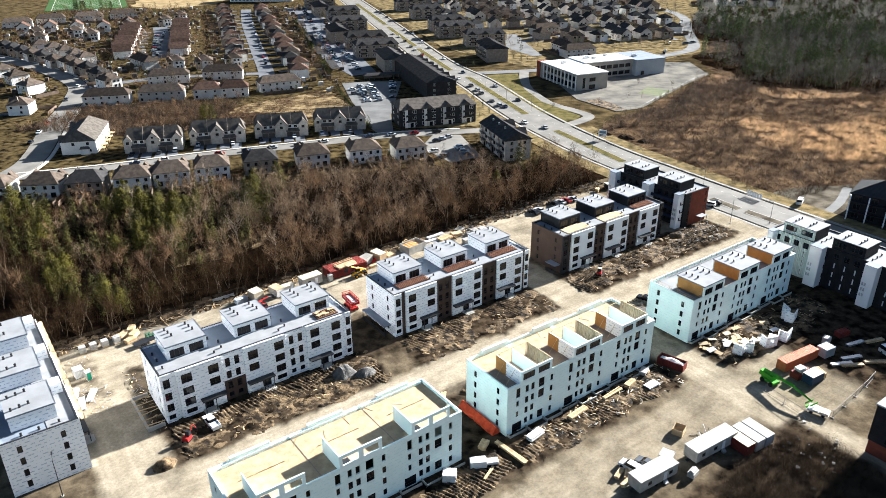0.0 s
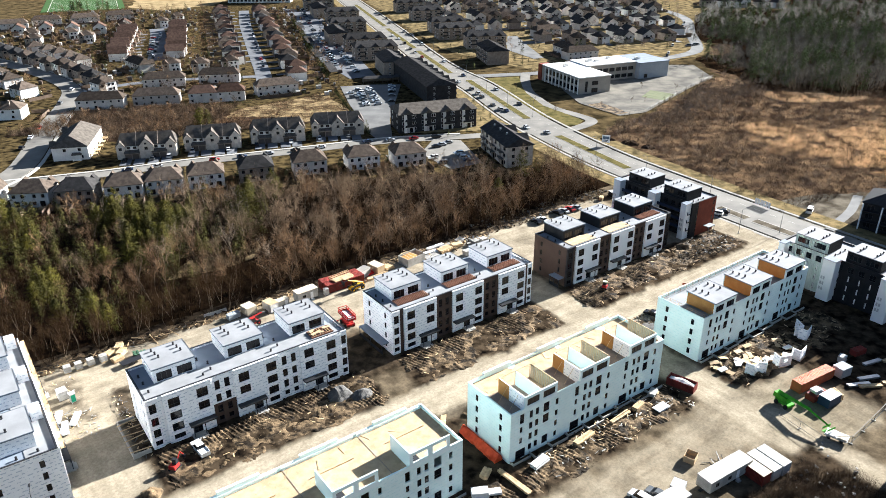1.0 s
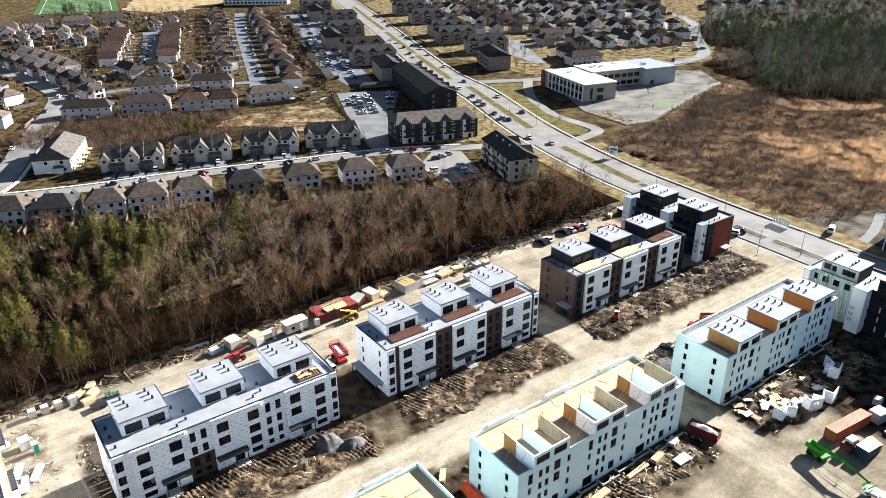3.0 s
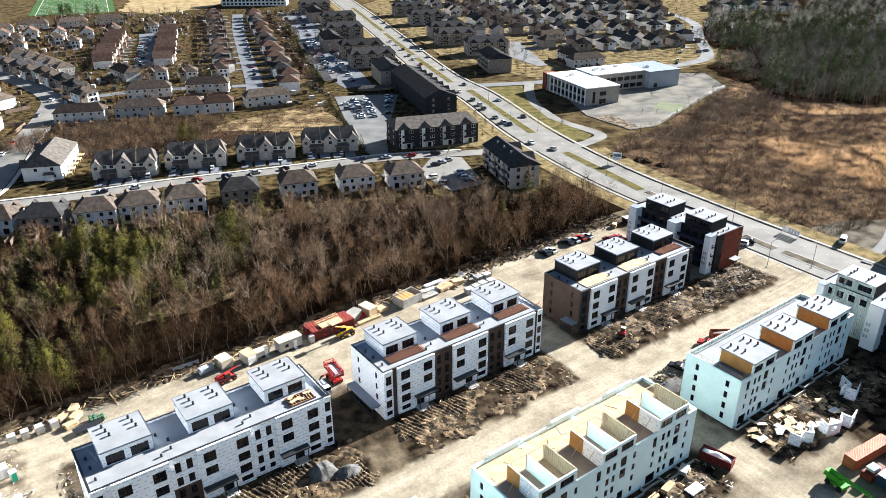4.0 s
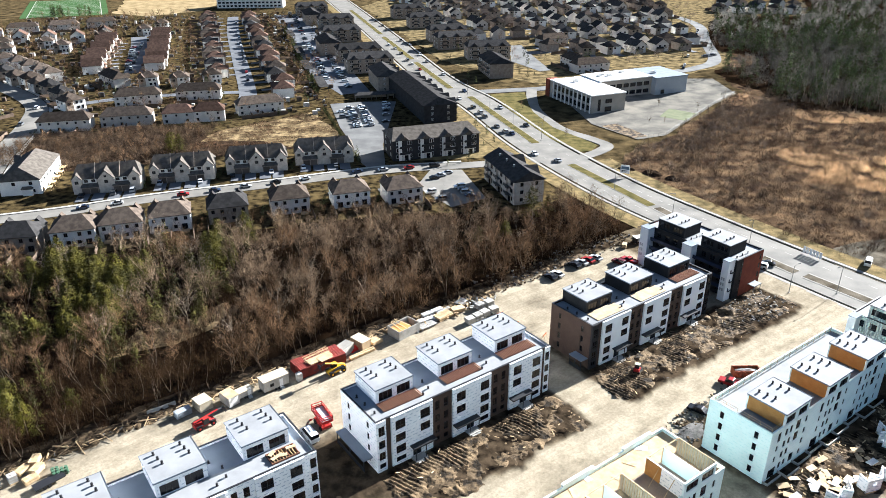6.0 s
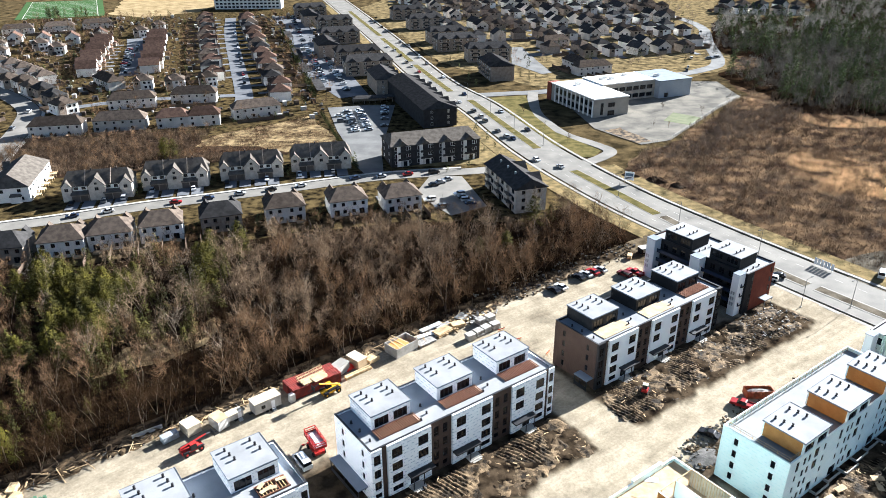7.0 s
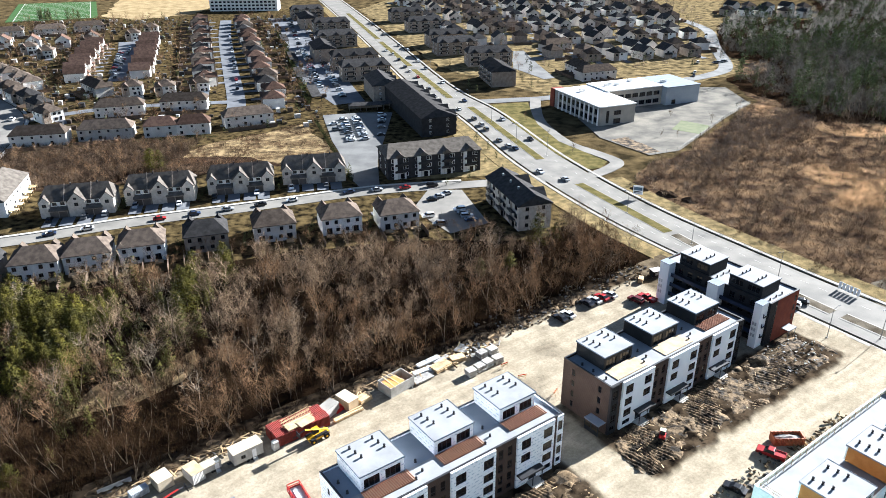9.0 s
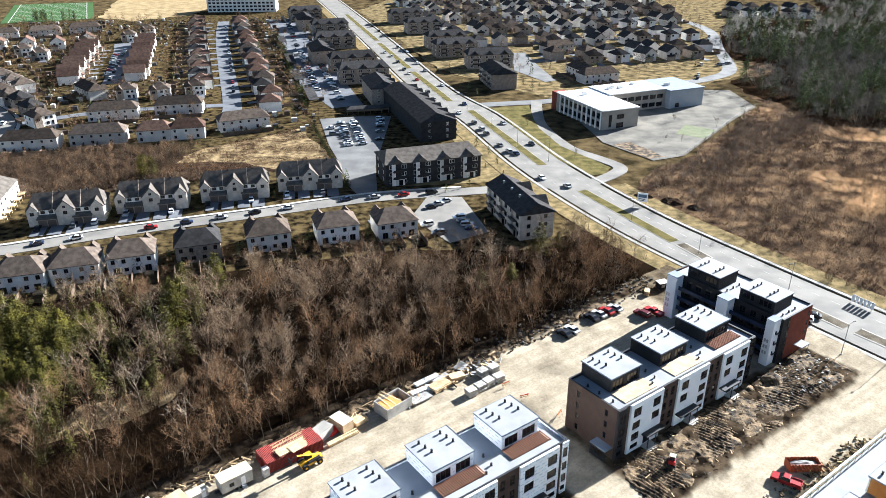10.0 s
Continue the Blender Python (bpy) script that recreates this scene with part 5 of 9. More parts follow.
def apartment(w, d, wall_mat, roof_mat, gables=4, high=8.8, panel=None, frame_mat=None):
    def build(m, group, label):
        h = thing("apartment_house", m, label, "apartment house", group)
        wall = part("wall", Form().box(-w / 2, w / 2, 0, d, -0.3, high), wall_mat, h)
        roof = hip(Form(), -w / 2, w / 2, 0, d, high, 3.4, 3.0 if gables else 0.3, 0.6)
        for i in range(gables):
            x = -w / 2 + w * (i + 0.5) / gables
            part("roof_gable", gable_y(Form(), x - 2.2, x + 2.2, -0.9, 5.2, high - 0.1, 2.0), roof_mat, h)
        part("roof", roof, roof_mat, h)
        if not gables:
            for x in (-6.5, 6.5):
                part("roof_gable", Form().add([(x - 3.0, d + 0.9, high), (x + 3.0, d + 0.9, high), (x, d + 0.9, high + 2.7), (x - 3.0, d - 5.2, high + 0.1), (x + 3.0, d - 5.2, high + 0.1), (x, d - 5.2, high + 2.8)], [(0, 2, 5, 3), (1, 4, 5, 2), (1, 0, 2), (3, 5, 4)]), roof_mat, h)
            for x in (-9.0, -2.0, 5.0):
                part("roof_vent", Form().box(x, x + 0.6, d / 2 - 2.4, d / 2 - 1.8, high + 2.0, high + 3.1), STEEL, h)
        n = int(w // 4.4)
        for i in range(n):
            x = -w / 2 + (i + 0.5) * w / n
            for k in range(3):
                part("window", window_mesh(2.0, 1.6, 1, frame_mat), None, wall, "", pose(x - 1.0, -0.1, 0.8 + 2.9 * k))
        for i in range(2):
            y = (i + 0.5) * d / 2
            for k in range(3):
                part("window", window_mesh(1.2, 1.4, 1, frame_mat), None, wall, "", pose(-w / 2 - 0.1, y + 0.6, 0.9 + 2.9 * k, 0, 0, -90))
                if panel:
                    part("window", window_mesh(1.2, 1.4, 1, frame_mat), None, wall, "", pose(w / 2 + 0.1, y - 0.6, 0.9 + 2.9 * k, 0, 0, 90))
        for i in range(max(3, gables)):
            x = -w / 2 + w * (i + 0.5) / max(3, gables)
            if panel:
                part("bay_panel", Form().box(x - 2.5, x - 1.0, -0.16, -0.02, -0.3, high - 0.2), panel, wall)
                part("base_panel", Form().box(x - 0.9, x + 2.6, -0.18, -0.02, -0.3, 2.3), panel, wall)
                part("base_door", Form().box(x + 0.2, x + 1.8, -0.24, -0.18, -0.2, 2.0), GLASS, wall)
            for k in (1, 2):
                part("balcony", Form().box(x - 2.2, x + 2.2, -1.5, -0.02, 2.7 * k, 2.7 * k + 0.15).box(x - 2.2, x + 2.2, -1.5, -1.44, 2.7 * k + 0.15, 2.7 * k + 1.0), METAL, h)
        return h
    return build


DARKBRICK = mat("dark_brick", (0.036, 0.035, 0.036), (0.024, 0.023, 0.024), 1.5, 0.85, 0.2, rnd=0.15)
SHINGLE_RED = mat("reddish_shingle", (0.105, 0.067, 0.05), (0.062, 0.04, 0.031), 1.6, 0.9, 0.08, rnd=0.3, grain=0.2, fine=0.3)


def gabled(wall_mat, roof_mat, w=8.8, d=12.0):
    """A small house with a plain gable towards the street and pale gable walls."""
    def build(m, group, label):
        h = thing("gabled_house", m, label, "house", group)
        wall = part("wall", Form().side([(-w / 2, -0.3), (w / 2, -0.3), (w / 2, 5.2), (0, 8.7), (-w / 2, 5.2)], 0, d), wall_mat, h)
        r = Form()
        for s in (-1, 1):
            r.add([(0, -0.5, 9.0), (s * (w / 2 + 0.5), -0.5, 5.1), (s * (w / 2 + 0.5), d + 0.5, 5.1), (0, d + 0.5, 9.0), (0, -0.5, 8.75), (s * (w / 2 + 0.5), -0.5, 4.85), (s * (w / 2 + 0.5), d + 0.5, 4.85), (0, d + 0.5, 8.75)],
                  [(0, 1, 2, 3), (4, 7, 6, 5), (0, 4, 5, 1), (1, 5, 6, 2), (2, 6, 7, 3)])
        part("roof", r, roof_mat, h)
        part("porch_roof", hip(Form(), -w / 2 + 0.2, 0.4, -2.4, 0, 2.6, 1.0, 0.6, 0.2), roof_mat, h)
        part("garage", Form().box(-w / 2 + 0.3, 0.3, -2.2, 0, -0.3, 2.5), STONE, h)
        rear_windows(wall, w, [(-2.8, 3.2, 1.5, 1.3), (1.2, 3.2, 1.5, 1.3)])
        return h
    return build


HOUSE_KINDS = {
    "gabled": gabled(SIDING, SHINGLE_RED, 10.2, 12.0), "gabled_dark": gabled(STONE, SHINGLE),
    "semi": semi(SIDING, SHINGLE), "semi_grey": semi(STONE, SHINGLE_DARK), "duplex": duplex(TANSTONE, SHINGLE_GREY), "terrace": terrace(BEIGESIDING, SHINGLE), "corner_terrace": terrace(SIDING, SHINGLE_GREY, 31.0, 14.5, 5.6, 4.2), "terrace_short": terrace(BEIGESIDING, SHINGLE_RED, 15.0),
    "detached": detached(SIDING, SHINGLE), "detached_dark": detached(STONE, SHINGLE_DARK, 10.0, 11.5), "narrow": detached(SIDING, SHINGLE_RED, 10.0, 11.5, False), "far": detached(SIDING, SHINGLE_DARK, 11.0, 10.5, False), "far_dark": detached(STONE, SHINGLE, 10.0, 11.5, False), "far_gabled": gabled(BEIGESIDING, SHINGLE_DARK, 10.2, 12.0),
    "flats": apartment(39.0, 17.0, DARKBRICK, SHINGLE_GREY, 4, 8.8, SIDING, SIDING), "flats_long": apartment(74.0, 17.0, DARKBRICK, SHINGLE_DARK, 7, 8.8, STONE, SIDING), "flats_small": apartment(30.0, 15.0, STONE, SHINGLE_DARK, 3, 8.8, None, SIDING), "flats_plain": apartment(30.0, 11.8, TANSTONE, SHINGLE_DARK, 0, 8.8, STONE),
}
NEAR, ACROSS, FAR = "houses along the wood", "houses across the street", "houses of the suburb"
for i, (x, y, turn) in enumerate(((-172, 246, 6), (-154, 249, 8), (-138.5, 251.5, 11), (-122.5, 257, 17), (-109.5, 263, 18), (-95.5, 269.5, 19), (-78, 277.5, 19), (-58, 285.5, 19), (-37, 292, 19), (-18, 296, 20))):
    house("semi" if i not in (2, 6) else "semi_grey", pose(x, y, 0, 0, 0, turn), NEAR, "two-storey semi-detached house with pale siding and brown hipped roof" if i not in (2, 6) else "two-storey semi-detached house in beige brick with dark roof")
for x, y, turn in ((-133, 306, 15), (-108, 318, 15), (-81, 329, 14), (-55, 340, 12)):
    house("duplex", pose(x, y, 0, 0, 0, turn), ACROSS, "brick townhouse with two gables, garages and dark roof")
house("corner_terrace", pose(-161.5, 319.5, 0, 0, 0, 104), ACROSS, "large white corner terrace with a pale brown roof and decks")
for x, y, turn, kind in ((-189.7, 387, 13, "terrace"), (-163.2, 396.8, 13, "terrace"), (-139, 402, 15, "terrace_short"), (-124.5, 406, 15, "terrace_short"), (-101.7, 421.5, 26, "terrace")):
    house(kind, pose(x, y, 0, 0, 0, turn), FAR, "white terraced house with brown roof facing a dry strip")
for x, y, turn in ((-173.7, 438, 18), (-144.3, 450, 12), (-212, 485.7, -46)):
    house("terrace", pose(x, y, 0, 0, 0, turn), FAR, "terraced house with gables and brown roof")
for x, y in ((-149, 491), (-166, 482.5), (-185, 482), (-256, 697), (-260, 668), (-292, 592), (-282, 638), (-327, 578)):
    house("detached", pose(x, y, 0, 0, 0, 18), FAR, "detached house with brown hipped roof")


def row(kinds, a, b, n, turn, label, jitter=0.0, step=0.0):
    for i in range(n):
        t = i / (n - 1)
        kind = kinds[i % len(kinds)]
        house(kind, pose(a[0] + (b[0] - a[0]) * t, a[1] + (b[1] - a[1]) * t, 0, 0, 0, turn + random.uniform(-jitter, jitter)) @ pose(0, step * (i % 2), 0), FAR, label)


BROWNROOF = "narrow house with reddish brown roof in a tight row"
row(("gabled",), (-231, 524), (-266, 629), 9, 108, BROWNROOF, 0, 1.6)
row(("gabled",), (-206, 531), (-246, 650), 10, -72, BROWNROOF, 0, 1.6)
row(("narrow", "far", "narrow", "far_dark"), (-146, 512), (-228, 757), 13, 108, BROWNROOF, 5, 2.5)
row(("narrow", "narrow", "far", "far_dark", "narrow"), (-104, 458), (-202, 752), 16, -72, BROWNROOF, 5, 2.5)
# terraces before the sports field and small gabled houses at their feet
for x0, y0, x1, y1 in ((-394, 649, -376, 658), (-378, 669, -356, 685), (-350, 685, -327, 697), (-324, 702, -303, 714)):
    house("terrace", pose((x0 + x1) / 2, (y0 + y1) / 2, 0, 0, 0, 27), FAR, "white terraced house with brown roof by the sports field")
for i, (x, y) in enumerate(((-364, 624), (-346, 634), (-323, 634), (-300, 634), (-286, 653), (-342, 604), (-312, 608))):
    house("gabled" if i < 5 else "detached", pose(x, y, 0, 0, 0, 24), FAR, "small gabled house with pale walls and brown roof")
# both sides of the curved street
for x, y, turn in ((-329, 538, 35), (-317, 528, 38), (-304, 517.5, 40), (-291.5, 507.5, 42), (-280, 501, 43), (-264, 485, 43), (-252.5, 480, 42), (-240.5, 467.5, 45), (-230, 460, 45), (-215, 444, 50), (-201.5, 426, 50)):
    house("detached_dark" if int(x) % 3 else "detached", pose(x, y, 0, 0, 0, turn) @ pose(0, 2, 0), FAR, "detached house with brown roof by the curved street")
for x, y, turn in ((-272, 444, 230), (-251, 419, 240), (-233, 371, 280), (-290, 462, 228), (-310, 478, 226), (-330, 492, 224)):
    house("detached", pose(x, y, 0, 0, 0, turn) @ pose(0, 0, 0), FAR, "detached house with white walls and brown roof")
for x, y, turn in ((-268, 515, 220), (-282, 528, 220), (-296, 540, 218), (-312, 552, 215), (-256, 503, 222)):
    house("detached", pose(x, y, 0, 0, 0, turn), FAR, "detached house with brown roof backing on yards")

APT = "three-storey apartment house with gables and dark roof beside the boulevard"
house("flats", pose(-7.8, 350, 0, 0, 0, 19), FAR, "dark brick three-storey apartment house with balconies")
house("flats_long", pose(-11.4, 442.6, 0, 0, 0, 109), FAR, "long dark brick apartment house beside the boulevard")
house("flats_plain", pose(16.9, 308.5, 0, 0, 0, 289), FAR, "three-storey apartment house with dark roof and grey walls")
for x, y, turn in ((-35, 487, 107), (-55, 522, 17), (-66, 556, 17), (-87, 596, 107), (-90, 636, 17), (-104, 700, 17), (-125, 740, 107), (-140, 782, 17)):
    house("flats_small", pose(x, y, 0, 0, 0, turn), FAR, APT)
for x, y, turn in ((18, 519, 283), (23, 566, 10), (1, 606, 17), (-6, 640, 17), (-26, 708, 17), (-45, 765, 17)):
    house("flats_small", pose(x, y, 0, 0, 0, turn), FAR, APT)
house("terrace", pose(89, 524.5, 0, 0, 0, 22), FAR, "long pale terraced house with dark roof beside the school")
house("terrace", pose(75, 540, 0, 0, 0, -70), FAR, "long pale terraced house with dark roof beside the school")
house("terrace", pose(76, 620, 0, 0, 0, 30), FAR, "long pale terraced house with dark roof")
sheet("parking_lot_school", [(38, 560), (55, 526), (62, 530), (56, 570), (50, 622), (42, 620)], -0.1, PARKING, "grey parking lot between apartment houses", "parking lot")
FARNAME = ("far house with dark roof and beige walls", "far brick house with brown roof", "far gabled house with dark roof and beige walls")
for k in range(13):
    side = k % 2
    y0 = 562 + 34 * (k // 2) * 2 * 0.94 + 30 * side
    for j in range(14):
        x, y = 40 + 18.5 * j - 0.3 * (y0 - 560) + random.uniform(-3.5, 3.5), y0 + 5.6 * j + random.uniform(-3, 3)
        if y < 1000 and x < 176 + (y - 560) * 0.13 and not (x < 62 and y < 640) and x > -30 - 0.22 * (y - 640) and not (42 < x < 108 and y < 575) and not (40 < x < 60 and y < 625):
            house(("far", "far_dark", "far_gabled")[(3 * k + 2 * j + j // 3) % 3], pose(x, y, 0, 0, 0, 17 + (180 if side else 0) + random.uniform(-14, 14)), FAR, FARNAME[(3 * k + 2 * j + j // 3) % 3])
for k in range(7):
    y0 = 585 + 64 * k
    strip("street_far", smooth([(28 - 0.3 * (y0 - 560), y0 - 4), (110 - 0.3 * (y0 - 560), y0 + 20), (200 - 0.15 * (y0 - 560), y0 + 48)], 4), 10, -0.12, PARKING, "grey street between far houses")


for j in range(10):
    house(("far_dark", "far", "far_gabled")[j % 3], pose(262 + 17 * (j % 5) + 12 * (j // 5), 804 - 3 * (j % 5) + 46 * (j // 5), 0, 0, 0, 12 + 9 * (j % 3) + 180 * (j // 5)), FAR, FARNAME[(1 + j) % 3])
tagged(part("driveway_paving", DRIVE_FORM, ASPHALT), "blue-grey asphalt drives before the houses", "driveway", "", "structure")
tagged(part("yard_fence_rows", FENCE_FORM, mat("grey_brown_fence_boards", (0.13, 0.095, 0.07), (0.08, 0.06, 0.045), 2, 0.9, 0.1)), "weathered brown board fences between yards", "fence", "", "stuff")


# ---- school ----
def school_wing(parent, x0, x1, y0, y1, z, material, holes_front, holes_left, cover=None):
    wall = part("wall", Form().box(x0, x1, y0, y1, -0.3, z), material, parent)
    part("roof", Form().box(x0 - 0.3, x1 + 0.3, y0 - 0.3, y1 + 0.3, z, z + 0.5), cover or ROOFWHITE, parent)
    for x, zz, w, h in holes_front:
        part("window", window_mesh(w, h, 2), None, wall, "", pose(x, y0 - 0.1, zz))
    for y, zz, w, h in holes_left:
        part("window", window_mesh(w, h, 2), None, wall, "", pose(x0 - 0.1, y, zz, 0, 0, -90))
    return wall


ROOFWHITE = mat("white_roof_membrane", (0.7, 0.68, 0.64), (0.58, 0.56, 0.53), 8, 0.7, 0.05, grain=0.05)
GREYMETAL = mat("grey_metal_cladding", (0.33, 0.35, 0.37), (0.28, 0.3, 0.32), 6, 0.5, 0.1, wave=(0.4, 0.4, "X"))
BEIGE = mat("beige_cladding", (0.33, 0.295, 0.25), (0.27, 0.24, 0.205), 5, 0.75, 0.1)
school = thing("school", pose(70.5, 421, 0, 0, 0, 24), "two-storey school with white flat roof, beige and grey walls", "school")
wing = school_wing(school, 0, 21, 0, 42, 9.0, BEIGE, [(4, 1, 1.6, 6.0), (8.5, 0.2, 4, 2.6), (8.5, 4.6, 4, 2.2)], [(-0.0 + 4.2 + 4.1 * i, z, 3.1, 2.7) for i in range(9) for z in (1.0, 5.0)])
for i in range(10):
    part("pilaster", Form().box(-0.35, -0.02, 0.7 + 4.1 * i, 1.5 + 4.1 * i, -0.3, 8.6), SIDING, wing)
part("red_end", Form().box(-0.5, 6, 42, 46, -0.3, 9.4), REDBRICK, school)
school_wing(school, 21, 56, 24, 44, 9.6, BEIGE, [(23 + 4.6 * i, z, 3.6, 2.2) for i in range(7) for z in (1.0, 5.2)], [])
school_wing(school, 56, 78, 20, 46, 9.2, GREYMETAL, [(60, 0.2, 2.4, 2.4)], [], ROOFDARK)
for x, y in ((26, 34), (29, 36), (32, 33), (44, 38), (60, 30), (8, 30)):
    part("roof_unit", Form().box(x, x + 2.2, y, y + 1.6, 9.6, 11.2).box(x + 2.3, x + 3.4, y + 0.3, y + 1.2, 9.6, 10.7), STEEL, school)

# carports, the long white building and the sports field's edge far off
for x, y, n in ((-56, 449, 6), (-38, 454, 5)):
    port = thing("carport", pose(x, y, 0, 0, 0, 12), "low dark carport with a shingle roof", "carport", "carports of the parking lot")
    part("roof", hip(Form(), 0, 3.0 * n, 0, 6, 2.6, 1.1, 2.5), SHINGLE_DARK, port)
    for i in range(n + 1):
        part("post", Form().box(3.0 * i - 0.1 if i else 0, 3.0 * i + 0.1, 0.2, 0.4, -0.3, 2.6), STONE, port)
    part("back_wall", Form().box(0, 3.0 * n, 5.7, 5.95, -0.3, 2.5), STONE, port)
for x, y in ((-74, 470), (-92, 520), (-108, 575), (-130, 650)):
    port = thing("carport", pose(x, y, 0, 0, 0, 107), "long low carport with a flat grey roof", "carport", "carports of the parking lot")
    part("roof", Form().box(0, 30, 0, 5.5, 2.5, 2.8), SHINGLE_DARK, port)
    for i in range(6):
        part("post", Form().box(6 * i * 0.98, 6 * i * 0.98 + 0.2, 0.3, 0.5, -0.3, 2.5), METAL, port)
offices = thing("long_white_building", pose(-250, 838, 0, 0, 0, 4), "long white four-storey institutional building", "building")
wall = part("wall", Form().box(0, 68, 0, 18, -0.3, 14), SIDING, offices)
part("roof", Form().box(-0.4, 68.4, -0.4, 18.4, 14, 14.6), ROOFING, offices)
for i in range(16):
    for k in range(4):
        part("window", window_mesh(2.6, 1.7, 1), None, wall, "", pose(1.5 + 4.1 * i, -0.1, 1.0 + 3.3 * k))
# ---- vehicles ----
RUBBER = mat("tyre_rubber", (0.02, 0.02, 0.02), None, 1, 0.8, 0.0)
PAINTS = {}
for key, col in (("white", (0.75, 0.75, 0.74)), ("black", (0.012, 0.012, 0.014)), ("silver", (0.4, 0.41, 0.42)), ("grey", (0.12, 0.125, 0.13)), ("red", (0.3, 0.02, 0.02)), ("blue", (0.02, 0.035, 0.08)), ("darkred", (0.1, 0.012, 0.014))):
    PAINTS[key] = mat(key + "_car_paint", col, None, 2, 0.25, 0.0, 0.2, grain=0.04, spec=0.5)
YELLOW = mat("yellow_machine_paint", (0.6, 0.34, 0.015), (0.36, 0.19, 0.015), 1, 0.45, 0.0, grain=0.1)
REDPAINT = mat("red_machine_paint", (0.4, 0.03, 0.025), (0.26, 0.022, 0.02), 1, 0.45, 0.0, grain=0.12)
GREENPAINT = mat("green_machine_paint", (0.08, 0.34, 0.02), (0.05, 0.22, 0.02), 1, 0.45, 0.0, grain=0.1)
REDBOX = mat("red_container_steel", (0.19, 0.032, 0.025), (0.115, 0.026, 0.021), 1.5, 0.6, 0.1, wave=(0.28, 1.0, "X"), grain=0.15)
ORANGEBOX = mat("faded_orange_container_steel", (0.4, 0.12, 0.05), (0.28, 0.085, 0.045), 1.5, 0.6, 0.1, wave=(0.28, 1.0, "X"), grain=0.15)
GREYBOX = mat("grey_container_steel", (0.3, 0.33, 0.36), (0.24, 0.26, 0.28), 1.5, 0.6, 0.1, wave=(0.28, 1.0, "X"))
WHITEBOX = mat("white_container_steel", (0.46, 0.45, 0.425), (0.34, 0.33, 0.31), 1.5, 0.55, 0.1, wave=(0.28, 0.6, "X"))
PLAIN = mat("off_white_panel", (0.4, 0.385, 0.35), (0.27, 0.257, 0.23), 2, 0.6, 0.05)
TARP = mat("orange_tarp", (0.62, 0.085, 0.03), (0.46, 0.055, 0.02), 1.2, 0.55, 0.5, fine=0.5, grain=0.2)
REDTARP = mat("red_tarp", (0.6, 0.04, 0.03), (0.45, 0.03, 0.02), 1.0, 0.55, 0.5, fine=0.4)
LOOSESOIL = mat("loose_root_soil", (0.05, 0.033, 0.022), (0.012, 0.009, 0.006), 1.2, 0.95, 0.5, grain=0.4, fine=0.3)
BARRICADES = ((16.4, 209.8, 20), (23.4, 203.8, 60), (12.6, 214.4, 35))
STONEPILE = mat("grey_crushed_stone", (0.13, 0.124, 0.116), (0.07, 0.067, 0.063), 1.5, 0.95, 0.6, fine=0.2)

WHEEL = Form().rod((0, -0.11, 0), (0, 0.11, 0), 0.33, 0.33, 12).mesh("wheel")
WHEEL.materials.append(RUBBER)
CARS = {}
YARDCARS = "cars parked in the gravel yard"


def car_parts(kind):
    if kind == "pickup":
        body = [(-2.75, 0.4), (2.75, 0.4), (2.8, 0.75), (2.65, 1.0), (1.3, 1.1), (-2.75, 1.1)]
        cabin = [(-0.75, 1.1), (1.35, 1.1), (0.65, 1.75), (-0.55, 1.75)]
        return body, cabin, 0.95, 1.75
    if kind == "suv":
        body = [(-2.25, 0.3), (2.25, 0.3), (2.3, 0.7), (2.15, 0.95), (1.2, 1.05), (-2.25, 1.05)]
        cabin = [(-2.15, 1.05), (1.2, 1.05), (0.45, 1.65), (-1.95, 1.65)]
        return body, cabin, 0.92, 1.4
    if kind == "van":
        body = [(-2.7, 0.3), (2.6, 0.3), (2.7, 0.8), (2.3, 1.15), (1.7, 1.25), (-2.7, 1.25)]
        cabin = [(-2.65, 1.25), (1.7, 1.25), (1.0, 2.1), (-2.6, 2.1)]
        return body, cabin, 0.98, 1.6
    body = [(-2.2, 0.28), (2.2, 0.28), (2.25, 0.55), (2.05, 0.78), (1.0, 0.88), (-1.5, 0.92), (-2.2, 0.85)]
    cabin = [(-1.65, 0.9), (1.05, 0.88), (0.3, 1.38), (-1.0, 1.4)]
    return body, cabin, 0.88, 1.35


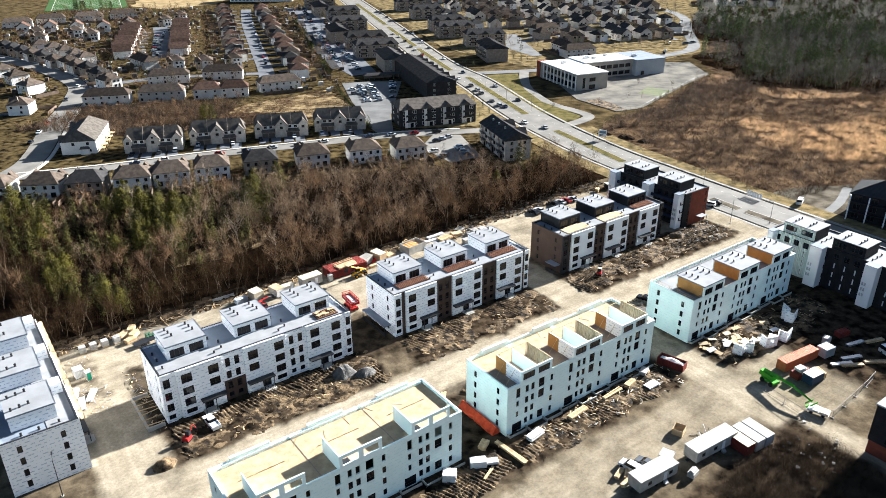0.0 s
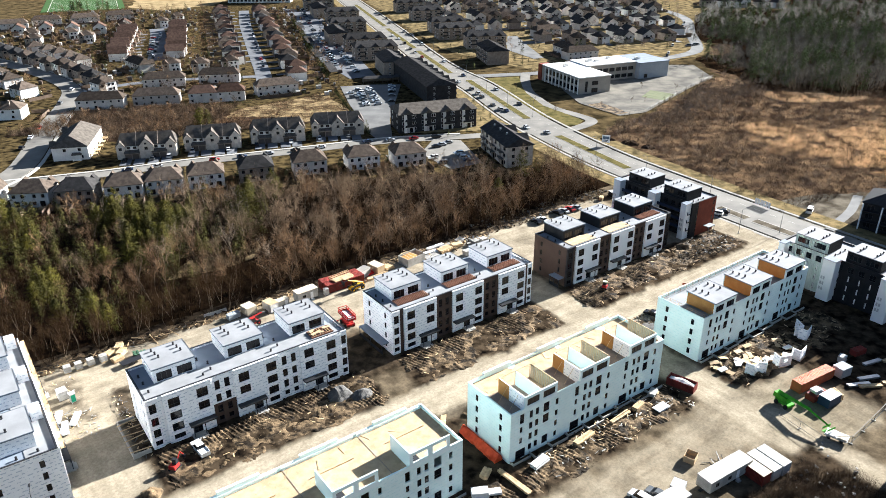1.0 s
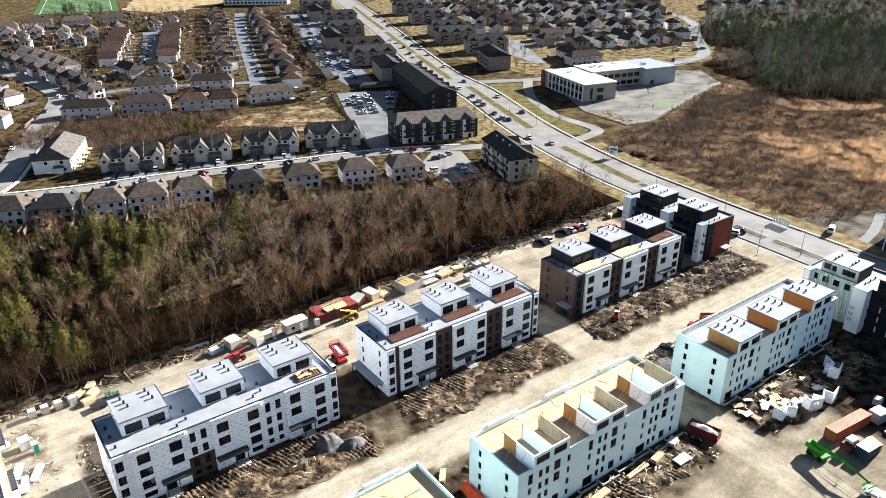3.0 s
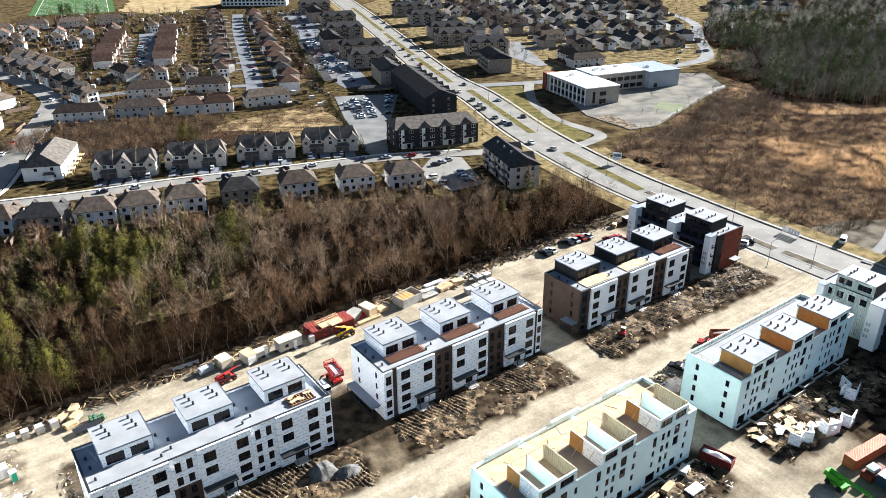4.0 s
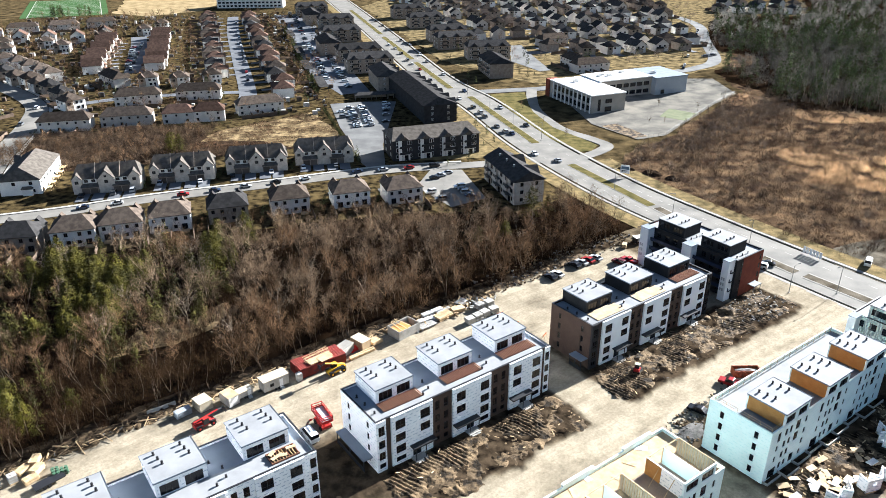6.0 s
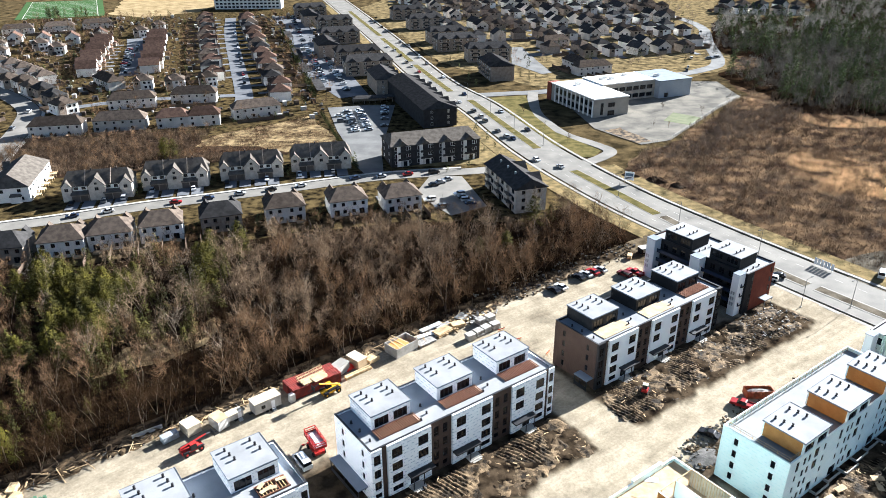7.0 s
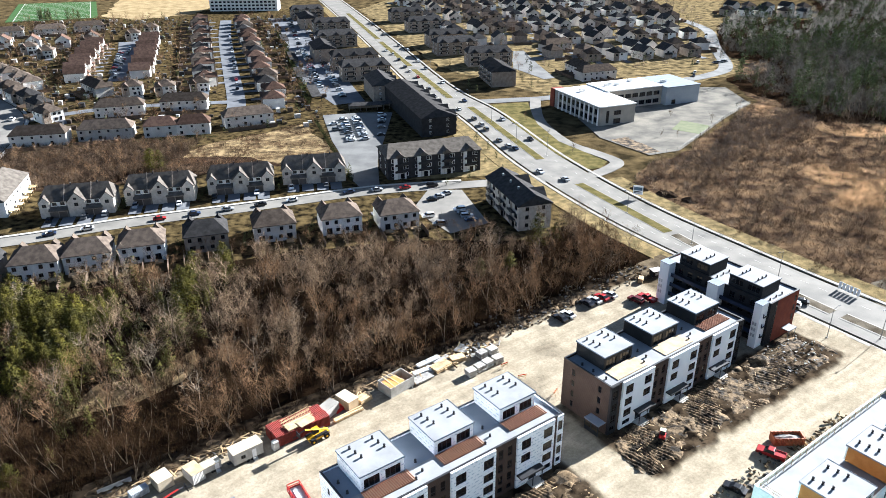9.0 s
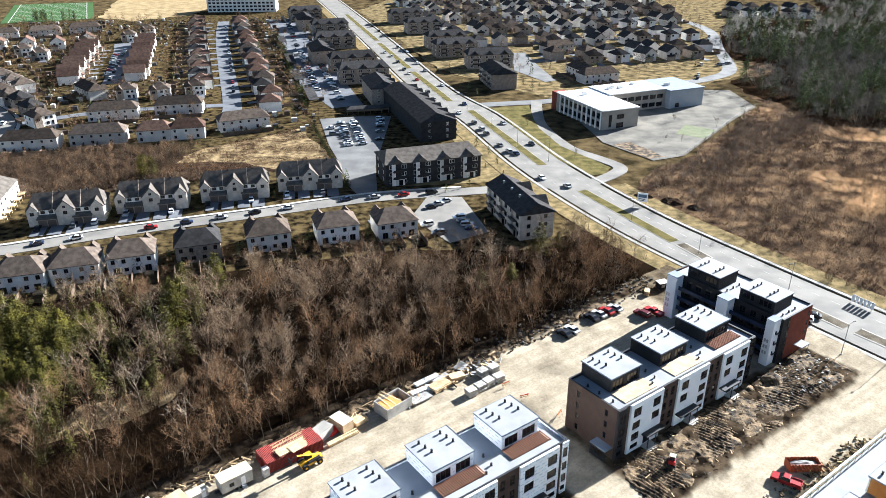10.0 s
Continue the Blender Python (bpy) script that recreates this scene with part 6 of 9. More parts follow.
def car(kind, paint, m, label, group):
    key = (kind, paint, group == YARDCARS)
    if key in CARS:
        return tagged(copy_thing(CARS[key], m), label, "car", group)
    body, cabin, half, base = car_parts(kind)
    c = thing({"pickup": "pickup_truck", "suv": "suv", "van": "van"}.get(kind, "car"), m, label, "car", group)
    shell = Form().side(body, -half, half)
    top = [cabin[2], cabin[3]]
    shell.add([(top[0][0] + 0.02, -half * 0.8, top[0][1]), (top[0][0] + 0.02, half * 0.8, top[0][1]), (top[1][0] - 0.02, half * 0.8, top[1][1]), (top[1][0] - 0.02, -half * 0.8, top[1][1]),
               (top[0][0] - 0.1, -half * 0.74, top[0][1] + 0.06), (top[0][0] - 0.1, half * 0.74, top[0][1] + 0.06), (top[1][0] + 0.1, half * 0.74, top[1][1] + 0.06), (top[1][0] + 0.1, -half * 0.74, top[1][1] + 0.06)],
              [(4, 5, 6, 7), (0, 1, 5, 4), (1, 2, 6, 5), (2, 3, 7, 6), (3, 0, 4, 7)])
    if kind == "pickup":
        shell.box(-2.72, -0.8, -half, -half + 0.1, 1.1, 1.3).box(-2.72, -0.8, half - 0.1, half, 1.1, 1.3).box(-2.75, -2.65, -half, half, 1.1, 1.3)
    part("body", shell, PAINTS[paint], c)
    g = Form()
    n = len(cabin)
    low, high = half * 0.96, half * 0.8
    vs = [(x, -(low if i < 2 else high), z) for i, (x, z) in enumerate(cabin)] + [(x, (low if i < 2 else high), z) for i, (x, z) in enumerate(cabin)]
    g.add(vs, [(0, 1, 2, 3), (7, 6, 5, 4), (1, 5, 6, 2), (2, 6, 7, 3), (3, 7, 4, 0)])
    part("window_band", g, GLASS, c)
    if group != YARDCARS:
        gear = Form().box(-base, base, -0.25, 0.25, 0.2, 0.4)
        for x in (-base, base):
            for y in (-0.8, 0.8):
                gear.rod((x, y - 0.1, 0.33), (x, y + 0.1, 0.33), 0.33, 0.33, 8)
        part("running_gear", gear, RUBBER, c)
    for x in (-base, base):
        if group == YARDCARS:
            for y in (-half + 0.08, half - 0.08):
                part("wheel", WHEEL, None, c, "", pose(x, y, 0.33))
    CARS[key] = c
    return c


for kind, paint, u, v, turn, label in (
        ("sedan", "black", 86.0, 85.0, 92, "black car parked on gravel"), ("sedan", "white", 88.9, 85.2, 93, "white car parked on gravel"),
        ("sedan", "black", 97.4, 86.4, 94, "black car parked by the mud bank"), ("sedan", "silver", 100.3, 86.4, 95, "silver car parked by the mud bank"),
        ("sedan", "red", 103.2, 86.3, 93, "red car parked by the mud bank"), ("sedan", "silver", 106.1, 86.0, 96, "silver car parked by the mud bank"),
        ("suv", "darkred", 109.6, 79.6, 96, "dark red suv beside the red pickup"), ("pickup", "red", 112.8, 78.4, 92, "red pickup truck with a loaded bed"),
        ("pickup", "white", -47.6, 40.0, 95, "white pickup truck parked on the mud"), ("suv", "white", 13.3, -21.6, 100, "white suv beside the trailers"),
        ("sedan", "grey", 16.6, -22.8, 100, "dark grey car beside the trailers"), ("van", "white", 94.0, -33.0, 250, "white van among timber stacks"),
        ("van", "white", -3.4, 63.4, 90, "small white van on gravel"), ("sedan", "black", 68.4, 20.8, 105, "black car parked on grey rubble by the mint block"),
        ("van", "white", 170.3, 34.2, 20, "small white van on the dirt pad beside the boulevard")):
    car(kind, paint, site(u, v, 0.06, turn), label, YARDCARS)
for kind, paint, x, y, turn, label in (("suv", "white", 92.8, 244.6, 150, "white car parked behind the brick block"), ("sedan", "black", 95.8, 246.4, 160, "black car parked behind the brick block")):
    car(kind, paint, pose(x, y, 0.0, 0, 0, turn), label, YARDCARS)

KINDS = (("sedan", "black"), ("sedan", "silver"), ("suv", "white"), ("sedan", "grey"), ("suv", "black"), ("sedan", "white"), ("sedan", "black"), ("suv", "white"), ("suv", "grey"), ("sedan", "blue"), ("suv", "silver"), ("sedan", "white"), ("suv", "grey"), ("sedan", "red"))
CARNAME = {"black": "black", "silver": "silver", "white": "white", "grey": "dark grey", "blue": "blue", "red": "red"}
carrng = random.Random(5)


def car_row(a, b, n, turn, group, z=-0.08, keep=0.85):
    """Parked cars from a to b; some places stay free."""
    for i in range(n):
        if carrng.random() > keep:
            continue
        t = i / max(1, n - 1)
        kind, paint = carrng.choice(KINDS)
        car(kind, paint, pose(a[0] + (b[0] - a[0]) * t, a[1] + (b[1] - a[1]) * t, z, 0, 0, turn + carrng.uniform(-4, 4) + 180 * carrng.randint(0, 1)), CARNAME[paint] + (" suv" if kind == "suv" else " car") + " parked on grey asphalt", group)


LOT = "cars of the apartment parking lots"
car_row((-57, 432), (-48, 396), 13, 17, LOT)
car_row((-51, 434), (-42, 398), 13, 17, LOT)
car_row((-62, 428), (-56, 408), 5, 17, LOT, keep=0.6)
car_row((-38, 440), (-34.5, 400), 10, 17, LOT, keep=0.6)
car_row((-81, 503), (-116, 628), 30, 17, LOT)
car_row((-70, 500), (-104, 622), 30, 17, LOT)
car_row((-64, 480), (-75, 520), 9, 17, LOT)
car_row((-120, 640), (-158, 780), 24, 17, LOT, keep=0.6)
car_row((-8, 322), (-3, 328), 3, 20, LOT)
car_row((-9, 306), (-5, 299), 2, 20, LOT, keep=1.0)
car_row((2, 312), (6, 303), 4, 10, LOT, keep=1.0)
STREET = "cars parked along the streets"
for p, q, n in (((-135, 289), (-60, 320.5), 8), ((-40, 329), (2, 339), 5)):
    car_row(p, q, n, 22, STREET, keep=0.7)
for x, y in ((-141, 301), (-130, 304), (-124, 307), (-116, 314), (-101, 317), (-90, 324), (-75, 328), (-63, 334), (-50, 337)):
    car_row((x, y), (x, y), 1, 105, STREET, keep=0.8)
car_row((-122, 475), (-205, 745), 24, 107, STREET, keep=0.6)
car_row((-215, 528), (-250, 640), 20, 107, STREET, keep=0.7)
car_row((-222, 540), (-246, 610), 9, 20, STREET, keep=0.7)
car_row((-195, 318), (-226, 430), 8, 105, STREET, keep=0.5)
car_row((150, 535), (205, 690), 16, 75, STREET, keep=0.6)
car_row((176, 575), (184, 580), 5, 20, STREET, keep=1.0)
BOUL = "cars on the boulevard"
for x, y, turn in ((9.5, 433, 108), (13, 422, 108), (15, 414, 108), (20.5, 396, 108), (24, 387, 108), (27, 384, 108), (35, 353, -66), (35, 398, -72), (2, 452, 108), (-12, 480, 108), (-24, 530, 108), (-30, 548, 108), (-34, 561, 108), (-46, 606, 108), (-52, 620, 108),
                   (-8, 515, -72), (-20, 556, -72), (-36, 622, -72), (-60, 690, 108), (-75, 742, 108), (-66, 716, 108), (-16, 498, 108), (-40, 585, 108), (-44, 640, -72), (5, 470, -72), (24, 432, -70), (-26, 580, -72), (44, 344, 112)):
    kind, paint = carrng.choice(KINDS)
    car(kind, paint, pose(x, y, -0.07, 0, 0, turn), CARNAME[paint] + (" suv" if kind == "suv" else " car") + " on the boulevard", BOUL)


# ---- site machines and stores ----
def wall_box(w, d, h, t):
    """An open box with walls t thick."""
    f = Form()
    o, i = [(0, 0), (w, 0), (w, d), (0, d)], [(t, t), (w - t, t), (w - t, d - t), (t, d - t)]
    vs = [(x, y, 0) for x, y in o] + [(x, y, h) for x, y in o] + [(x, y, h) for x, y in i] + [(x, y, 0.12) for x, y in i]
    fs = [(3, 2, 1, 0), (12, 13, 14, 15)]
    for a in range(4):
        b = (a + 1) % 4
        fs += [(a, b, 4 + b, 4 + a), (4 + a, 4 + b, 8 + b, 8 + a), (8 + a, 8 + b, 12 + b, 12 + a)]
    return f.add(vs, fs)


def heap(w, d, z0, h, seed):
    """A rough mound on a w by d base."""
    f = Form()
    n = 14
    for j in range(n + 1):
        for i in range(n + 1):
            x, y = i / n, j / n
            r = min(1.0, math.hypot(2 * x - 1, 2 * y - 1))
            z = z0 + h * (max(0, math.cos(r * math.pi / 2)) ** 1.1 + 0.28 * noise.noise(Vector((x * 5, y * 5, seed)))) - (0.25 if r > 0.97 else 0)
            f.v.append((x * w, y * d, z))
    f.f += [(j * (n + 1) + i, j * (n + 1) + i + 1, (j + 1) * (n + 1) + i + 1, (j + 1) * (n + 1) + i) for j in range(n) for i in range(n)]
    return f


def container(name, m, size, material, label, roof=None, doors=True, group="site containers"):
    w, d, h = size
    c = thing(name, m, label, "container", group)
    part("body", Form().box(0, w, 0, d, 0.12, h - 0.06), material, c)
    part("roof", Form().box(-0.03, w + 0.03, -0.03, d + 0.03, h - 0.06, h), roof or material, c)
    part("base_frame", Form().box(0, w, 0.02, 0.18, 0, 0.12).box(0, w, d - 0.18, d - 0.02, 0, 0.12), METAL, c)
    posts = Form()
    for x in (-0.02, w - 0.1):
        for y in (-0.02, d - 0.1):
            posts.box(x, x + 0.12, y, y + 0.12, 0.12, h - 0.06)
    part("corner_post", posts, material, c)
    if doors:
        part("door", Form().box(w + 0.01, w + 0.05, 0.1, d / 2 - 0.02, 0.2, h - 0.2), material, c)
        part("door", Form().box(w + 0.01, w + 0.05, d / 2 + 0.02, d - 0.1, 0.2, h - 0.2), material, c)
    return c


def trailer(m, w, d, label, windows, h=2.7):
    """A site office trailer on wheels."""
    t = thing("site_trailer", m, label, "trailer", "site trailers")
    part("body", Form().box(0, w, 0, d, 0.55, h), PLAIN, t)
    part("roof", Form().box(-0.08, w + 0.08, -0.08, d + 0.08, h, h + 0.12), CREAM if w < 8 else PLAIN, t)
    part("chassis", Form().box(-0.9, w, d / 2 - 0.3, d / 2 + 0.3, 0.4, 0.55).box(0, w, 0.1, d - 0.1, 0.45, 0.55), METAL, t)
    for x in (w * 0.45, w * 0.6):
        for y in (0.1, d - 0.1):
            part("wheel", WHEEL, None, t, "", pose(x, y, 0.33))
    for x in windows:
        part("window", window_mesh(0.9, 0.8, 1), None, t, "", pose(x, -0.06, 1.4))
    part("door", Form().box(w * 0.62, w * 0.62 + 0.85, -0.05, 0, 0.65, 2.5), SIDING_WHITE, t)
    part("steps", Form().box(w * 0.62, w * 0.62 + 0.85, -0.7, -0.05, 0, 0.3).box(w * 0.62, w * 0.62 + 0.85, -0.4, -0.05, 0.3, 0.55), STEEL, t)
    return t


def stack(name, m, size, rows, material, label, sheets=False, group="timber stacks"):
    """Boards or sheets stacked on bearers, each one proud or short of the next."""
    w, d, h = size
    s = thing(name, m, label, "stack", group)
    r = random.Random(int(w * 100 + d * 10 + rows))
    part("bearer", Form().box(w * 0.12, w * 0.12 + 0.1, 0, d, 0, 0.1), TIMBER, s)
    part("bearer", Form().box(w * 0.85, w * 0.85 + 0.1, 0, d, 0, 0.1), TIMBER, s)
    across = 1 if sheets else max(2, int(d / 0.28))
    board = Form().box(0, w, 0, d / across - 0.02, 0, h / rows - 0.012).mesh("sheet" if sheets else "board")
    board.materials.append(material)
    for k in range(rows):
        for i in range(across):
            part("sheet" if sheets else "board", board, None, s, "", pose(r.uniform(-0.12, 0.12) * (2 if sheets else 1), i * d / across + (r.uniform(-0.08, 0.08) if sheets else 0), 0.1 + k * h / rows, 0, 0, r.uniform(-1.5, 1.5)))
    return s


def telehandler(m, paint, label, boom_up=12.0):
    t = thing("telehandler", m, label, "machine", "site machines")
    part("chassis", Form().side([(-2.3, 0.6), (2.3, 0.6), (2.3, 1.0), (1.2, 1.25), (-2.3, 1.45)], -0.85, 0.85), paint, t)
    cab = part("cab", Form().side([(-0.5, 1.0), (0.9, 1.0), (0.7, 2.4), (-0.4, 2.4)], -1.05, -0.15), METAL, t)
    part("cab_roof", Form().box(-0.5, 0.85, -1.1, -0.1, 2.4, 2.48), paint, cab)
    part("engine_cover", Form().side([(-1.9, 1.3), (1.0, 1.2), (0.9, 1.65), (-1.7, 1.75)], 0.5, 1.02), METAL, t)
    for x in (-1.5, 1.6):
        for y in (-1.0, 1.0):
            part("mudguard", Form().side([(x - 0.8, 1.15), (x - 0.5, 1.36), (x + 0.5, 1.36), (x + 0.8, 1.15), (x + 0.5, 1.3), (x - 0.5, 1.3)], y - 0.24, y + 0.24), METAL, t)
    a = radians(boom_up)
    e = (-2.1 + 5.6 * math.cos(a), 0.35, 1.75 + 5.6 * math.sin(a))
    part("boom", Form().rod((-2.1, 0.35, 1.75), e, 0.24, 0.2, 4), paint, t)
    part("boom_tip", Form().rod(e, (e[0] + 1.5, 0.35, e[2] - 0.3), 0.15, 0.13, 4), METAL, t)
    part("fork", Form().box(e[0] + 1.45, e[0] + 1.55, -0.4, 1.1, e[2] - 1.1, e[2] + 0.1).box(e[0] + 1.5, e[0] + 2.6, -0.2, -0.05, e[2] - 1.1, e[2] - 1.0).box(e[0] + 1.5, e[0] + 2.6, 0.75, 0.9, e[2] - 1.1, e[2] - 1.0), METAL, t)
    big = Form().rod((0, -0.2, 0), (0, 0.2, 0), 0.62, 0.62, 14).mesh("wheel")
    big.materials.append(RUBBER)
    for x in (-1.5, 1.6):
        for y in (-1.0, 1.0):
            w = part("wheel", big, None, t, "", pose(x, y, 0.62))
            part("hub", Form().rod((0, -0.23, 0), (0, 0.23, 0), 0.25, 0.25, 10), paint, w)
    return t


def scissor_lift(m, label):
    t = thing("scissor_lift", m, label, "machine", "site machines")
    part("base", Form().box(-1.6, 1.6, -0.85, 0.85, 0.45, 0.95), REDPAINT, t)
    for x in (-1.1, 1.1):
        for y in (-0.9, 0.9):
            part("wheel", Form().rod((x, y - 0.15, 0.42), (x, y + 0.15, 0.42), 0.42, 0.42, 12), RUBBER, t)
    for k in range(3):
        z = 0.95 + 0.4 * k
        for y in (-0.6, 0.6):
            part("scissor_arm", Form().rod((-1.4, y, z), (1.4, y, z + 0.4), 0.06, 0.06, 4), REDPAINT, t)
            part("scissor_arm", Form().rod((1.4, y, z), (-1.4, y, z + 0.4), 0.06, 0.06, 4), REDPAINT, t)
    part("platform", Form().box(-2.2, 2.2, -1.0, 1.0, 2.2, 2.32), STEEL, t)
    rail = Form()
    for z in (2.8, 3.3):
        rail.box(-2.2, 2.2, -1.0, -0.9, z, z + 0.1).box(-2.2, 2.2, 0.9, 1.0, z, z + 0.1).box(-2.2, -2.1, -0.9, 0.9, z, z + 0.1).box(2.1, 2.2, -0.9, 0.9, z, z + 0.1)
    for x in (-2.2, -1.1, 0.0, 1.1, 2.1):
        rail.box(x, x + 0.1, -1.0, -0.9, 2.32, 3.4).box(x, x + 0.1, 0.9, 1.0, 2.32, 3.4)
    part("guard_rail", rail, REDPAINT, t)
    part("kick_board", Form().box(-2.2, 2.2, -1.03, -1.0, 2.1, 2.6).box(-2.2, 2.2, 1.0, 1.03, 2.1, 2.6).box(-2.23, -2.2, -1.0, 1.0, 2.1, 2.6).box(2.2, 2.23, -1.0, 1.0, 2.1, 2.6), REDPAINT, t)
    for y in (-1.3, 1.3):
        part("outrigger", Form().rod((1.5, y * 0.6, 0.7), (2.3, y, 0.12), 0.1, 0.1, 4).box(2.1, 2.5, y - 0.2, y + 0.2, 0, 0.1), REDPAINT, t)
    part("load", Form().box(-1.6, 1.4, -0.4, 0.4, 2.32, 2.6), FOAM, t)
    return t


def crane(m):
    t = thing("boom_lift", m, "green boom lift with a long lowered boom", "machine", "site machines")
    part("chassis", Form().box(-1.8, 1.8, -1.0, 1.0, 0.55, 1.15), GREENPAINT, t)
    for x in (-1.2, 1.2):
        for y in (-1.1, 1.1):
            part("wheel", Form().rod((x, y - 0.2, 0.52), (x, y + 0.2, 0.52), 0.52, 0.52, 12), RUBBER, t)
    part("turret", Form().side([(-2.6, 1.2), (1.0, 1.2), (0.8, 2.2), (-2.4, 2.4)], -0.8, 0.8), GREENPAINT, t)
    part("boom", Form().rod((-1.8, 0, 2.4), (6.0, 0, 2.9), 0.5, 0.42, 4), GREENPAINT, t)
    part("boom_tip", Form().rod((5.4, 0, 2.88), (11.0, 0, 2.1), 0.3, 0.24, 4), GREENPAINT, t)
    part("basket", Form().box(10.4, 11.6, -1.2, 1.2, 0.9, 1.0).box(10.4, 10.46, -1.2, 1.2, 1.5, 2.0).box(11.54, 11.6, -1.2, 1.2, 1.5, 2.0), GREENPAINT, t)
    return t


container("shipping_container", site(4.2, 82.9), (12.0, 2.44, 2.6), REDBOX, "red steel container loaded with roof trusses")
container("shipping_container", site(4.0, 85.5), (12.0, 2.44, 2.6), REDBOX, "red steel container behind another, loaded with trusses")
container("short_container", site(16.4, 84.6, 0, 20), (4.0, 2.6, 2.5), PLAIN, "short white steel container with a grey roof", KERBSTONE)
container("small_shed_box", site(21.6, 84.2, 0, 12), (2.8, 4.4, 2.6), OSB, "tan plywood storage box with a pale roof", CREAM)
trailer(site(-5.0, 82.4, 0, 3), 6.2, 2.9, "cream white office trailer standing in the yard", (1.5,), 3.1)
trailer(site(-10.5, 83.6, 0, 4), 3.4, 1.9, "small white generator trailer", (), 1.9)
container("tool_cabinet", site(3.2, 82.2, 0, 5), (1.2, 1.1, 2.1), WHITEBOX, "white steel tool cabinet")
stack("truss_stack", site(7.0, 83.0, 2.6, 5), (6.2, 2.2, 0.3), 1, TIMBER, "pale timber boards on red containers")
trusses = thing("truss_stack", site(6.6, 84.7, 2.6, 5), "pale timber roof trusses lying on red containers", "stack", "timber stacks")
for k in range(3):
    lay = pose(0.25 * k, 0.9 * k, 0.02, 0, 0, 1.5 * k)
    part("chord", Form().box(0, 7.0, 0, 0.1, 0, 0.12), TIMBER, trusses, "", lay)
    part("chord", Form().box(0, 7.0, 0.7, 0.8, 0, 0.12), TIMBER, trusses, "", lay)
    for i in range(9):
        part("web", Form().rod((0.2 + 0.75 * i, 0.08, 0.06), (0.6 + 0.75 * i, 0.72, 0.06), 0.05, 0.05, 4), TIMBER, trusses, "", lay)
stack("plywood_sheet", site(9.4, 82.2, 2.95, 8), (3.4, 2.2, 0.06), 1, OSB, "plywood sheet lying over the container's edge", True)
telehandler(site(12.2, 80.6, 0, 184), YELLOW, "yellow and black telehandler with a half raised boom", 24)
telehandler(site(-19.8, 79.9, 0, 8), REDPAINT, "red telehandler in the gravel yard", 6)
scissor_lift(site(0.6, 65.2, 0, 86) @ Matrix.Diagonal((1.3, 1.25, 1.2, 1)), "red scissor lift with loaded platform")
stack("truss_bundle", site(17.4, 82.6, 0, 3), (7.2, 1.1, 0.6), 2, TIMBER, "bundle of roof trusses on gravel")
stack("timber_stack", site(25.0, 84.8, 0, 10), (3.2, 2.2, 1.0), 3, TIMBER, "timber boards stacked beside a box")
box = thing("open_panel_box", site(31.6, 83.0, 0, 8), "large white open box with amber boards inside", "box", "site containers")
part("body", wall_box(7.0, 4.6, 2.6, 0.15), PLAIN, box)
part("inner_board", Form().box(0.6, 4.6, 0.5, 4.0, 0.1, 2.2), OSBDARK, box)
for i in range(3):
    part("plank", Form().box(1.0 + 1.6 * i, 1.25 + 1.6 * i, -0.3, 5.2, 2.62, 2.68), TIMBER, box, "", pose(0, 0, 0, 0, 0, 8 * i - 6))
for i, (u, v, w, d, turn) in enumerate(((39, 83.4, 5.0, 2.4, 4), (40.5, 86.4, 6.0, 1.4, -6), (45, 84.2, 5.0, 2.6, 8), (47.5, 86.8, 4.5, 1.6, 14), (43, 88.6, 6.5, 1.2, 2), (50.5, 85.6, 3.6, 2.2, -12), (55, 87.5, 3.2, 2.4, 20))):
    stack("sheet_stack", site(u, v, 0.05, turn), (w, d, 0.5 + 0.25 * (i % 3)), 4, (DULLWHITE, FOAM, TIMBER)[i % 3], "pale cladding sheets and boards stacked on gravel", True)
for i, (u, v) in enumerate(((50.3, 78.6), (53.2, 78.8), (55.9, 79.0), (58.7, 79.0), (60.2, 82.6), (57.2, 82.8))):
    stack("wrapped_pallet", site(u, v, 0.05, 4 * (i % 3) - 3), (2.3, 2.0, 1.5), 3, (PLAIN, DULLWHITE)[i % 2], "wrapped pallet of pale siding boxes", True, "wrapped pallets")
tarp = Form()
for i in range(9):
    for j in range(7):
        tarp.v.append((i * 0.4, j * 0.45, 1.0 * math.sin(math.pi * (i + 0.5) / 9) * math.sin(math.pi * (j + 0.5) / 7) * (1.1 + 0.5 * noise.noise(Vector((i * 0.9, j * 0.9, 2))))))
tarp.f += [(j * 1 + i * 7, j + (i + 1) * 7, j + 1 + (i + 1) * 7, j + 1 + i * 7) for i in range(8) for j in range(6)]
solo("tarpaulin", tarp, REDTARP, site(19.2, 85.2, 0.05, 10), "crumpled red tarpaulin over materials", "tarpaulin")
hatch = thing("joist_opening", site(-17.8, 47.3, 11.65), "open timber joists with loose boards on a roof terrace", "roof framing")
part("base", Form().box(0, 5.4, 0, 3.0, 0, 0.06), BROWN, hatch)
for y in (0, 2.86):
    part("rim", Form().box(0, 5.4, y, y + 0.14, 0.06, 0.36), RUST, hatch)
for i in range(10):
    part("joist", Form().box(0.1 + 0.56 * i, 0.2 + 0.56 * i, 0.14, 2.86, 0.06, 0.34), TIMBER if i % 3 else RUST, hatch)
for x, y, turn, w in ((0.4, 0.5, 14, 2.4), (1.3, 1.1, -18, 2.0), (0.6, 1.7, 32, 1.5), (3.6, 1.9, -8, 1.8)):
    part("board", Form().box(0, w, 0, 0.75, 0, 0.05), OSB, hatch, "", pose(x, y, 0.38 + 0.06 * (turn % 3), 0, 0, turn))
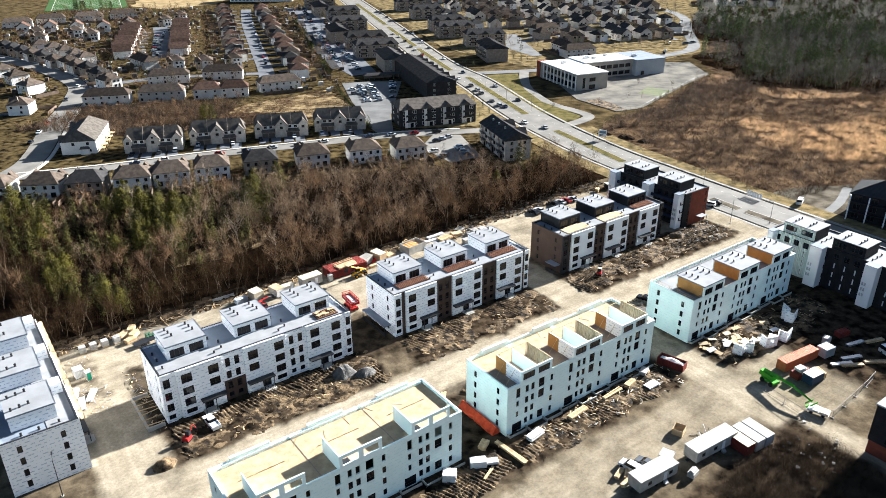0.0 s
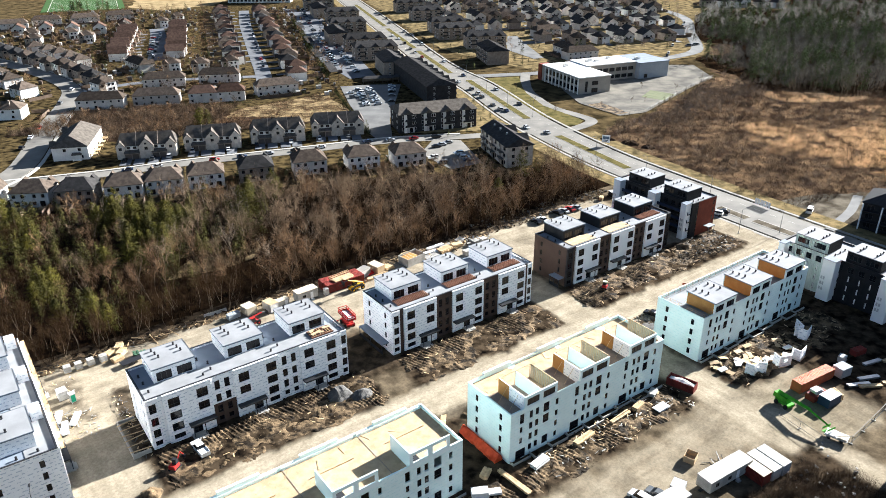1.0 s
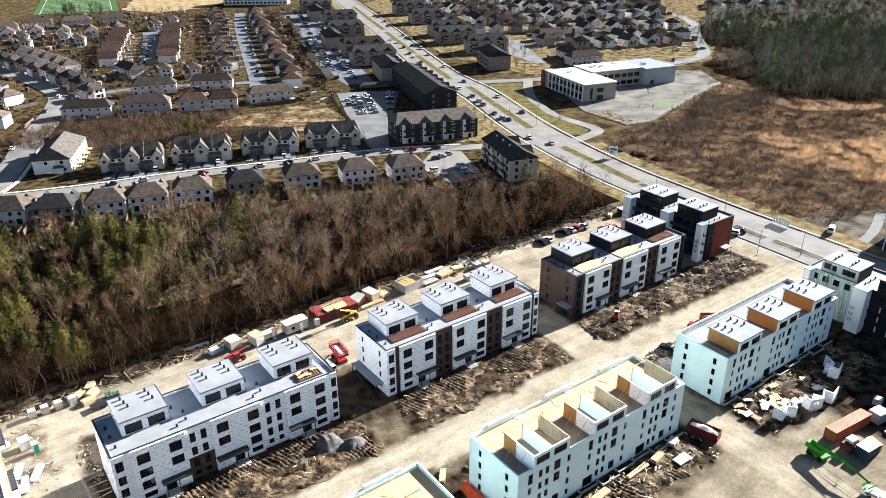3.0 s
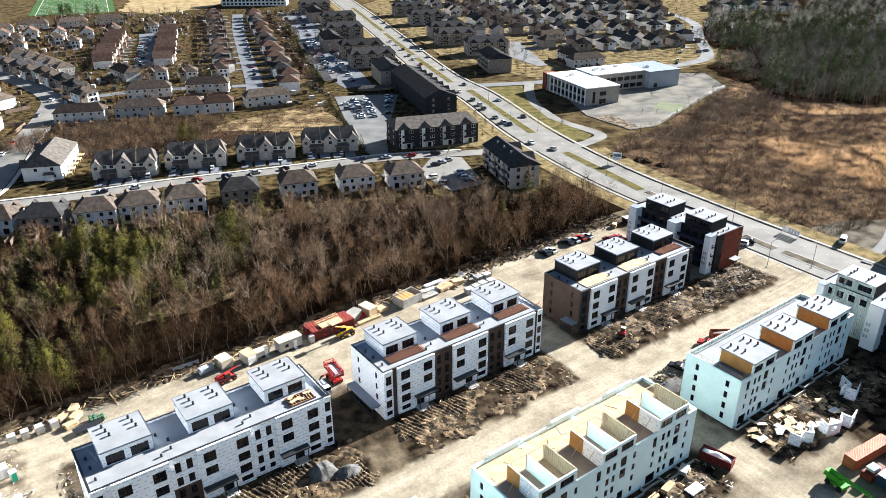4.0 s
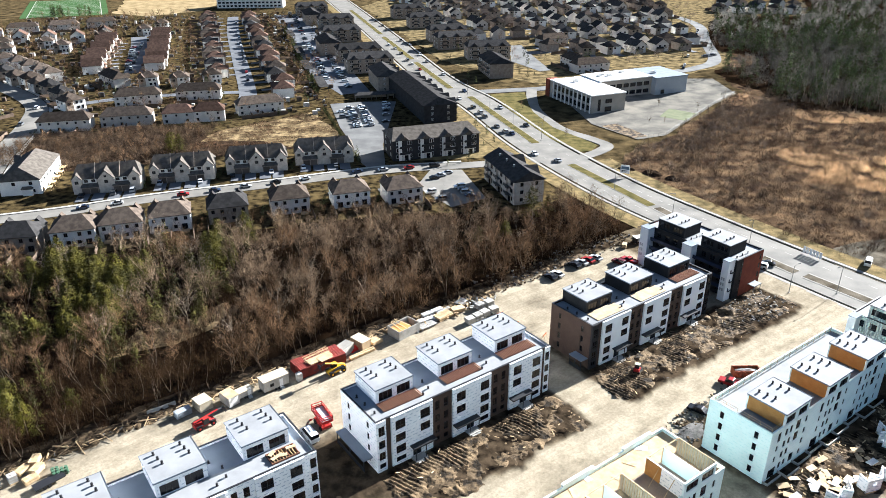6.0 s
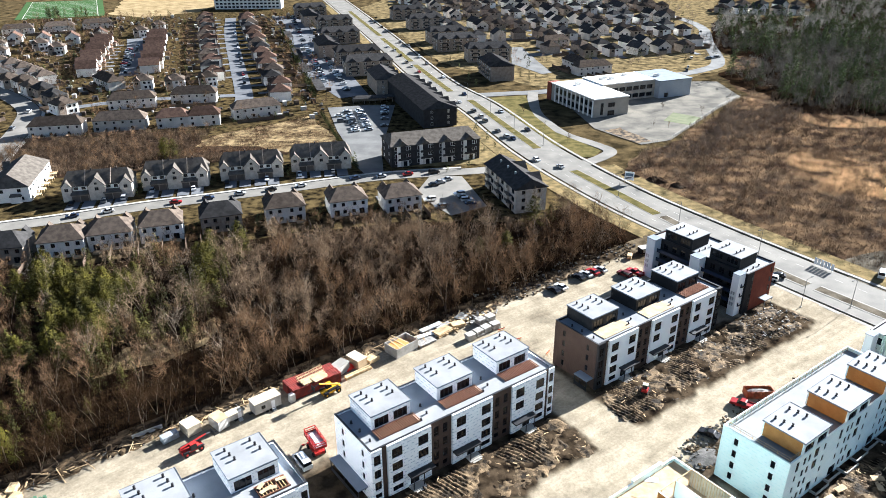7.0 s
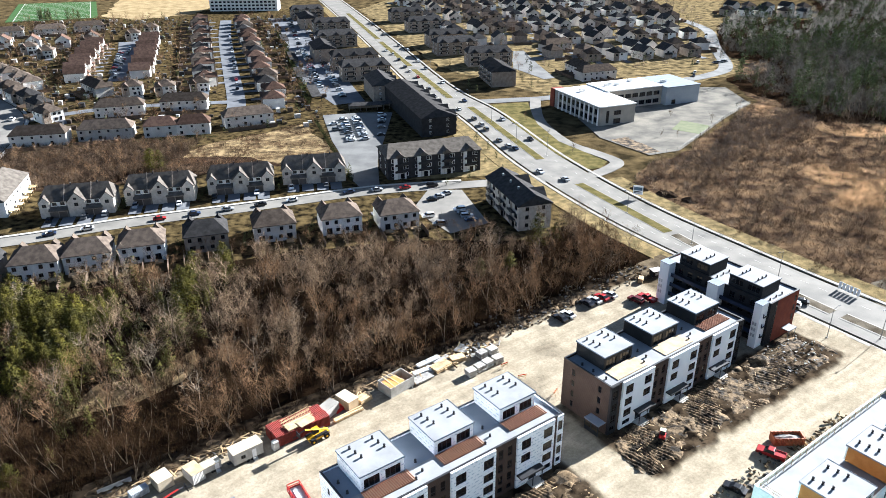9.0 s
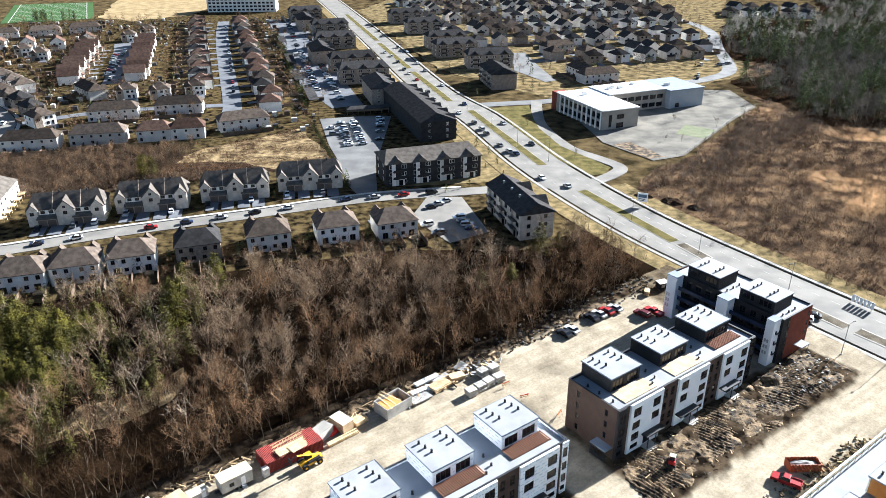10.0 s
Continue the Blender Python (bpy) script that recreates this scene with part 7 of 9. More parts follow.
# stores by the wood's edge
for i, (u, v) in enumerate(((-63.3, 85.6), (-60.8, 85.6), (-58.1, 85.6), (-55.3, 85.5))):
    t = thing("liquid_tote", site(u, v, 0.05, 3 * i), "grey caged liquid tote on a pallet", "tote", "liquid totes")
    part("tank", Form().box(-0.75, 0.75, -0.75, 0.75, 0.2, 1.75).rod((0, 0, 1.75), (0, 0, 1.85), 0.2, 0.2, 8), PLAIN, t)
    cage = Form()
    for z in (0.5, 1.1, 1.7):
        cage.box(-0.79, 0.79, -0.79, -0.76, z, z + 0.04).box(-0.79, 0.79, 0.76, 0.79, z, z + 0.04).box(-0.79, -0.76, -0.76, 0.76, z, z + 0.04).box(0.76, 0.79, -0.76, 0.76, z, z + 0.04)
    part("cage", cage, STEEL, t)
    part("pallet", Form().box(-0.8, 0.8, -0.8, 0.8, 0, 0.2), TIMBER, t)
for i, (u, v, turn) in enumerate(((-54, 86.0, 35), (-51.5, 84.4, 40), (-53.5, 82.6, 15), (-50.8, 87.2, 60))):
    stack("pallet_pile", site(u, v, 0.05, turn), (2.6, 1.6, 0.9 + 0.3 * (i % 2)), 4, TIMBER, "pile of grey timber pallets", False, "timber stacks")
barrels = [(-48.6 + 0.75 * (i % 4), 82.0 + 0.8 * (i // 4)) for i in range(10)]
GREENB = mat("dull_green_drum", (0.07, 0.13, 0.08), (0.05, 0.1, 0.06), 1, 0.5, 0.0)
for u, v in barrels:
    solo("drum", Form().rod((0, 0, 0), (0, 0, 1.1), 0.34, 0.34, 10).rod((0, 0, 0.35), (0, 0, 0.4), 0.36, 0.36, 10).rod((0, 0, 0.75), (0, 0, 0.8), 0.36, 0.36, 10), GREENB, site(u, v, 0.05), "dull green steel drum on gravel", "drum", "green drums")
flat = thing("flatbed_trailer", site(-52.5, 80.2, 0, 12), "dark flatbed trailer beside the timber piles", "trailer", "site trailers")
part("bed", Form().box(0, 5.6, -1.1, 1.1, 0.7, 0.9), METAL, flat)
part("drawbar", Form().rod((5.6, 0, 0.7), (7.0, 0, 0.5), 0.07, 0.07, 6), METAL, flat)
for x in (1.6, 2.5):
    for y in (-1.0, 1.0):
        part("wheel", WHEEL, None, flat, "", pose(x, y, 0.35))
container("beige_tank_box", site(-19.0, 84.3, 0, 10), (3.0, 3.4, 2.4), CREAM, "cream box with an open hatch")
container("white_tool_box", site(-13.2, 82.4, 0, 12), (2.6, 3.8, 2.5), WHITEBOX, "white box with a plywood roof", OSB)
container("grey_generator", site(-23.8, 85.2, 0, 8), (3.4, 1.6, 1.5), GREYBOX, "grey generator by the wood's edge")
solo("concrete_barrier", Form().side([(0, 0), (0.6, 0), (0.42, 0.3), (0.38, 0.8), (0.22, 0.8), (0.18, 0.3)], 0, 6.2), CONCRETE, site(-28.5, 91.4, 0.1, -90), "pale concrete barrier along the wood", "barrier")

# the cross block's yard
container("white_site_box", site(-67.2, 74.4, 0, 5), (2.0, 2.2, 2.3), WHITEBOX, "white storage box on trampled ground")
loo = thing("portable_toilet", site(-65.2, 72.2, 0, 10), "portable toilet with white roof and green door", "toilet")
part("cabin", Form().box(0, 1.15, 0, 1.15, 0.1, 2.2), PLAIN, loo)
part("door", Form().box(0.15, 1.0, -0.04, 0, 0.2, 2.0), mat("green_plastic", (0.02, 0.18, 0.1), None, 1, 0.5, 0.0), loo)
part("roof", Form().box(-0.05, 1.2, -0.05, 1.2, 2.2, 2.35), FOAM, loo)
for i, (u, v, turn) in enumerate(((-69, 65.6, 70), (-68.0, 61.0, 80), (-66.4, 63.2, 62), (-70, 59.0, 75))):
    stack("sheet_stack", site(u, v, 0.05, turn), (4.6, 1.3, 0.45), 3, FOAM, "white cladding sheets stacked on dirt", True)

# lane side: bins, cranes, containers, trailers
bin_ = thing("waste_container", site(46.4, -1.2, 0, -75), "rust red open waste container filled with scraps", "container", "site containers")
part("body", wall_box(6.4, 2.5, 1.9, 0.1), REDBOX, bin_)
ribs = Form()
for i in range(8):
    ribs.box(0.3 + 0.8 * i, 0.42 + 0.8 * i, -0.08, 0, 0.1, 1.8)
part("rib", ribs, REDBOX, bin_)
part("crumpled_wrap", heap(6.0, 2.2, 1.4, 0.6, 5), FOAM, bin_, "pale crumpled wrap and board", pose(0.2, 0.15, 0))
bin3 = thing("waste_container", pose(65.7, 187.2, 0.1, 0, 0, 2), "rust red open waste container full of boards", "container", "site containers")
part("body", wall_box(6.2, 2.4, 1.8, 0.1), ORANGEBOX, bin3)
ribs = Form()
for i in range(8):
    ribs.box(0.3 + 0.78 * i, 0.42 + 0.78 * i, -0.08, 0, 0.1, 1.7)
part("rib", ribs, ORANGEBOX, bin3)
part("waste", heap(5.8, 2.1, 1.1, 0.5, 9), DULLWHITE, bin3, "pale boards and wrap", pose(0.2, 0.15, 0))
car("pickup", "red", pose(64.0, 184.4, 0.06, 0, 0, 146), "red pickup truck beside the waste container", YARDCARS)
tamper = thing("mini_loader", site(69.0, 38.2, 0.4, 30), "small dark loader with a pale green roof on the mud", "machine", "site machines")
part("track", Form().box(-1.0, 1.0, -0.8, -0.4, 0, 0.5), RUBBER, tamper)
part("track", Form().box(-1.0, 1.0, 0.4, 0.8, 0, 0.5), RUBBER, tamper)
part("body", Form().side([(-0.9, 0.5), (0.8, 0.5), (0.6, 1.2), (-0.9, 1.3)], -0.65, 0.65), REDPAINT, tamper)
part("cab", Form().side([(-0.5, 1.2), (0.4, 1.2), (0.3, 2.2), (-0.5, 2.2)], -0.5, 0.5), METAL, tamper)
part("cab_roof", Form().box(-0.6, 0.45, -0.6, 0.6, 2.2, 2.3), mat("pale_green_roof", (0.4, 0.45, 0.3), None, 1, 0.6, 0.0), tamper)
part("bucket", Form().side([(0.9, 0.2), (1.6, 0.1), (1.5, 0.7), (0.9, 0.6)], -0.8, 0.8), METAL, tamper)
crane(site(61.0, -21.6, 0, -100))
panels = thing("panel_trailer", site(59.2, -34.2, 0, -75), "low trailer carrying white panels", "trailer", "site trailers")
part("bed", Form().box(-2.2, 2.2, -1.2, 1.2, 0.75, 0.95), STEEL, panels)
part("sheet", Form().box(-2.0, 0.1, -1.1, 1.1, 0.95, 1.2), FOAM, panels)
part("sheet", Form().box(0.3, 2.1, -1.0, 1.1, 0.95, 1.15), CREAM, panels)
for x in (-1.2, 1.2):
    for y in (-1.05, 1.05):
        part("wheel", WHEEL, None, panels, "", pose(x, y, 0.38))
container("orange_container", site(67.3, -21.6, 0, -6), (12.0, 2.44, 2.6), ORANGEBOX, "faded orange steel container")
container("grey_container", site(80.3, -24.2, 0, -8), (3.4, 2.6, 2.5), GREYBOX, "grey steel container beside the orange one")
container("blue_tool_container", site(67.2, -28.2, 0, -5), (4.2, 2.6, 2.4), mat("dark_blue_container_steel", (0.03, 0.05, 0.09), None, 1.5, 0.55, 0.1), "dark blue container with a white top", FOAM)
container("red_half_container", site(66.6, -25.2, 0, -8), (4.6, 2.2, 1.6), REDBOX, "low red container loaded with crates")
stack("crate_stack", site(67.6, -24.9, 1.6, -8), (2.2, 1.6, 0.9), 2, FOAM, "white crates on a low container", True)
stack("timber_stack", site(73.2, -28.4, 0, 70), (3.0, 1.6, 1.2), 3, TIMBER, "grey timber leaning by a container")
for i, (u, v, turn) in enumerate(((78.6, -27.0, -28), (80.2, -28.6, -32), (83.0, -27.2, -24), (86.0, -31.0, -35), (90.0, -25.0, -15), (95, -27, -20))):
    stack("scaffold_bundle", site(u, v, 0.05, turn), (5.5, 1.0, 0.45), 2, (STEEL, TIMBER)[i % 2], "bundle of weathered scaffold planks")
container("small_red_bin", site(92.0, -21.6, 0, -12), (3.6, 1.8, 1.5), REDBOX, "small red steel bin")
container("white_crate", site(87.0, -21.4, 0, 10), (1.8, 1.6, 1.6), WHITEBOX, "white crate on dirt")
trailer(site(24.4, -28.6, 0, -4), 12.0, 3.2, "long white site office trailer with dark windows", (1.5, 5.0, 10.0), 3.0)
trailer(site(9.2, -27.4, 0, -4), 10.0, 3.2, "white site office trailer with dark windows", (2.0, 7.6), 3.0)
container("red_container", site(36.8, -33.2, 0, 86), (6.1, 2.44, 2.6), REDBOX, "red steel container with a pale roof", CREAM)
container("white_container", site(39.6, -33.6, 0, 86), (6.1, 2.44, 2.6), WHITEBOX, "white steel container beside a red one")
container("white_container", site(42.4, -33.9, 0, 86), (6.1, 2.44, 2.6), GREYBOX, "pale grey steel container", PLAIN)
container("white_crate", site(20.0, -25.8, 0, 20), (2.6, 2.4, 1.9), WHITEBOX, "wrapped white crate between the trailers")
solo("water_tank", Form().box(-1.1, 1.1, -0.7, 0.7, 0.2, 1.2).rod((-0.9, 0, 1.15), (0.9, 0, 1.15), 0.55, 0.55, 10), PLAIN, site(21.5, -30.0, 0.05, 10), "white water tank behind the trailers", "tank")
plybox = thing("plywood_bin", site(29.0, -21.8, 0, 20), "open plywood bin on the lane", "box")
part("body", wall_box(2.6, 2.2, 1.4, 0.06), OSB, plybox)
for i, (u, v, turn) in enumerate(((9.0, -22.4, 20), (10.6, -23.6, 35), (8.2, -24.6, 10))):
    stack("timber_stack", site(u, v, 0.05, turn), (3.0, 1.0, 0.6), 2, TIMBER, "short timber offcuts stacked on the lane")
jumble = thing("scrap_pile", site(33.5, -25.0, 0, 0), "dark pile of scrap pipes and tools", "scrap pile")
for i in range(14):
    r = random.Random(i)
    x, y = r.uniform(-2.5, 2.5), r.uniform(-2, 2)
    part("pipe", Form().rod((x, y, 0.1 + 0.1 * (i % 4)), (x + r.uniform(-2, 2), y + r.uniform(-2, 2), r.uniform(0.1, 1.0)), 0.07, 0.07, 5), METAL if i % 3 else TIMBER, jumble)

# wrapped wall panels standing in angles
for i, (u, v, turn) in enumerate(((65.0, -11.6, 10), (68.4, -12.6, 40), (73.0, -13.0, -20), (76.4, -14.0, 25), (79.4, -14.6, 10), (89.4, -10.6, 15), (91, -8.6, 60))):
    pnl = thing("wrapped_wall_panel", site(u, v, 0, turn), "prefabricated wall corner in printed white wrap", "wall panel", "prefabricated wall panels")
    part("panel", wall_form(0, 3.4, 0.1, 3.0, [(1.1, 1.2, 1.1, 1.1)], 0, 0.2), WRAP, pnl)
    part("panel", wall_form(0, 2.0, 0.1, 3.0, [], 0, 0.2), WRAP, pnl, "", pose(0.2, 0.2, 0, 0, 0, 90))
    part("foot_beam", Form().box(0, 3.4, -0.2, 0.4, 0, 0.1), TIMBER, pnl)
for i in range(26):
    r = random.Random(i + 40)
    solo("plywood_offcut", Form().box(-1.2, 1.2, -0.6, 0.6, 0, 0.04 + 0.06 * (i % 3)), (OSB, TIMBER, FOAM)[i % 3], site(60 + r.uniform(0, 24), r.uniform(-11, -2.5), 0.45 + 0.1 * (i % 3)) @ pose(0, 0, 0, r.uniform(-9, 9), r.uniform(-9, 9), r.uniform(0, 180)), "plywood offcut thrown on the mud", "offcut", "plywood offcuts")

# orange tarpaulin heater tunnel along the mint block's end
tunnel = Form()
for i in range(15):
    for j in range(7):
        g = math.pi * j / 6
        r = 1.35 + 0.18 * noise.noise(Vector((i * 0.7, j * 0.8, 1)))
        tunnel.v.append((-0.1 - r * 0.75 * (1 - math.cos(g)), 1.8 + i * 0.83, r * 1.25 * math.sin(g) * (0.75 + 0.25 * (j < 4))))
tunnel.f += [(i * 7 + j, i * 7 + j + 1, (i + 1) * 7 + j + 1, (i + 1) * 7 + j) for i in range(14) for j in range(6)] + [tuple(range(6, -1, -1)), tuple(range(98, 105))]
solo("tarpaulin_tunnel", tunnel, TARP, site(-0.05, 0, 0.02), "orange tarpaulin draped along the mint block's foot", "tarpaulin")
stack("beam_stack", site(-1.6, -8.6, 0.1, 95), (8.4, 1.2, 0.5), 2, TIMBER, "long yellow timber beams on the mud")
for u, v, turn, w, d, h, material, label in ((3.0, -4.6, 8, 4.2, 1.6, 0.8, FOAM, "wrapped pallet of boards"), (14.5, -4.6, 6, 5.6, 1.4, 0.6, TIMBER, "fresh timber on the mud"), (25.5, -4.0, 4, 6.0, 0.9, 0.5, TIMBER, "fresh timber on the mud"),
                                             (33.0, -4.2, 10, 3.2, 1.4, 0.7, TIMBER, "fresh timber on the mud"), (36.5, -7.4, 0, 3.6, 2.0, 0.4, FOAM, "white sheets and wrap on the mud"), (39.8, -3.2, 20, 2.6, 1.6, 0.8, PLAIN, "pale pallet of blocks"),
                                             (-9.0, -4.8, 60, 1.8, 3.2, 1.4, FOAM, "wrapped white pallet on the mud"), (-6.6, -5.6, 62, 1.4, 3.6, 0.9, FOAM, "white foam boards on the mud"), (-6.4, -1.0, 30, 2.6, 1.6, 0.8, TIMBER, "timber crate on the mud"),
                                             (-16.4, -4.6, 50, 2.2, 2.6, 1.6, FOAM, "wrapped white pallet by the mint block"), (-11.5, -7.4, 25, 4.0, 0.5, 0.25, TIMBER, "timber beams on the mud"), (26.5, 15.2, 4, 4.2, 2.4, 1.2, FOAM, "white wrapped pallets behind the mint block"),
                                             (31.5, 15.6, 4, 4.0, 2.0, 0.9, FOAM, "white wrapped pallets behind the mint block"), (-3.4, 16.5, 50, 3.4, 1.2, 0.4, TIMBER, "timber offcuts between the blocks")):
    stack("board_stack", site(u, v, 0.12, turn), (w, d, h), 3, material, label, material is not TIMBER)
bin2 = thing("waste_bin", site(36.6, 15.8, 0, 8), "green open waste bin behind the mint block", "container")
part("body", wall_box(3.6, 2.0, 1.6, 0.1), mat("green_bin_steel", (0.05, 0.3, 0.06), None, 1, 0.5, 0.0), bin2)
mini = thing("mini_excavator", site(-53.4, 38.0, 0, 40), "small orange-red excavator on the mud", "machine", "site machines")
part("track", Form().box(-1.1, 1.1, -0.8, -0.45, 0, 0.5), RUBBER, mini)
part("track", Form().box(-1.1, 1.1, 0.45, 0.8, 0, 0.5), RUBBER, mini)
part("house", Form().side([(-1.0, 0.5), (0.8, 0.5), (0.6, 1.3), (-1.0, 1.3)], -0.7, 0.7), REDPAINT, mini)
part("cab", Form().side([(-0.3, 1.3), (0.7, 1.3), (0.5, 2.4), (-0.2, 2.4)], -0.6, 0.3), METAL, mini)
part("boom", Form().rod((0.8, 0, 1.0), (2.2, 0, 2.4), 0.13, 0.12, 4).rod((2.2, 0, 2.4), (3.2, 0, 0.9), 0.11, 0.1, 4), REDPAINT, mini)
part("bucket", Form().side([(3.0, 0.9), (3.4, 0.9), (3.6, 0.4), (3.0, 0.3)], -0.3, 0.3), METAL, mini)
for u, v, w, d, h, material, label in ((-19, 37.0, 6.0, 5.2, 2.4, STONEPILE, "grey crushed stone heap"), (-14.5, 34.6, 5.4, 4.0, 1.7, STONEPILE, "grey crushed stone heap"), (-62, 31.5, 5, 4, 1.4, MUD, "dark soil heap"), (108, 40, 6, 5, 1.4, MUD, "dark soil heap"), (48.5, 14.0, 6, 4, 1.0, MUD, "dark soil heap"), (57.5, 14.6, 9, 5, 0.6, STONEPILE, "low grey rubble heap")):
    solo("spoil_mound", heap(w, d, 0.0, h, int(u) + 90), material, site(u, v, 0.0), label + " on the site", "heap", "heaps")


for x, y, w, d, h in ((66.5, 334, 8, 5, 1.3), (75, 328.5, 9, 6, 1.6), (83, 322, 7, 6, 1.2)):
    solo("spoil_mound", heap(w, d, -0.2, h, int(x)), LOOSESOIL, pose(x, y, 0, 0, 0, -30), "dark heap of soil and roots beside the boulevard", "heap", "heaps")
# barricades and a small site hut
for x, y, turn in BARRICADES:
    t = thing("barricade", pose(x, y, 0.02, 0, 0, turn), "timber barricade with an orange striped board", "barricade", "barricades")
    for k in (-0.75, 0.75):
        part("leg", Form().rod((k, -0.5, 0), (k, 0, 1.35), 0.05, 0.05, 4).rod((k, 0.5, 0), (k, 0, 1.35), 0.05, 0.05, 4), TIMBER, t)
    for z in (0.55, 1.0):
        part("board", Form().box(-1.1, 1.1, -0.06, -0.02, z, z + 0.24), TARP if z > 0.8 else TIMBER, t)
hut = thing("site_hut", pose(59.0, 260.6, 0, 0, 0, 20), "small dark site hut with a pale flat lid", "hut")
part("body", Form().box(0, 2.9, 0, 2.3, 0.15, 1.9), BLACKWALL, hut)
part("skid", Form().box(0, 2.9, 0.2, 0.4, 0, 0.15).box(0, 2.9, 1.9, 2.1, 0, 0.15), TIMBER, hut)
part("lid", Form().box(-0.15, 3.05, -0.15, 2.45, 1.9, 2.05), PLAIN, hut)
part("hatch", Form().box(0.5, 1.6, -0.04, 0, 0.7, 1.6), STEEL, hut)
stack("pallet_pile", pose(55.0, 257.0, 0.02, 0, 0, 70), (2.4, 1.4, 1.2), 5, TIMBER, "tall pile of pale pallets by the hut", False, "timber stacks")
footing = thing("foundation_ledge", site(-59.2, 45.4, 0), "rough concrete foundation ledge with planks on it", "foundation")
part("ledge", Form().box(0, 0.35, 0, 13.0, -0.2, 0.95).box(0.35, 3.6, 0, 0.35, -0.2, 0.95).box(0.35, 3.6, 12.65, 13.0, -0.2, 0.95), CONCRETE, footing)
for i in range(6):
    part("plank", Form().box(-0.3, 3.9, 0, 0.28, 0.96, 1.02), TIMBER, footing, "", pose(0, 1.0 + 2.0 * i, 0.01 * i, 0, 0, 7 * (i % 3) - 6))
# ---- street furniture ----
FENCEGREY = mat("dull_fence_wire", (0.16, 0.16, 0.155), None, 1, 0.5, 0.0)
def lamp_post(x, y, turn, paint=None):
    t = thing("street_lamp", pose(x, y, 0, 0, 0, turn), "grey steel street lamp beside the boulevard", "street lamp", "street lamps")
    part("pole", Form().rod((0, 0, -0.3), (0, 0, 8.4), 0.1, 0.06, 8), paint or FENCEGREY, t)
    part("arm", Form().rod((0, 0, 8.3), (1.8, 0, 8.7), 0.05, 0.04, 6), paint or FENCEGREY, t)
    part("head", Form().box(1.6, 2.4, -0.14, 0.14, 8.62, 8.78), METAL, t)
    part("footing", Form().rod((0, 0, -0.3), (0, 0, 0.1), 0.28, 0.28, 8), CONCRETE, t)
    return t


for x, y, turn in ((61.6, 310.6, 210), (77.0, 284.6, 210), (95.7, 261.5, 215), (28.3, 395.6, 200), (18.2, 428.4, 200), (40.1, 374.5, 200), (6.8, 462.2, 200), (95.2, 228.8, 30), (108.5, 228.5, 210), (-16, 540, 200), (-40, 615, 200)):
    lamp_post(x, y, turn)
tagged(lamp_post(-72.0, 98.8, 120, METAL), "black steel lamp post beside the wrapped block")
board = thing("billboard", pose(68.4, 325.0, 0, 0, 0, -20), "white notice board on two posts", "sign")
part("post", Form().box(-1.6, -1.45, 0, 0.15, -0.3, 4.6), TIMBER, board)
part("post", Form().box(1.45, 1.6, 0, 0.15, -0.3, 4.6), TIMBER, board)
part("panel", Form().box(-1.8, 1.8, -0.08, 0, 1.4, 4.8), WHITEP, board)
part("picture_bar", Form().box(-1.5, 1.5, -0.1, -0.08, 3.0, 4.2), mat("sign_blue_grey", (0.12, 0.17, 0.22), None, 1, 0.6, 0.0), board)
part("text_bar", Form().box(-1.4, 1.0, -0.1, -0.08, 2.3, 2.6), METAL, board)
part("text_bar", Form().box(-1.4, 0.6, -0.1, -0.08, 1.8, 2.05), METAL, board)
shelter = thing("bus_shelter", pose(112, 252.5, 0, 0, 0, -58), "white slatted shelter frame on the pavement", "shelter")
for i in range(6):
    part("slat", Form().box(-3.0 + 1.1 * i, -2.2 + 1.1 * i, -0.5, -0.4, 0.3, 2.2), WHITEP, shelter)
for i in range(3):
    part("post", Form().box(-3.0 + 2.9 * i, -2.9 + 2.9 * i, -0.4, -0.3, -0.2, 2.4), STEEL, shelter)
part("rail", Form().box(-3.0, 3.3, -0.4, -0.3, 2.2, 2.35), STEEL, shelter)

# fence panels round the machine yard
for i, (a, b) in enumerate((((57.0, -22.9), (56.2, -28.0)), ((56.2, -28.0), (55.5, -33.3)), ((55.5, -33.3), (60.2, -36.8)), ((60.2, -36.8), (66, -36.4)), ((66, -36.4), (71.5, -36.0)), ((71.5, -36.0), (77.0, -35.6)), ((77.0, -35.6), (82, -35.0)))):
    ln = math.dist(a, b)
    f = thing("fence_panel", site(a[0], a[1], 0, math.degrees(math.atan2(b[1] - a[1], b[0] - a[0]))), "temporary wire fence panel with steel feet", "fence", "temporary fences")
    part("frame", Form().rod((0, 0, 0), (0, 0, 1.9), 0.04, 0.04, 5).rod((ln, 0, 0), (ln, 0, 1.9), 0.04, 0.04, 5).rod((0, 0, 1.85), (ln, 0, 1.85), 0.04, 0.04, 5).rod((0, 0, 0.2), (ln, 0, 0.2), 0.04, 0.04, 5), FENCEGREY, f)
    mesh_ = Form()
    for k in range(int(ln / 0.25)):
        mesh_.rod((0.2 + 0.25 * k, 0, 0.2), (0.2 + 0.25 * k, 0, 1.85), 0.012, 0.012, 3)
    part("mesh", mesh_, FENCEGREY, f)
    part("foot", Form().box(-0.1, 0.1, -0.4, 0.4, 0, 0.12), CONCRETE, f)


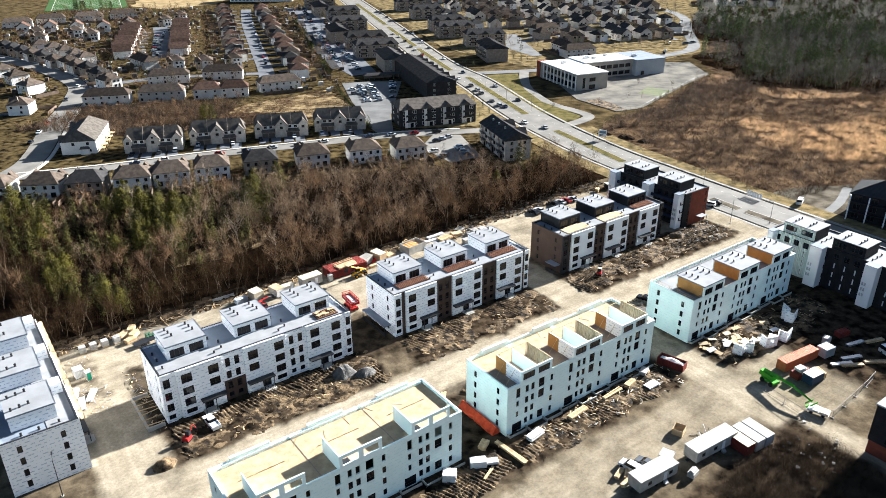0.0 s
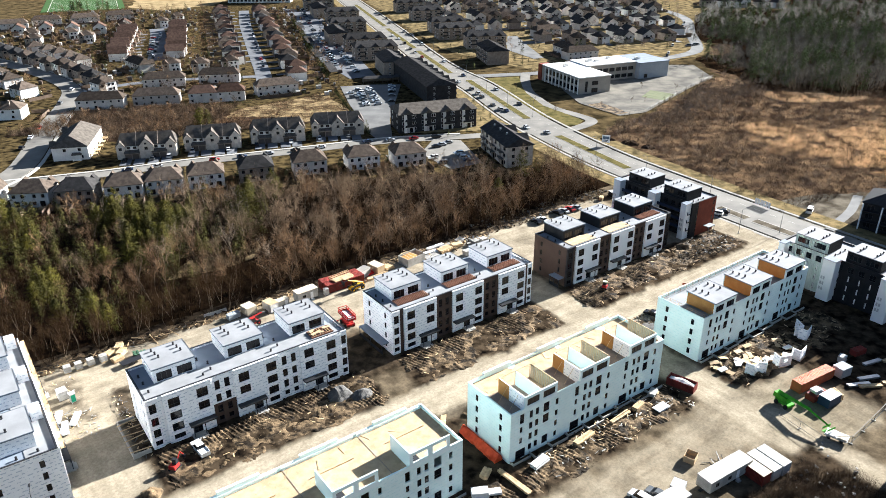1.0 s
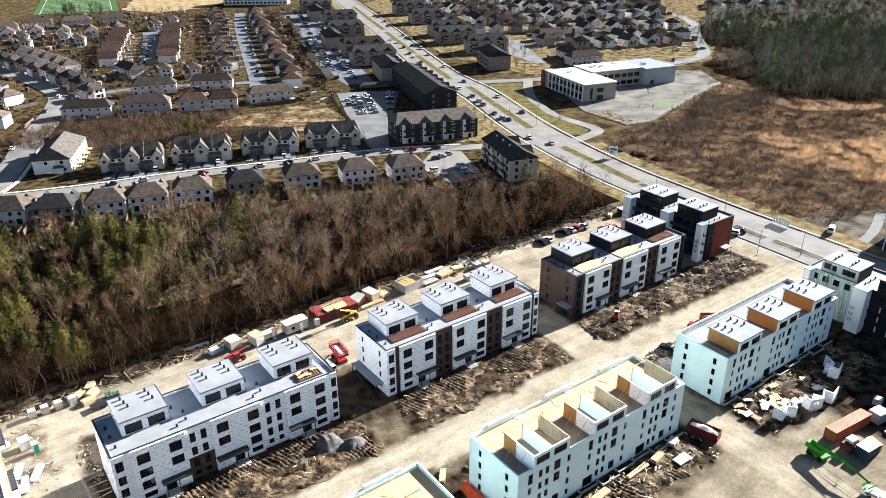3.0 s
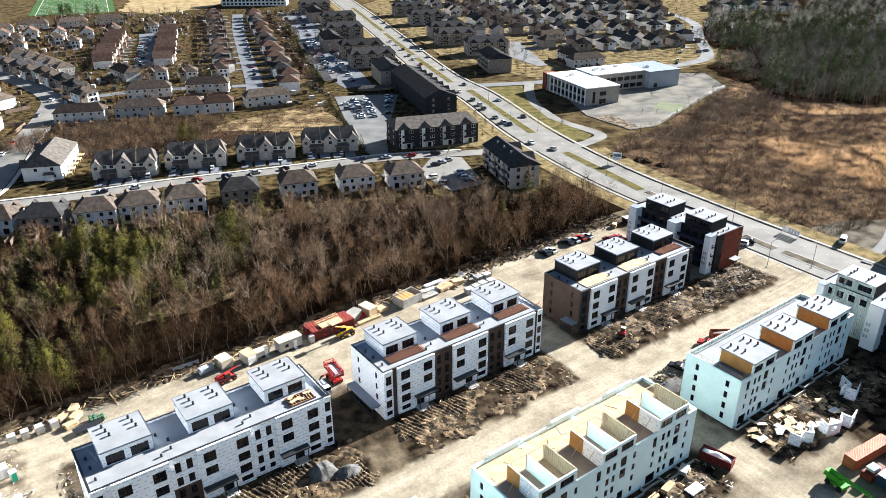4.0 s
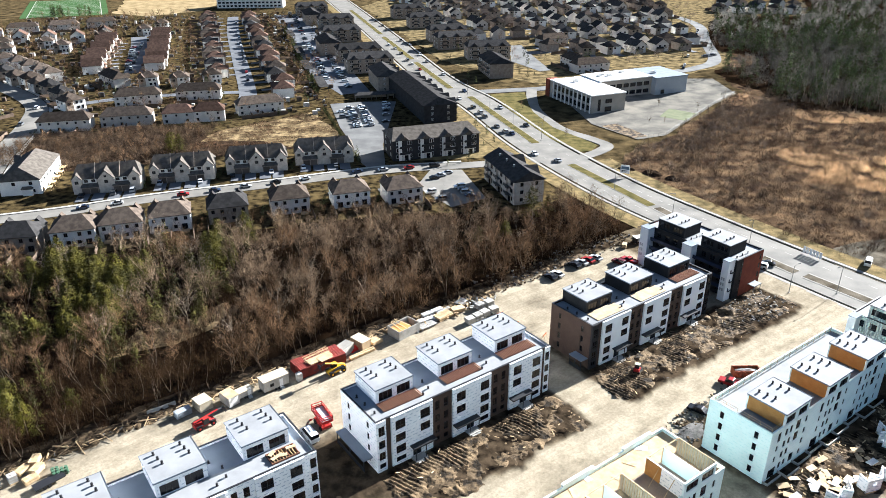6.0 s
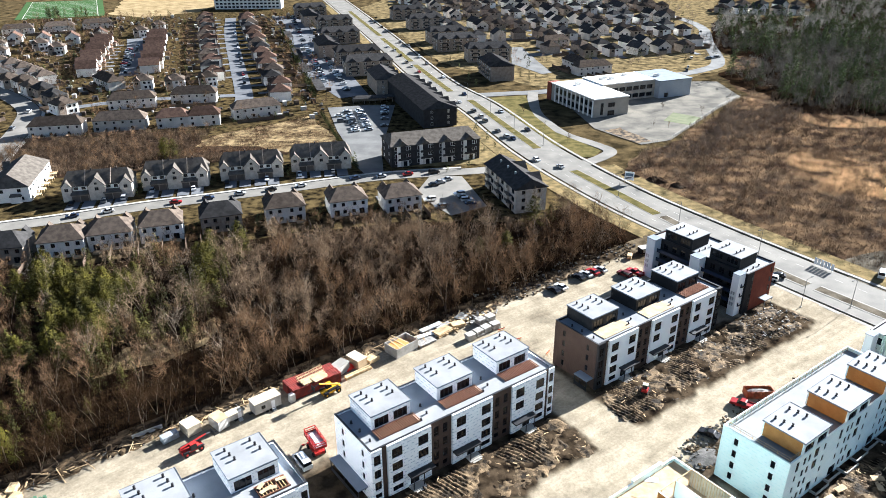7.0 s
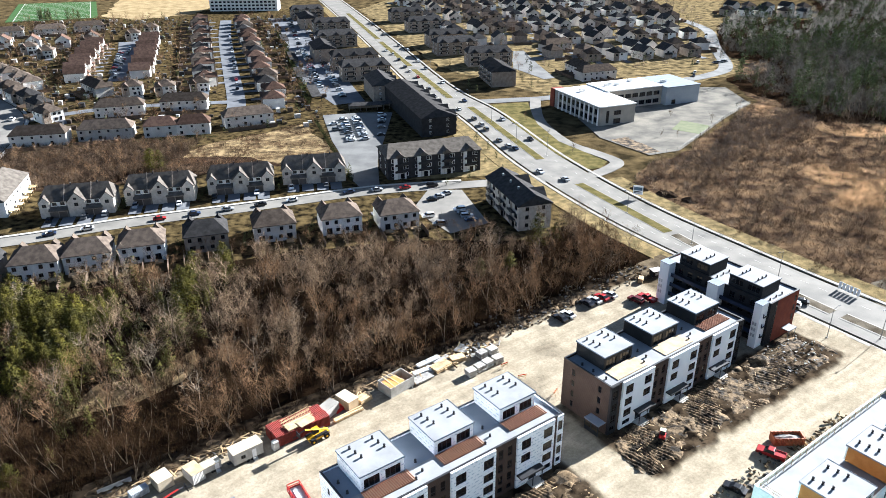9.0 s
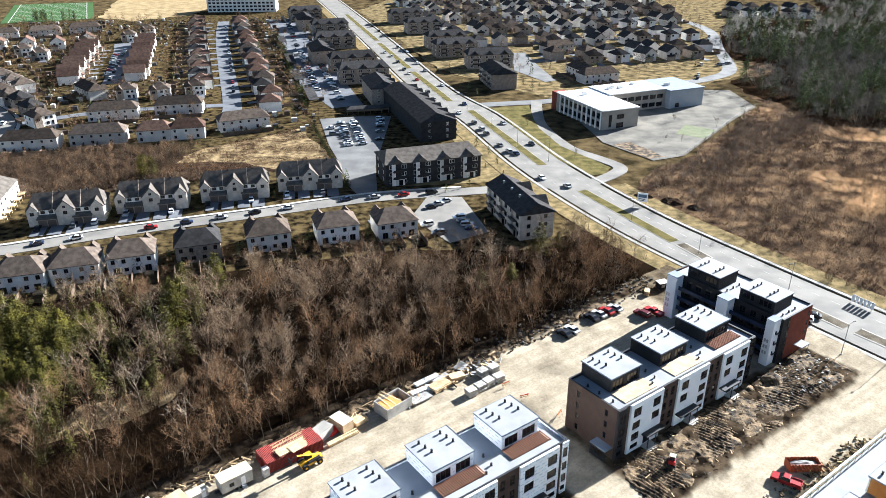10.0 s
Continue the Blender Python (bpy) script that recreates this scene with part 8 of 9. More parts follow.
# ---- litter of the site ----
def debris(name, area, n, sizes, materials, seed, label, z=0.25):
    """Scraps strewn over an area of the site, joined into one mesh for each material."""
    r = random.Random(seed)
    forms = [Form() for _ in materials]
    for i in range(n):
        u, v = r.uniform(area[0], area[1]), r.uniform(area[2], area[3])
        w, d, h = (r.uniform(*s) for s in sizes)
        forms[i % len(materials)].mbox(site(u, v, z + r.uniform(-0.05, 0.15)) @ pose(0, 0, 0, r.uniform(-14, 14), r.uniform(-14, 14), r.uniform(0, 180)), w, d, h)
    for f, material in zip(forms, materials):
        tagged(part(name, f, material), label, "debris", "", "stuff")


SCRAP = ((0.15, 1.3), (0.06, 0.26), (0.03, 0.1))
debris("mud_scraps", (2, 46, -10, -1), 190, SCRAP, (TIMBER, DULLWHITE, CLOD), 1, "timber and wrap scraps on churned mud", 0.35)
debris("mud_scraps", (60, 104, -13, -2), 170, SCRAP, (TIMBER, TIMBER, CLOD), 2, "timber and board scraps on churned mud", 0.35)
debris("bank_scraps", (-55, -8, 32, 44), 90, SCRAP, (TIMBER, CLOD, CLOD), 3, "scraps on the mud bank", 0.5)
debris("bank_scraps", (3, 46, 32, 44), 80, SCRAP, (TIMBER, CLOD, CLOD), 4, "scraps on the mud bank", 0.5)
debris("bank_scraps", (62, 112, 32, 44), 170, SCRAP, (TIMBER, CLOD, CLOD, CLOD, STONEPILE), 5, "scraps on the mud bank", 0.5)
debris("edge_scraps", (-74, 30, 87, 90.5), 150, SCRAP, (TIMBER, CLOD, STONEPILE), 6, "driftwood and scraps along the wood's edge", 0.3)
debris("yard_scraps", (34, 66, 84, 90), 150, ((0.4, 2.6), (0.15, 0.7), (0.05, 0.4)), (DULLWHITE, TIMBER, CLOD), 7, "white scraps and boards by the wood's edge", 0.25)
debris("edge_stones", (66, 128, 87, 97), 320, ((0.2, 0.9), (0.2, 0.7), (0.1, 0.5)), (STONEPILE, CLOD, CLOD), 8, "grey stones along the yard's edge", 0.05)
debris("west_scraps", (-72, -62, 58, 84), 110, SCRAP, (TIMBER, DULLWHITE), 9, "scraps beside the wrapped block", 0.1)
debris("gap_scraps", (-58, -55.5, 44, 72), 60, SCRAP, (TIMBER, STONEPILE), 10, "scraps along the block's end", 0.15)
debris("brush_scraps", (36, 54, -46, -34), 30, ((0.2, 0.9), (0.2, 0.6), (0.05, 0.3)), (DULLWHITE, STONEPILE), 11, "pale litter beside the brush", 0.15)
debris("end_scraps", (112, 129, 33, 45), 120, ((0.15, 0.7), (0.1, 0.5), (0.05, 0.25)), (CLOD, STONEPILE, DULLWHITE), 12, "rubble before the brick block", 0.2)
debris("edge_logs", (-74, 60, 87.6, 90.5), 190, ((1.2, 4.5), (0.1, 0.3), (0.1, 0.25)), (CLOD, TIMBER, CLOD), 13, "broken branches and logs along the wood's edge", 0.25)
debris("rubble", (58, 84, 14.5, 22.5), 200, ((0.2, 0.8), (0.15, 0.6), (0.1, 0.35)), (STONEPILE, CLOD), 14, "grey rubble behind the mint block", 0.1)
debris("rubble", (84, 108, 15.5, 21), 140, ((0.3, 1.6), (0.1, 0.4), (0.08, 0.3)), (CLOD, STRAWGROUND), 15, "trampled straw and clods behind the mint block", 0.1)
debris("rubble", (2, 46, 14.5, 18), 160, ((0.3, 1.6), (0.1, 0.4), (0.08, 0.3)), (CLOD, TIMBER, CLOD), 16, "clods and scraps behind the mint block", 0.1)
# ---- plants ----
BARK = mat("grey_brown_bark", (0.13, 0.1, 0.072), (0.045, 0.033, 0.023), 0.8, 0.9, 0.3, rnd=0.3)
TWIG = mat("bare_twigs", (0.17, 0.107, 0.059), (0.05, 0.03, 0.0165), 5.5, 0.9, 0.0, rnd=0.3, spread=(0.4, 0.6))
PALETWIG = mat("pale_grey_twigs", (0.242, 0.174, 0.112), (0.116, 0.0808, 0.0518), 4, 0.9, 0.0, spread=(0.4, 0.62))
# bare twigs darkened to stand in for shade in the wood
SHADETWIG = mat("shaded_brown_twigs", (0.05, 0.03, 0.0165), (0.018, 0.0105, 0.0058), 4, 0.9, 0.0, spread=(0.4, 0.6))
GREYTWIG = mat("grey_twigs", (0.279, 0.218, 0.159), (0.0668, 0.0517, 0.0372), 9, 0.9, 0.0, spread=(0.4, 0.6))
# undergrowth brown taken down to near black for the wood's shade
UNDER = mat("shaded_undergrowth", (0.022, 0.0135, 0.008), (0.006, 0.004, 0.0025), 5, 0.9, 0.0)
SHRUBM = mat("russet_brush", (0.197, 0.138, 0.0901), (0.0484, 0.0347, 0.0246), 6, 0.9, 0.0, rnd=0.25)
NEEDLE = mat("olive_needles", (0.078, 0.0671, 0.00858), (0.0265, 0.0242, 0.00429), 3, 0.85, 0.0, rnd=0.25)
NEEDLE_DARK = mat("dark_green_needles", (0.085, 0.09, 0.036), (0.026, 0.031, 0.015), 6, 0.85, 0.0, rnd=0.25, spread=(0.4, 0.6), spec=0.0)
REED = mat("golden_reeds", (0.95, 0.756, 0.521), (0.624, 0.466, 0.298), 4, 0.9, 0.0)
STRAW = mat("straw_grass", (0.186, 0.113, 0.0665), (0.0465, 0.0301, 0.0202), 4, 0.9, 0.0)


class Twigs:
    """Arrays of corners and triangles."""

    def __init__(self):
        self.v, self.f = [], []

    def stick(self, a, b, r0, r1, n=3):
        a, b = np.array(a, float), np.array(b, float)
        d = b - a
        d /= np.linalg.norm(d) + 1e-9
        s = np.cross(d, (0.3, 0.5, 0.81) if abs(d[2]) > 0.7 else (0, 0, 1.0))
        s /= np.linalg.norm(s) + 1e-9
        t = np.cross(d, s)
        k = len(self.v)
        for p, r in ((a, r0), (b, r1)):
            for i in range(n):
                g = 2 * math.pi * i / n
                self.v.append(p + r * (math.cos(g) * s + math.sin(g) * t))
        for i in range(n):
            j = (i + 1) % n
            self.f += [(k + i, k + j, k + n + j), (k + i, k + n + j, k + n + i)]

    def blade(self, a, b, w):
        a, b = np.array(a, float), np.array(b, float)
        s = np.cross(b - a, np.random.normal(size=3))
        s *= w / 2 / (np.linalg.norm(s) + 1e-9)
        k = len(self.v)
        self.v += [a - s, a + s, b]
        self.f.append((k, k + 1, k + 2))

    def leaf(self, c, n, w, h):
        """A small two-sided scale of foliage at c with the normal n."""
        n = np.array(n, float) / (np.linalg.norm(n) + 1e-9)
        s = np.cross(n, np.random.normal(size=3))
        s /= np.linalg.norm(s) + 1e-9
        t = np.cross(n, s)
        k = len(self.v)
        self.v += [c - s * w, c + t * h, c + s * w, c - t * h * 0.7]
        self.f += [(k, k + 1, k + 2), (k, k + 2, k + 3)]

    def arrays(self):
        return np.array(self.v, np.float32), np.array(self.f, np.int32)

    def mesh(self, name, material):
        return tri_mesh(name, *self.arrays(), material)


def tri_mesh(name, v, f, material):
    me = bpy.data.meshes.new(name)
    me.vertices.add(len(v))
    me.vertices.foreach_set("co", np.asarray(v, np.float32).ravel())
    me.loops.add(len(f) * 3)
    me.loops.foreach_set("vertex_index", np.asarray(f, np.int32).ravel())
    me.polygons.add(len(f))
    me.polygons.foreach_set("loop_start", np.arange(0, len(f) * 3, 3, dtype=np.int32))
    me.update(calc_edges=True)
    me.materials.append(material)
    return me


def bare_tree(seed, high=8.5, spread=2.8, limbs=7, branches=4, twigs=8, stems=1, width=0.044):
    """A leafless tree: trunk and crown (limbs, branches and twigs) as two sets of triangles."""
    rng = np.random.RandomState(seed)
    np.random.seed(seed)
    trunk, crown = Twigs(), Twigs()
    for s in range(stems):
        lean = rng.normal(0, 0.08 if stems == 1 else 0.22, 2)
        pts = [np.array((0.0, 0, -0.4))]
        for k in range(1, 5):
            z = high * k / 4
            pts.append(np.array((lean[0] * z + rng.normal(0, 0.2), lean[1] * z + rng.normal(0, 0.2), z)))
        r = high * 0.0115
        for k in range(4):
            trunk.stick(pts[k], pts[k + 1], r * (1 - k / 4.2), r * (1 - (k + 1) / 4.2), 4)
        for i in range(limbs):
            z = high * rng.uniform(0.2, 0.92)
            k = min(3, int(z / high * 4))
            t = z / high * 4 - k
            a = pts[k] * (1 - t) + pts[k + 1] * t
            g = rng.uniform(0, 2 * math.pi)
            ln = spread * (1.2 - 0.55 * z / high) * rng.uniform(0.65, 1.25)
            b = a + np.array((math.cos(g) * ln * 0.8, math.sin(g) * ln * 0.8, ln * rng.uniform(0.55, 1.3)))
            crown.stick(a, b, 0.04, 0.014, 3)
            for j in range(branches):
                c = a + (b - a) * rng.uniform(0.25, 1)
                d = c + rng.normal(0, 0.5, 3) * ln * 0.55 + np.array((0, 0, 0.3 * ln))
                crown.blade(c, d, 0.045)
                for w in range(twigs):
                    e = c + (d - c) * rng.uniform(0.1, 1.0)
                    crown.blade(e, e + rng.normal(0, 0.52, 3) + np.array((0, 0, 0.5)), width)
        for w in range(2 * twigs):
            e = pts[3] + (pts[4] - pts[3]) * rng.uniform(0, 1)
            crown.blade(e, e + rng.normal(0, 0.6, 3) + np.array((0, 0, 0.5)), width)
    return trunk, crown


def dome_tree(seed, high, wide, n, width):
    """A leafless tree with a rounded soft crown of many fine twigs: trunk and crown."""
    rng = np.random.RandomState(seed)
    np.random.seed(seed)
    trunk, crown = Twigs(), Twigs()
    trunk.stick((0, 0, -0.4), (rng.normal(0, 0.2), rng.normal(0, 0.2), high * 0.75), high * 0.013, 0.03, 4)
    mid, tall = high * 0.56, high * 0.44
    for i in range(6):
        g = 2 * math.pi * i / 6 + rng.uniform(-0.4, 0.4)
        a = np.array((0, 0, high * rng.uniform(0.18, 0.5)))
        crown.stick(a, a + np.array((math.cos(g) * wide * 0.55, math.sin(g) * wide * 0.55, high * rng.uniform(0.2, 0.4))), 0.05, 0.015, 3)
    lumps = [np.array((*rng.normal(0, wide * 0.42, 2), mid + rng.uniform(-0.55, 0.62) * tall)) for i in range(9)]
    for i in range(n):
        d = rng.normal(size=3)
        d /= np.linalg.norm(d)
        c = lumps[i % 9] + d * wide * 0.42 * rng.uniform(0.35, 1.0)
        out = c - np.array((0, 0, mid - 0.3 * tall))
        out /= np.linalg.norm(out) + 1e-9
        crown.blade(c, c + (out + np.array((0, 0, 0.5)) + rng.normal(0, 0.45, 3)) * high * rng.uniform(0.06, 0.13), width)
    return trunk, crown


def conifer(seed, high=9.0, wide=2.2, whorls=24, arms=6, sprays=4, size=1.0):
    """An evergreen: trunk and an uneven cone of many small sprays with gaps."""
    rng = np.random.RandomState(seed)
    np.random.seed(seed)
    trunk, crown = Twigs(), Twigs()
    trunk.stick((0, 0, -0.4), (0, 0, high * 0.95), 0.14, 0.03, 4)
    for i in range(whorls):
        t = i / whorls
        z = high * (0.08 + 0.9 * t)
        for j in range(arms if t < 0.7 else max(3, arms - 2)):
            g = rng.uniform(0, 2 * math.pi)
            ln = wide * (1 - t) ** 0.55 * rng.uniform(0.55, 1.12) + 0.15
            tip = np.array((math.cos(g) * ln, math.sin(g) * ln, z + ln * rng.uniform(-0.2, 0.4)))
            a = np.array((0, 0, z))
            crown.blade(tip, a, 0.08)
            for k in range(sprays):
                q = rng.uniform(0.3, 1.0)
                c = a + (tip - a) * q + rng.normal(0, 0.18, 3)
                crown.leaf(c, (math.cos(g) * 0.55 + rng.normal(0, 0.3), math.sin(g) * 0.55 + rng.normal(0, 0.3), 0.9), size * (0.16 + 0.12 * rng.rand()), size * (0.3 + 0.22 * rng.rand()))
    return trunk, crown


def brush(seed, high=2.4, wide=1.6, n=26, width=0.07):
    rng = np.random.RandomState(seed)
    np.random.seed(seed)
    crown = Twigs()
    for i in range(n):
        g, r = rng.uniform(0, 2 * math.pi), wide * math.sqrt(rng.rand())
        a = np.array((math.cos(g) * r * 0.45, math.sin(g) * r * 0.45, -0.2))
        b = np.array((math.cos(g) * r + rng.normal(0, 0.2), math.sin(g) * r + rng.normal(0, 0.2), high * rng.uniform(0.5, 1.05)))
        crown.blade(a, b, width * 1.3)
        for k in range(3):
            c = a + (b - a) * rng.uniform(0.4, 1)
            crown.blade(c, c + rng.normal(0, 0.35, 3) + np.array((0, 0, 0.3)), width)
    return crown


def scatter(name, variants, places, material, label, category):
    """Many plants joined into one mesh: places are x, y, z, scale and turn."""
    vs, fs, base = [], [], 0
    for i, (x, y, z, s, g) in enumerate(places):
        v, f = variants[i % len(variants)]
        c, sn = math.cos(g) * s, math.sin(g) * s
        w = np.stack([v[:, 0] * c - v[:, 1] * sn + x, v[:, 0] * sn + v[:, 1] * c + y, v[:, 2] * s + z], 1)
        vs.append(w)
        fs.append(f + base)
        base += len(v)
    me = tri_mesh(name, np.concatenate(vs), np.concatenate(fs), material)
    return tagged(part(name, me, None), label, category, "", "stuff")


def inside(p, poly):
    x, y = p
    hit = False
    for (ax, ay), (bx, by) in zip(poly, poly[1:] + poly[:1]):
        if (ay > y) != (by > y) and x < (bx - ax) * (y - ay) / (by - ay) + ax:
            hit = not hit
    return hit


def fill(poly, step, rng, jitter=0.45, keep=1.0):
    """Places spread unevenly over an outline."""
    xs, ys = [p[0] for p in poly], [p[1] for p in poly]
    out = []
    y = min(ys)
    while y < max(ys):
        x = min(xs)
        while x < max(xs):
            p = (x + rng.uniform(-jitter, jitter) * step, y + rng.uniform(-jitter, jitter) * step)
            if rng.rand() < keep and inside(p, poly):
                out.append(p)
            x += step
        y += step
    return out


RNG = np.random.RandomState(7)
BARE = [bare_tree(s, 7.0 + 0.9 * (s % 4), 3.1 + 0.35 * (s % 3), 8 + s % 3, 4, 8, 1 + (s % 2)) for s in range(8)]
BARE_TR, BARE_CR = [b[0].arrays() for b in BARE], [b[1].arrays() for b in BARE]
THIN = [bare_tree(s + 20, 9.0 + s % 3, 2.6, 6, 3, 4, 1, 0.12) for s in range(5)]
PUFF = [dome_tree(s + 40, 8.0 + s % 3, 3.3 + 0.2 * (s % 3), 165, 0.13) for s in range(6)]
PUFF_TR, PUFF_CR = [b[0].arrays() for b in PUFF], [b[1].arrays() for b in PUFF]
DOME_CR = [dome_tree(s + 140, 7.6 + s % 3, 2.7 + 0.25 * (s % 3), 330, 0.055)[1].arrays() for s in range(6)]
THIN_TR, THIN_CR = [b[0].arrays() for b in THIN], [b[1].arrays() for b in THIN]
FIR = [conifer(s, 7.4 + 0.9 * s, 3.1 + 0.22 * s, 24, 7, 12, 0.5) for s in range(4)]
FARFIR = [conifer(s + 30, 8.5 + s, 2.5 + 0.25 * s, 11, 4, 3, 1.35) for s in range(4)]
EDGEFIR = [conifer(s + 70, 10.5 + 1.3 * s, 2.3 + 0.2 * s, 16, 5, 3, 0.9)[1].arrays() for s in range(4)]
FARFIR_TR, FARFIR_CR = [b[0].arrays() for b in FARFIR], [b[1].arrays() for b in FARFIR]
BRUSH_A = [brush(s).arrays() for s in range(5)]
BARE_MESH = [(b[0].mesh("trunk", BARK), b[1].mesh("crown", TWIG)) for b in BARE]
# the same trees with shade put into the crown's colour
SHADE_MESH = [(b[0].mesh("trunk", BARK), b[1].mesh("crown", SHADETWIG)) for b in BARE]
FIR_MESH = [(b[0].mesh("trunk", BARK), b[1].mesh("crown", NEEDLE)) for b in FIR]
FIRD_MESH = [(b[0].mesh("trunk", BARK), b[1].mesh("crown", NEEDLE_DARK)) for b in FARFIR]


def tree(meshes, i, x, y, s, name, label, group, z=-0.2):
    t = thing(name, pose(x, y, z, 0, 0, RNG.uniform(0, 360)) @ Matrix.Diagonal((s, s, s * RNG.uniform(0.9, 1.1), 1)), label, "tree", group)
    part("trunk", meshes[i % len(meshes)][0], None, t)
    part("crown", meshes[i % len(meshes)][1], None, t)
    return t


def seen(p):
    """Whether a place lies where the walk's wide view can reach, with some margin."""
    return abs(p[0]) < 0.66 * (p[1] + 12) + 12


def spread_out(poly, step, lo, hi, rng, z=-0.25, keep=1.0, rule=None):
    return [(p[0], p[1], z, rng.uniform(lo, hi), rng.uniform(0, 6.28)) for p in fill(poly, step, rng, keep=keep) if seen(p) and (rule is None or rule(p))]


def patchy(size, seed, limit):
    return lambda p: noise.noise(Vector((p[0] / size, p[1] / size, seed))) > limit


# the wood between the site and the houses
WOOD = [uv(-185, 90), uv(-60, 91), uv(40, 91), uv(95, 91), uv(130, 94), (44, 298), (34, 289), (10, 278), (-20, 277), (-60, 266), (-110, 245), (-160, 234), (-215, 228)]
rng = np.random.RandomState(3)
# evergreens stand in groves
GROVES = ((-114, 232), (-105, 225), (-95, 219), (-101, 214), (-90, 207), (-92, 225), (-92, 237), (-77, 255), (-72, 243), (-118, 243), (-148, 224), (-135, 210), (-114, 227), (-98, 225), (-95, 235), (-158, 237), (-112, 182), (-93, 172), (-95, 198))
CEDARS = [(-170, 232), (-150, 200), (-120, 172), (-92, 160), (-70, 190), (-62, 222), (-62, 262), (-100, 246), (-140, 236)]
FIRS = []
for i in range(95):
    c = GROVES[i % len(GROVES)]
    p = (c[0] + rng.normal(0, 3.6), c[1] + rng.normal(0, 3.2))
    if inside(p, WOOD) and all((p[0] - q[0]) ** 2 + (p[1] - q[1]) ** 2 > 6 for q in FIRS):
        FIRS.append((*p, rng.uniform(0.85, 1.4)))
FIRS += [(-68, 262, 1.25), (-66, 258, 1.0), (27, 282, 1.15), (17, 266, 0.9), (33, 286, 0.8), (8, 262, 0.7)]
for i, (x, y, size) in enumerate(FIRS):
    tree(FIR_MESH, i, x, y, size, "cedar_tree", "olive green evergreen tree among bare trees", "evergreens of the wood")
edge, deep = [], []
for p in fill(WOOD, 3.8, rng):
    if any((p[0] - q[0]) ** 2 + (p[1] - q[1]) ** 2 < 11 for q in FIRS) or inside(p, CEDARS) and rng.rand() < 0.42:
        continue
    q = SITE.inverted() @ Vector((p[0], p[1], 0))
    glade = ((q.x + 14) / 17) ** 2 + ((q.y - 121 - 0.15 * (q.x + 14)) / 5.5) ** 2 < 1
    if seen(p) and not glade:
        (edge if q.y < 96 and -90 < q.x < 130 else deep).append(p)
# west of a wandering line the edge trees take the shade-coloured crowns
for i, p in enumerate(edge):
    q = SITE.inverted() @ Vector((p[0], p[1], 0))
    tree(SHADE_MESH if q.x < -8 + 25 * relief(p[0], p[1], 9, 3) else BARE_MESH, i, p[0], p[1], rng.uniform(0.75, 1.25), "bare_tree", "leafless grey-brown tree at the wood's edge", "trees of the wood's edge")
places = [(p[0], p[1], -0.2, rng.uniform(0.5, 1.25) * (1.0 + 0.4 * noise.noise(Vector((p[0] / 14, p[1] / 14, 5)))), rng.uniform(0, 6.28)) for p in deep if noise.noise(Vector((p[0] / 8, p[1] / 8, 8))) > -0.16]
scatter("bare_woods_trunks", BARE_TR, places, BARK, "trunks of leafless trees in dense woods", "woods")
# shade painted by place: twig colour darkens westward and towards the site
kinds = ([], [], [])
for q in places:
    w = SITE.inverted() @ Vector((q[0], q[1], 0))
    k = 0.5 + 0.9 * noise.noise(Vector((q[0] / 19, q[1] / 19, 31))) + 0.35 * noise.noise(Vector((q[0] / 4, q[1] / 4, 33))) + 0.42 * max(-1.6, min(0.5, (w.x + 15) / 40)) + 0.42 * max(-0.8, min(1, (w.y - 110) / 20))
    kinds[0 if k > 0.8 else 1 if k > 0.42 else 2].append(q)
for group, material, words in zip(kinds, (PALETWIG, TWIG, SHADETWIG), ("pale grey", "grey-brown", "shaded brown")):
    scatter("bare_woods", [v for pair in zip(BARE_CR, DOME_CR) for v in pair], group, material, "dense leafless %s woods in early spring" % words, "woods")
THICK = [brush(s + 90, 3.0, 1.5, 30, 0.05).arrays() for s in range(5)]
# both layers of brush carry the wood's shade in their colour
scatter("tall_undergrowth", THICK, spread_out(WOOD, 4.6, 0.9, 1.7, rng, rule=patchy(12, 41, -0.2)), SHADETWIG, "tall leafless brush between the trees, its brown darkened for shade", "undergrowth")
scatter("undergrowth", BRUSH_A, spread_out(WOOD, 4.4, 0.7, 1.3, rng), UNDER, "leafless undergrowth below the trees, its brown darkened for shade", "undergrowth")
# a small clearing of russet brush and straw inside the wood
GLADE = [uv(-30, 118.5), uv(-14, 116), uv(2, 121), uv(3, 127), uv(-14, 126.5), uv(-29, 124)]
sheet("glade_ground", GLADE, -0.17, STRAWGROUND, "russet straw clearing inside the wood", "ground", 2.0)
scatter("glade_brush", BRUSH_A, spread_out(GLADE, 1.8, 0.35, 0.75, rng), SHRUBM, "low russet brush in a clearing of the wood", "brush")
# low dark cedars under the western part of the wood
low_cedars = spread_out(CEDARS, 5.0, 0.45, 0.95, rng, rule=patchy(16, 21, -0.2))
scatter("cedar_thicket", EDGEFIR, low_cedars, mat("shaded_cedar_needles", (0.072, 0.064, 0.014), (0.019, 0.0175, 0.005), 6, 0.85, 0.0), "dark green low cedars under bare trees", "trees")
# tall trees with pale open limbs that stand out of the wood
LIMB = [bare_tree(s + 60, 9.5 + s % 3, 4.2, 10, 5, 3, 1, 0.05) for s in range(4)]
PALEBARK = mat("pale_grey_bark", (0.25, 0.2, 0.148), (0.12, 0.094, 0.068), 1.2, 0.9, 0.2, rnd=0.2)
LIMB_MESH = [(b[0].mesh("trunk", PALEBARK), b[1].mesh("crown", PALEBARK)) for b in LIMB]
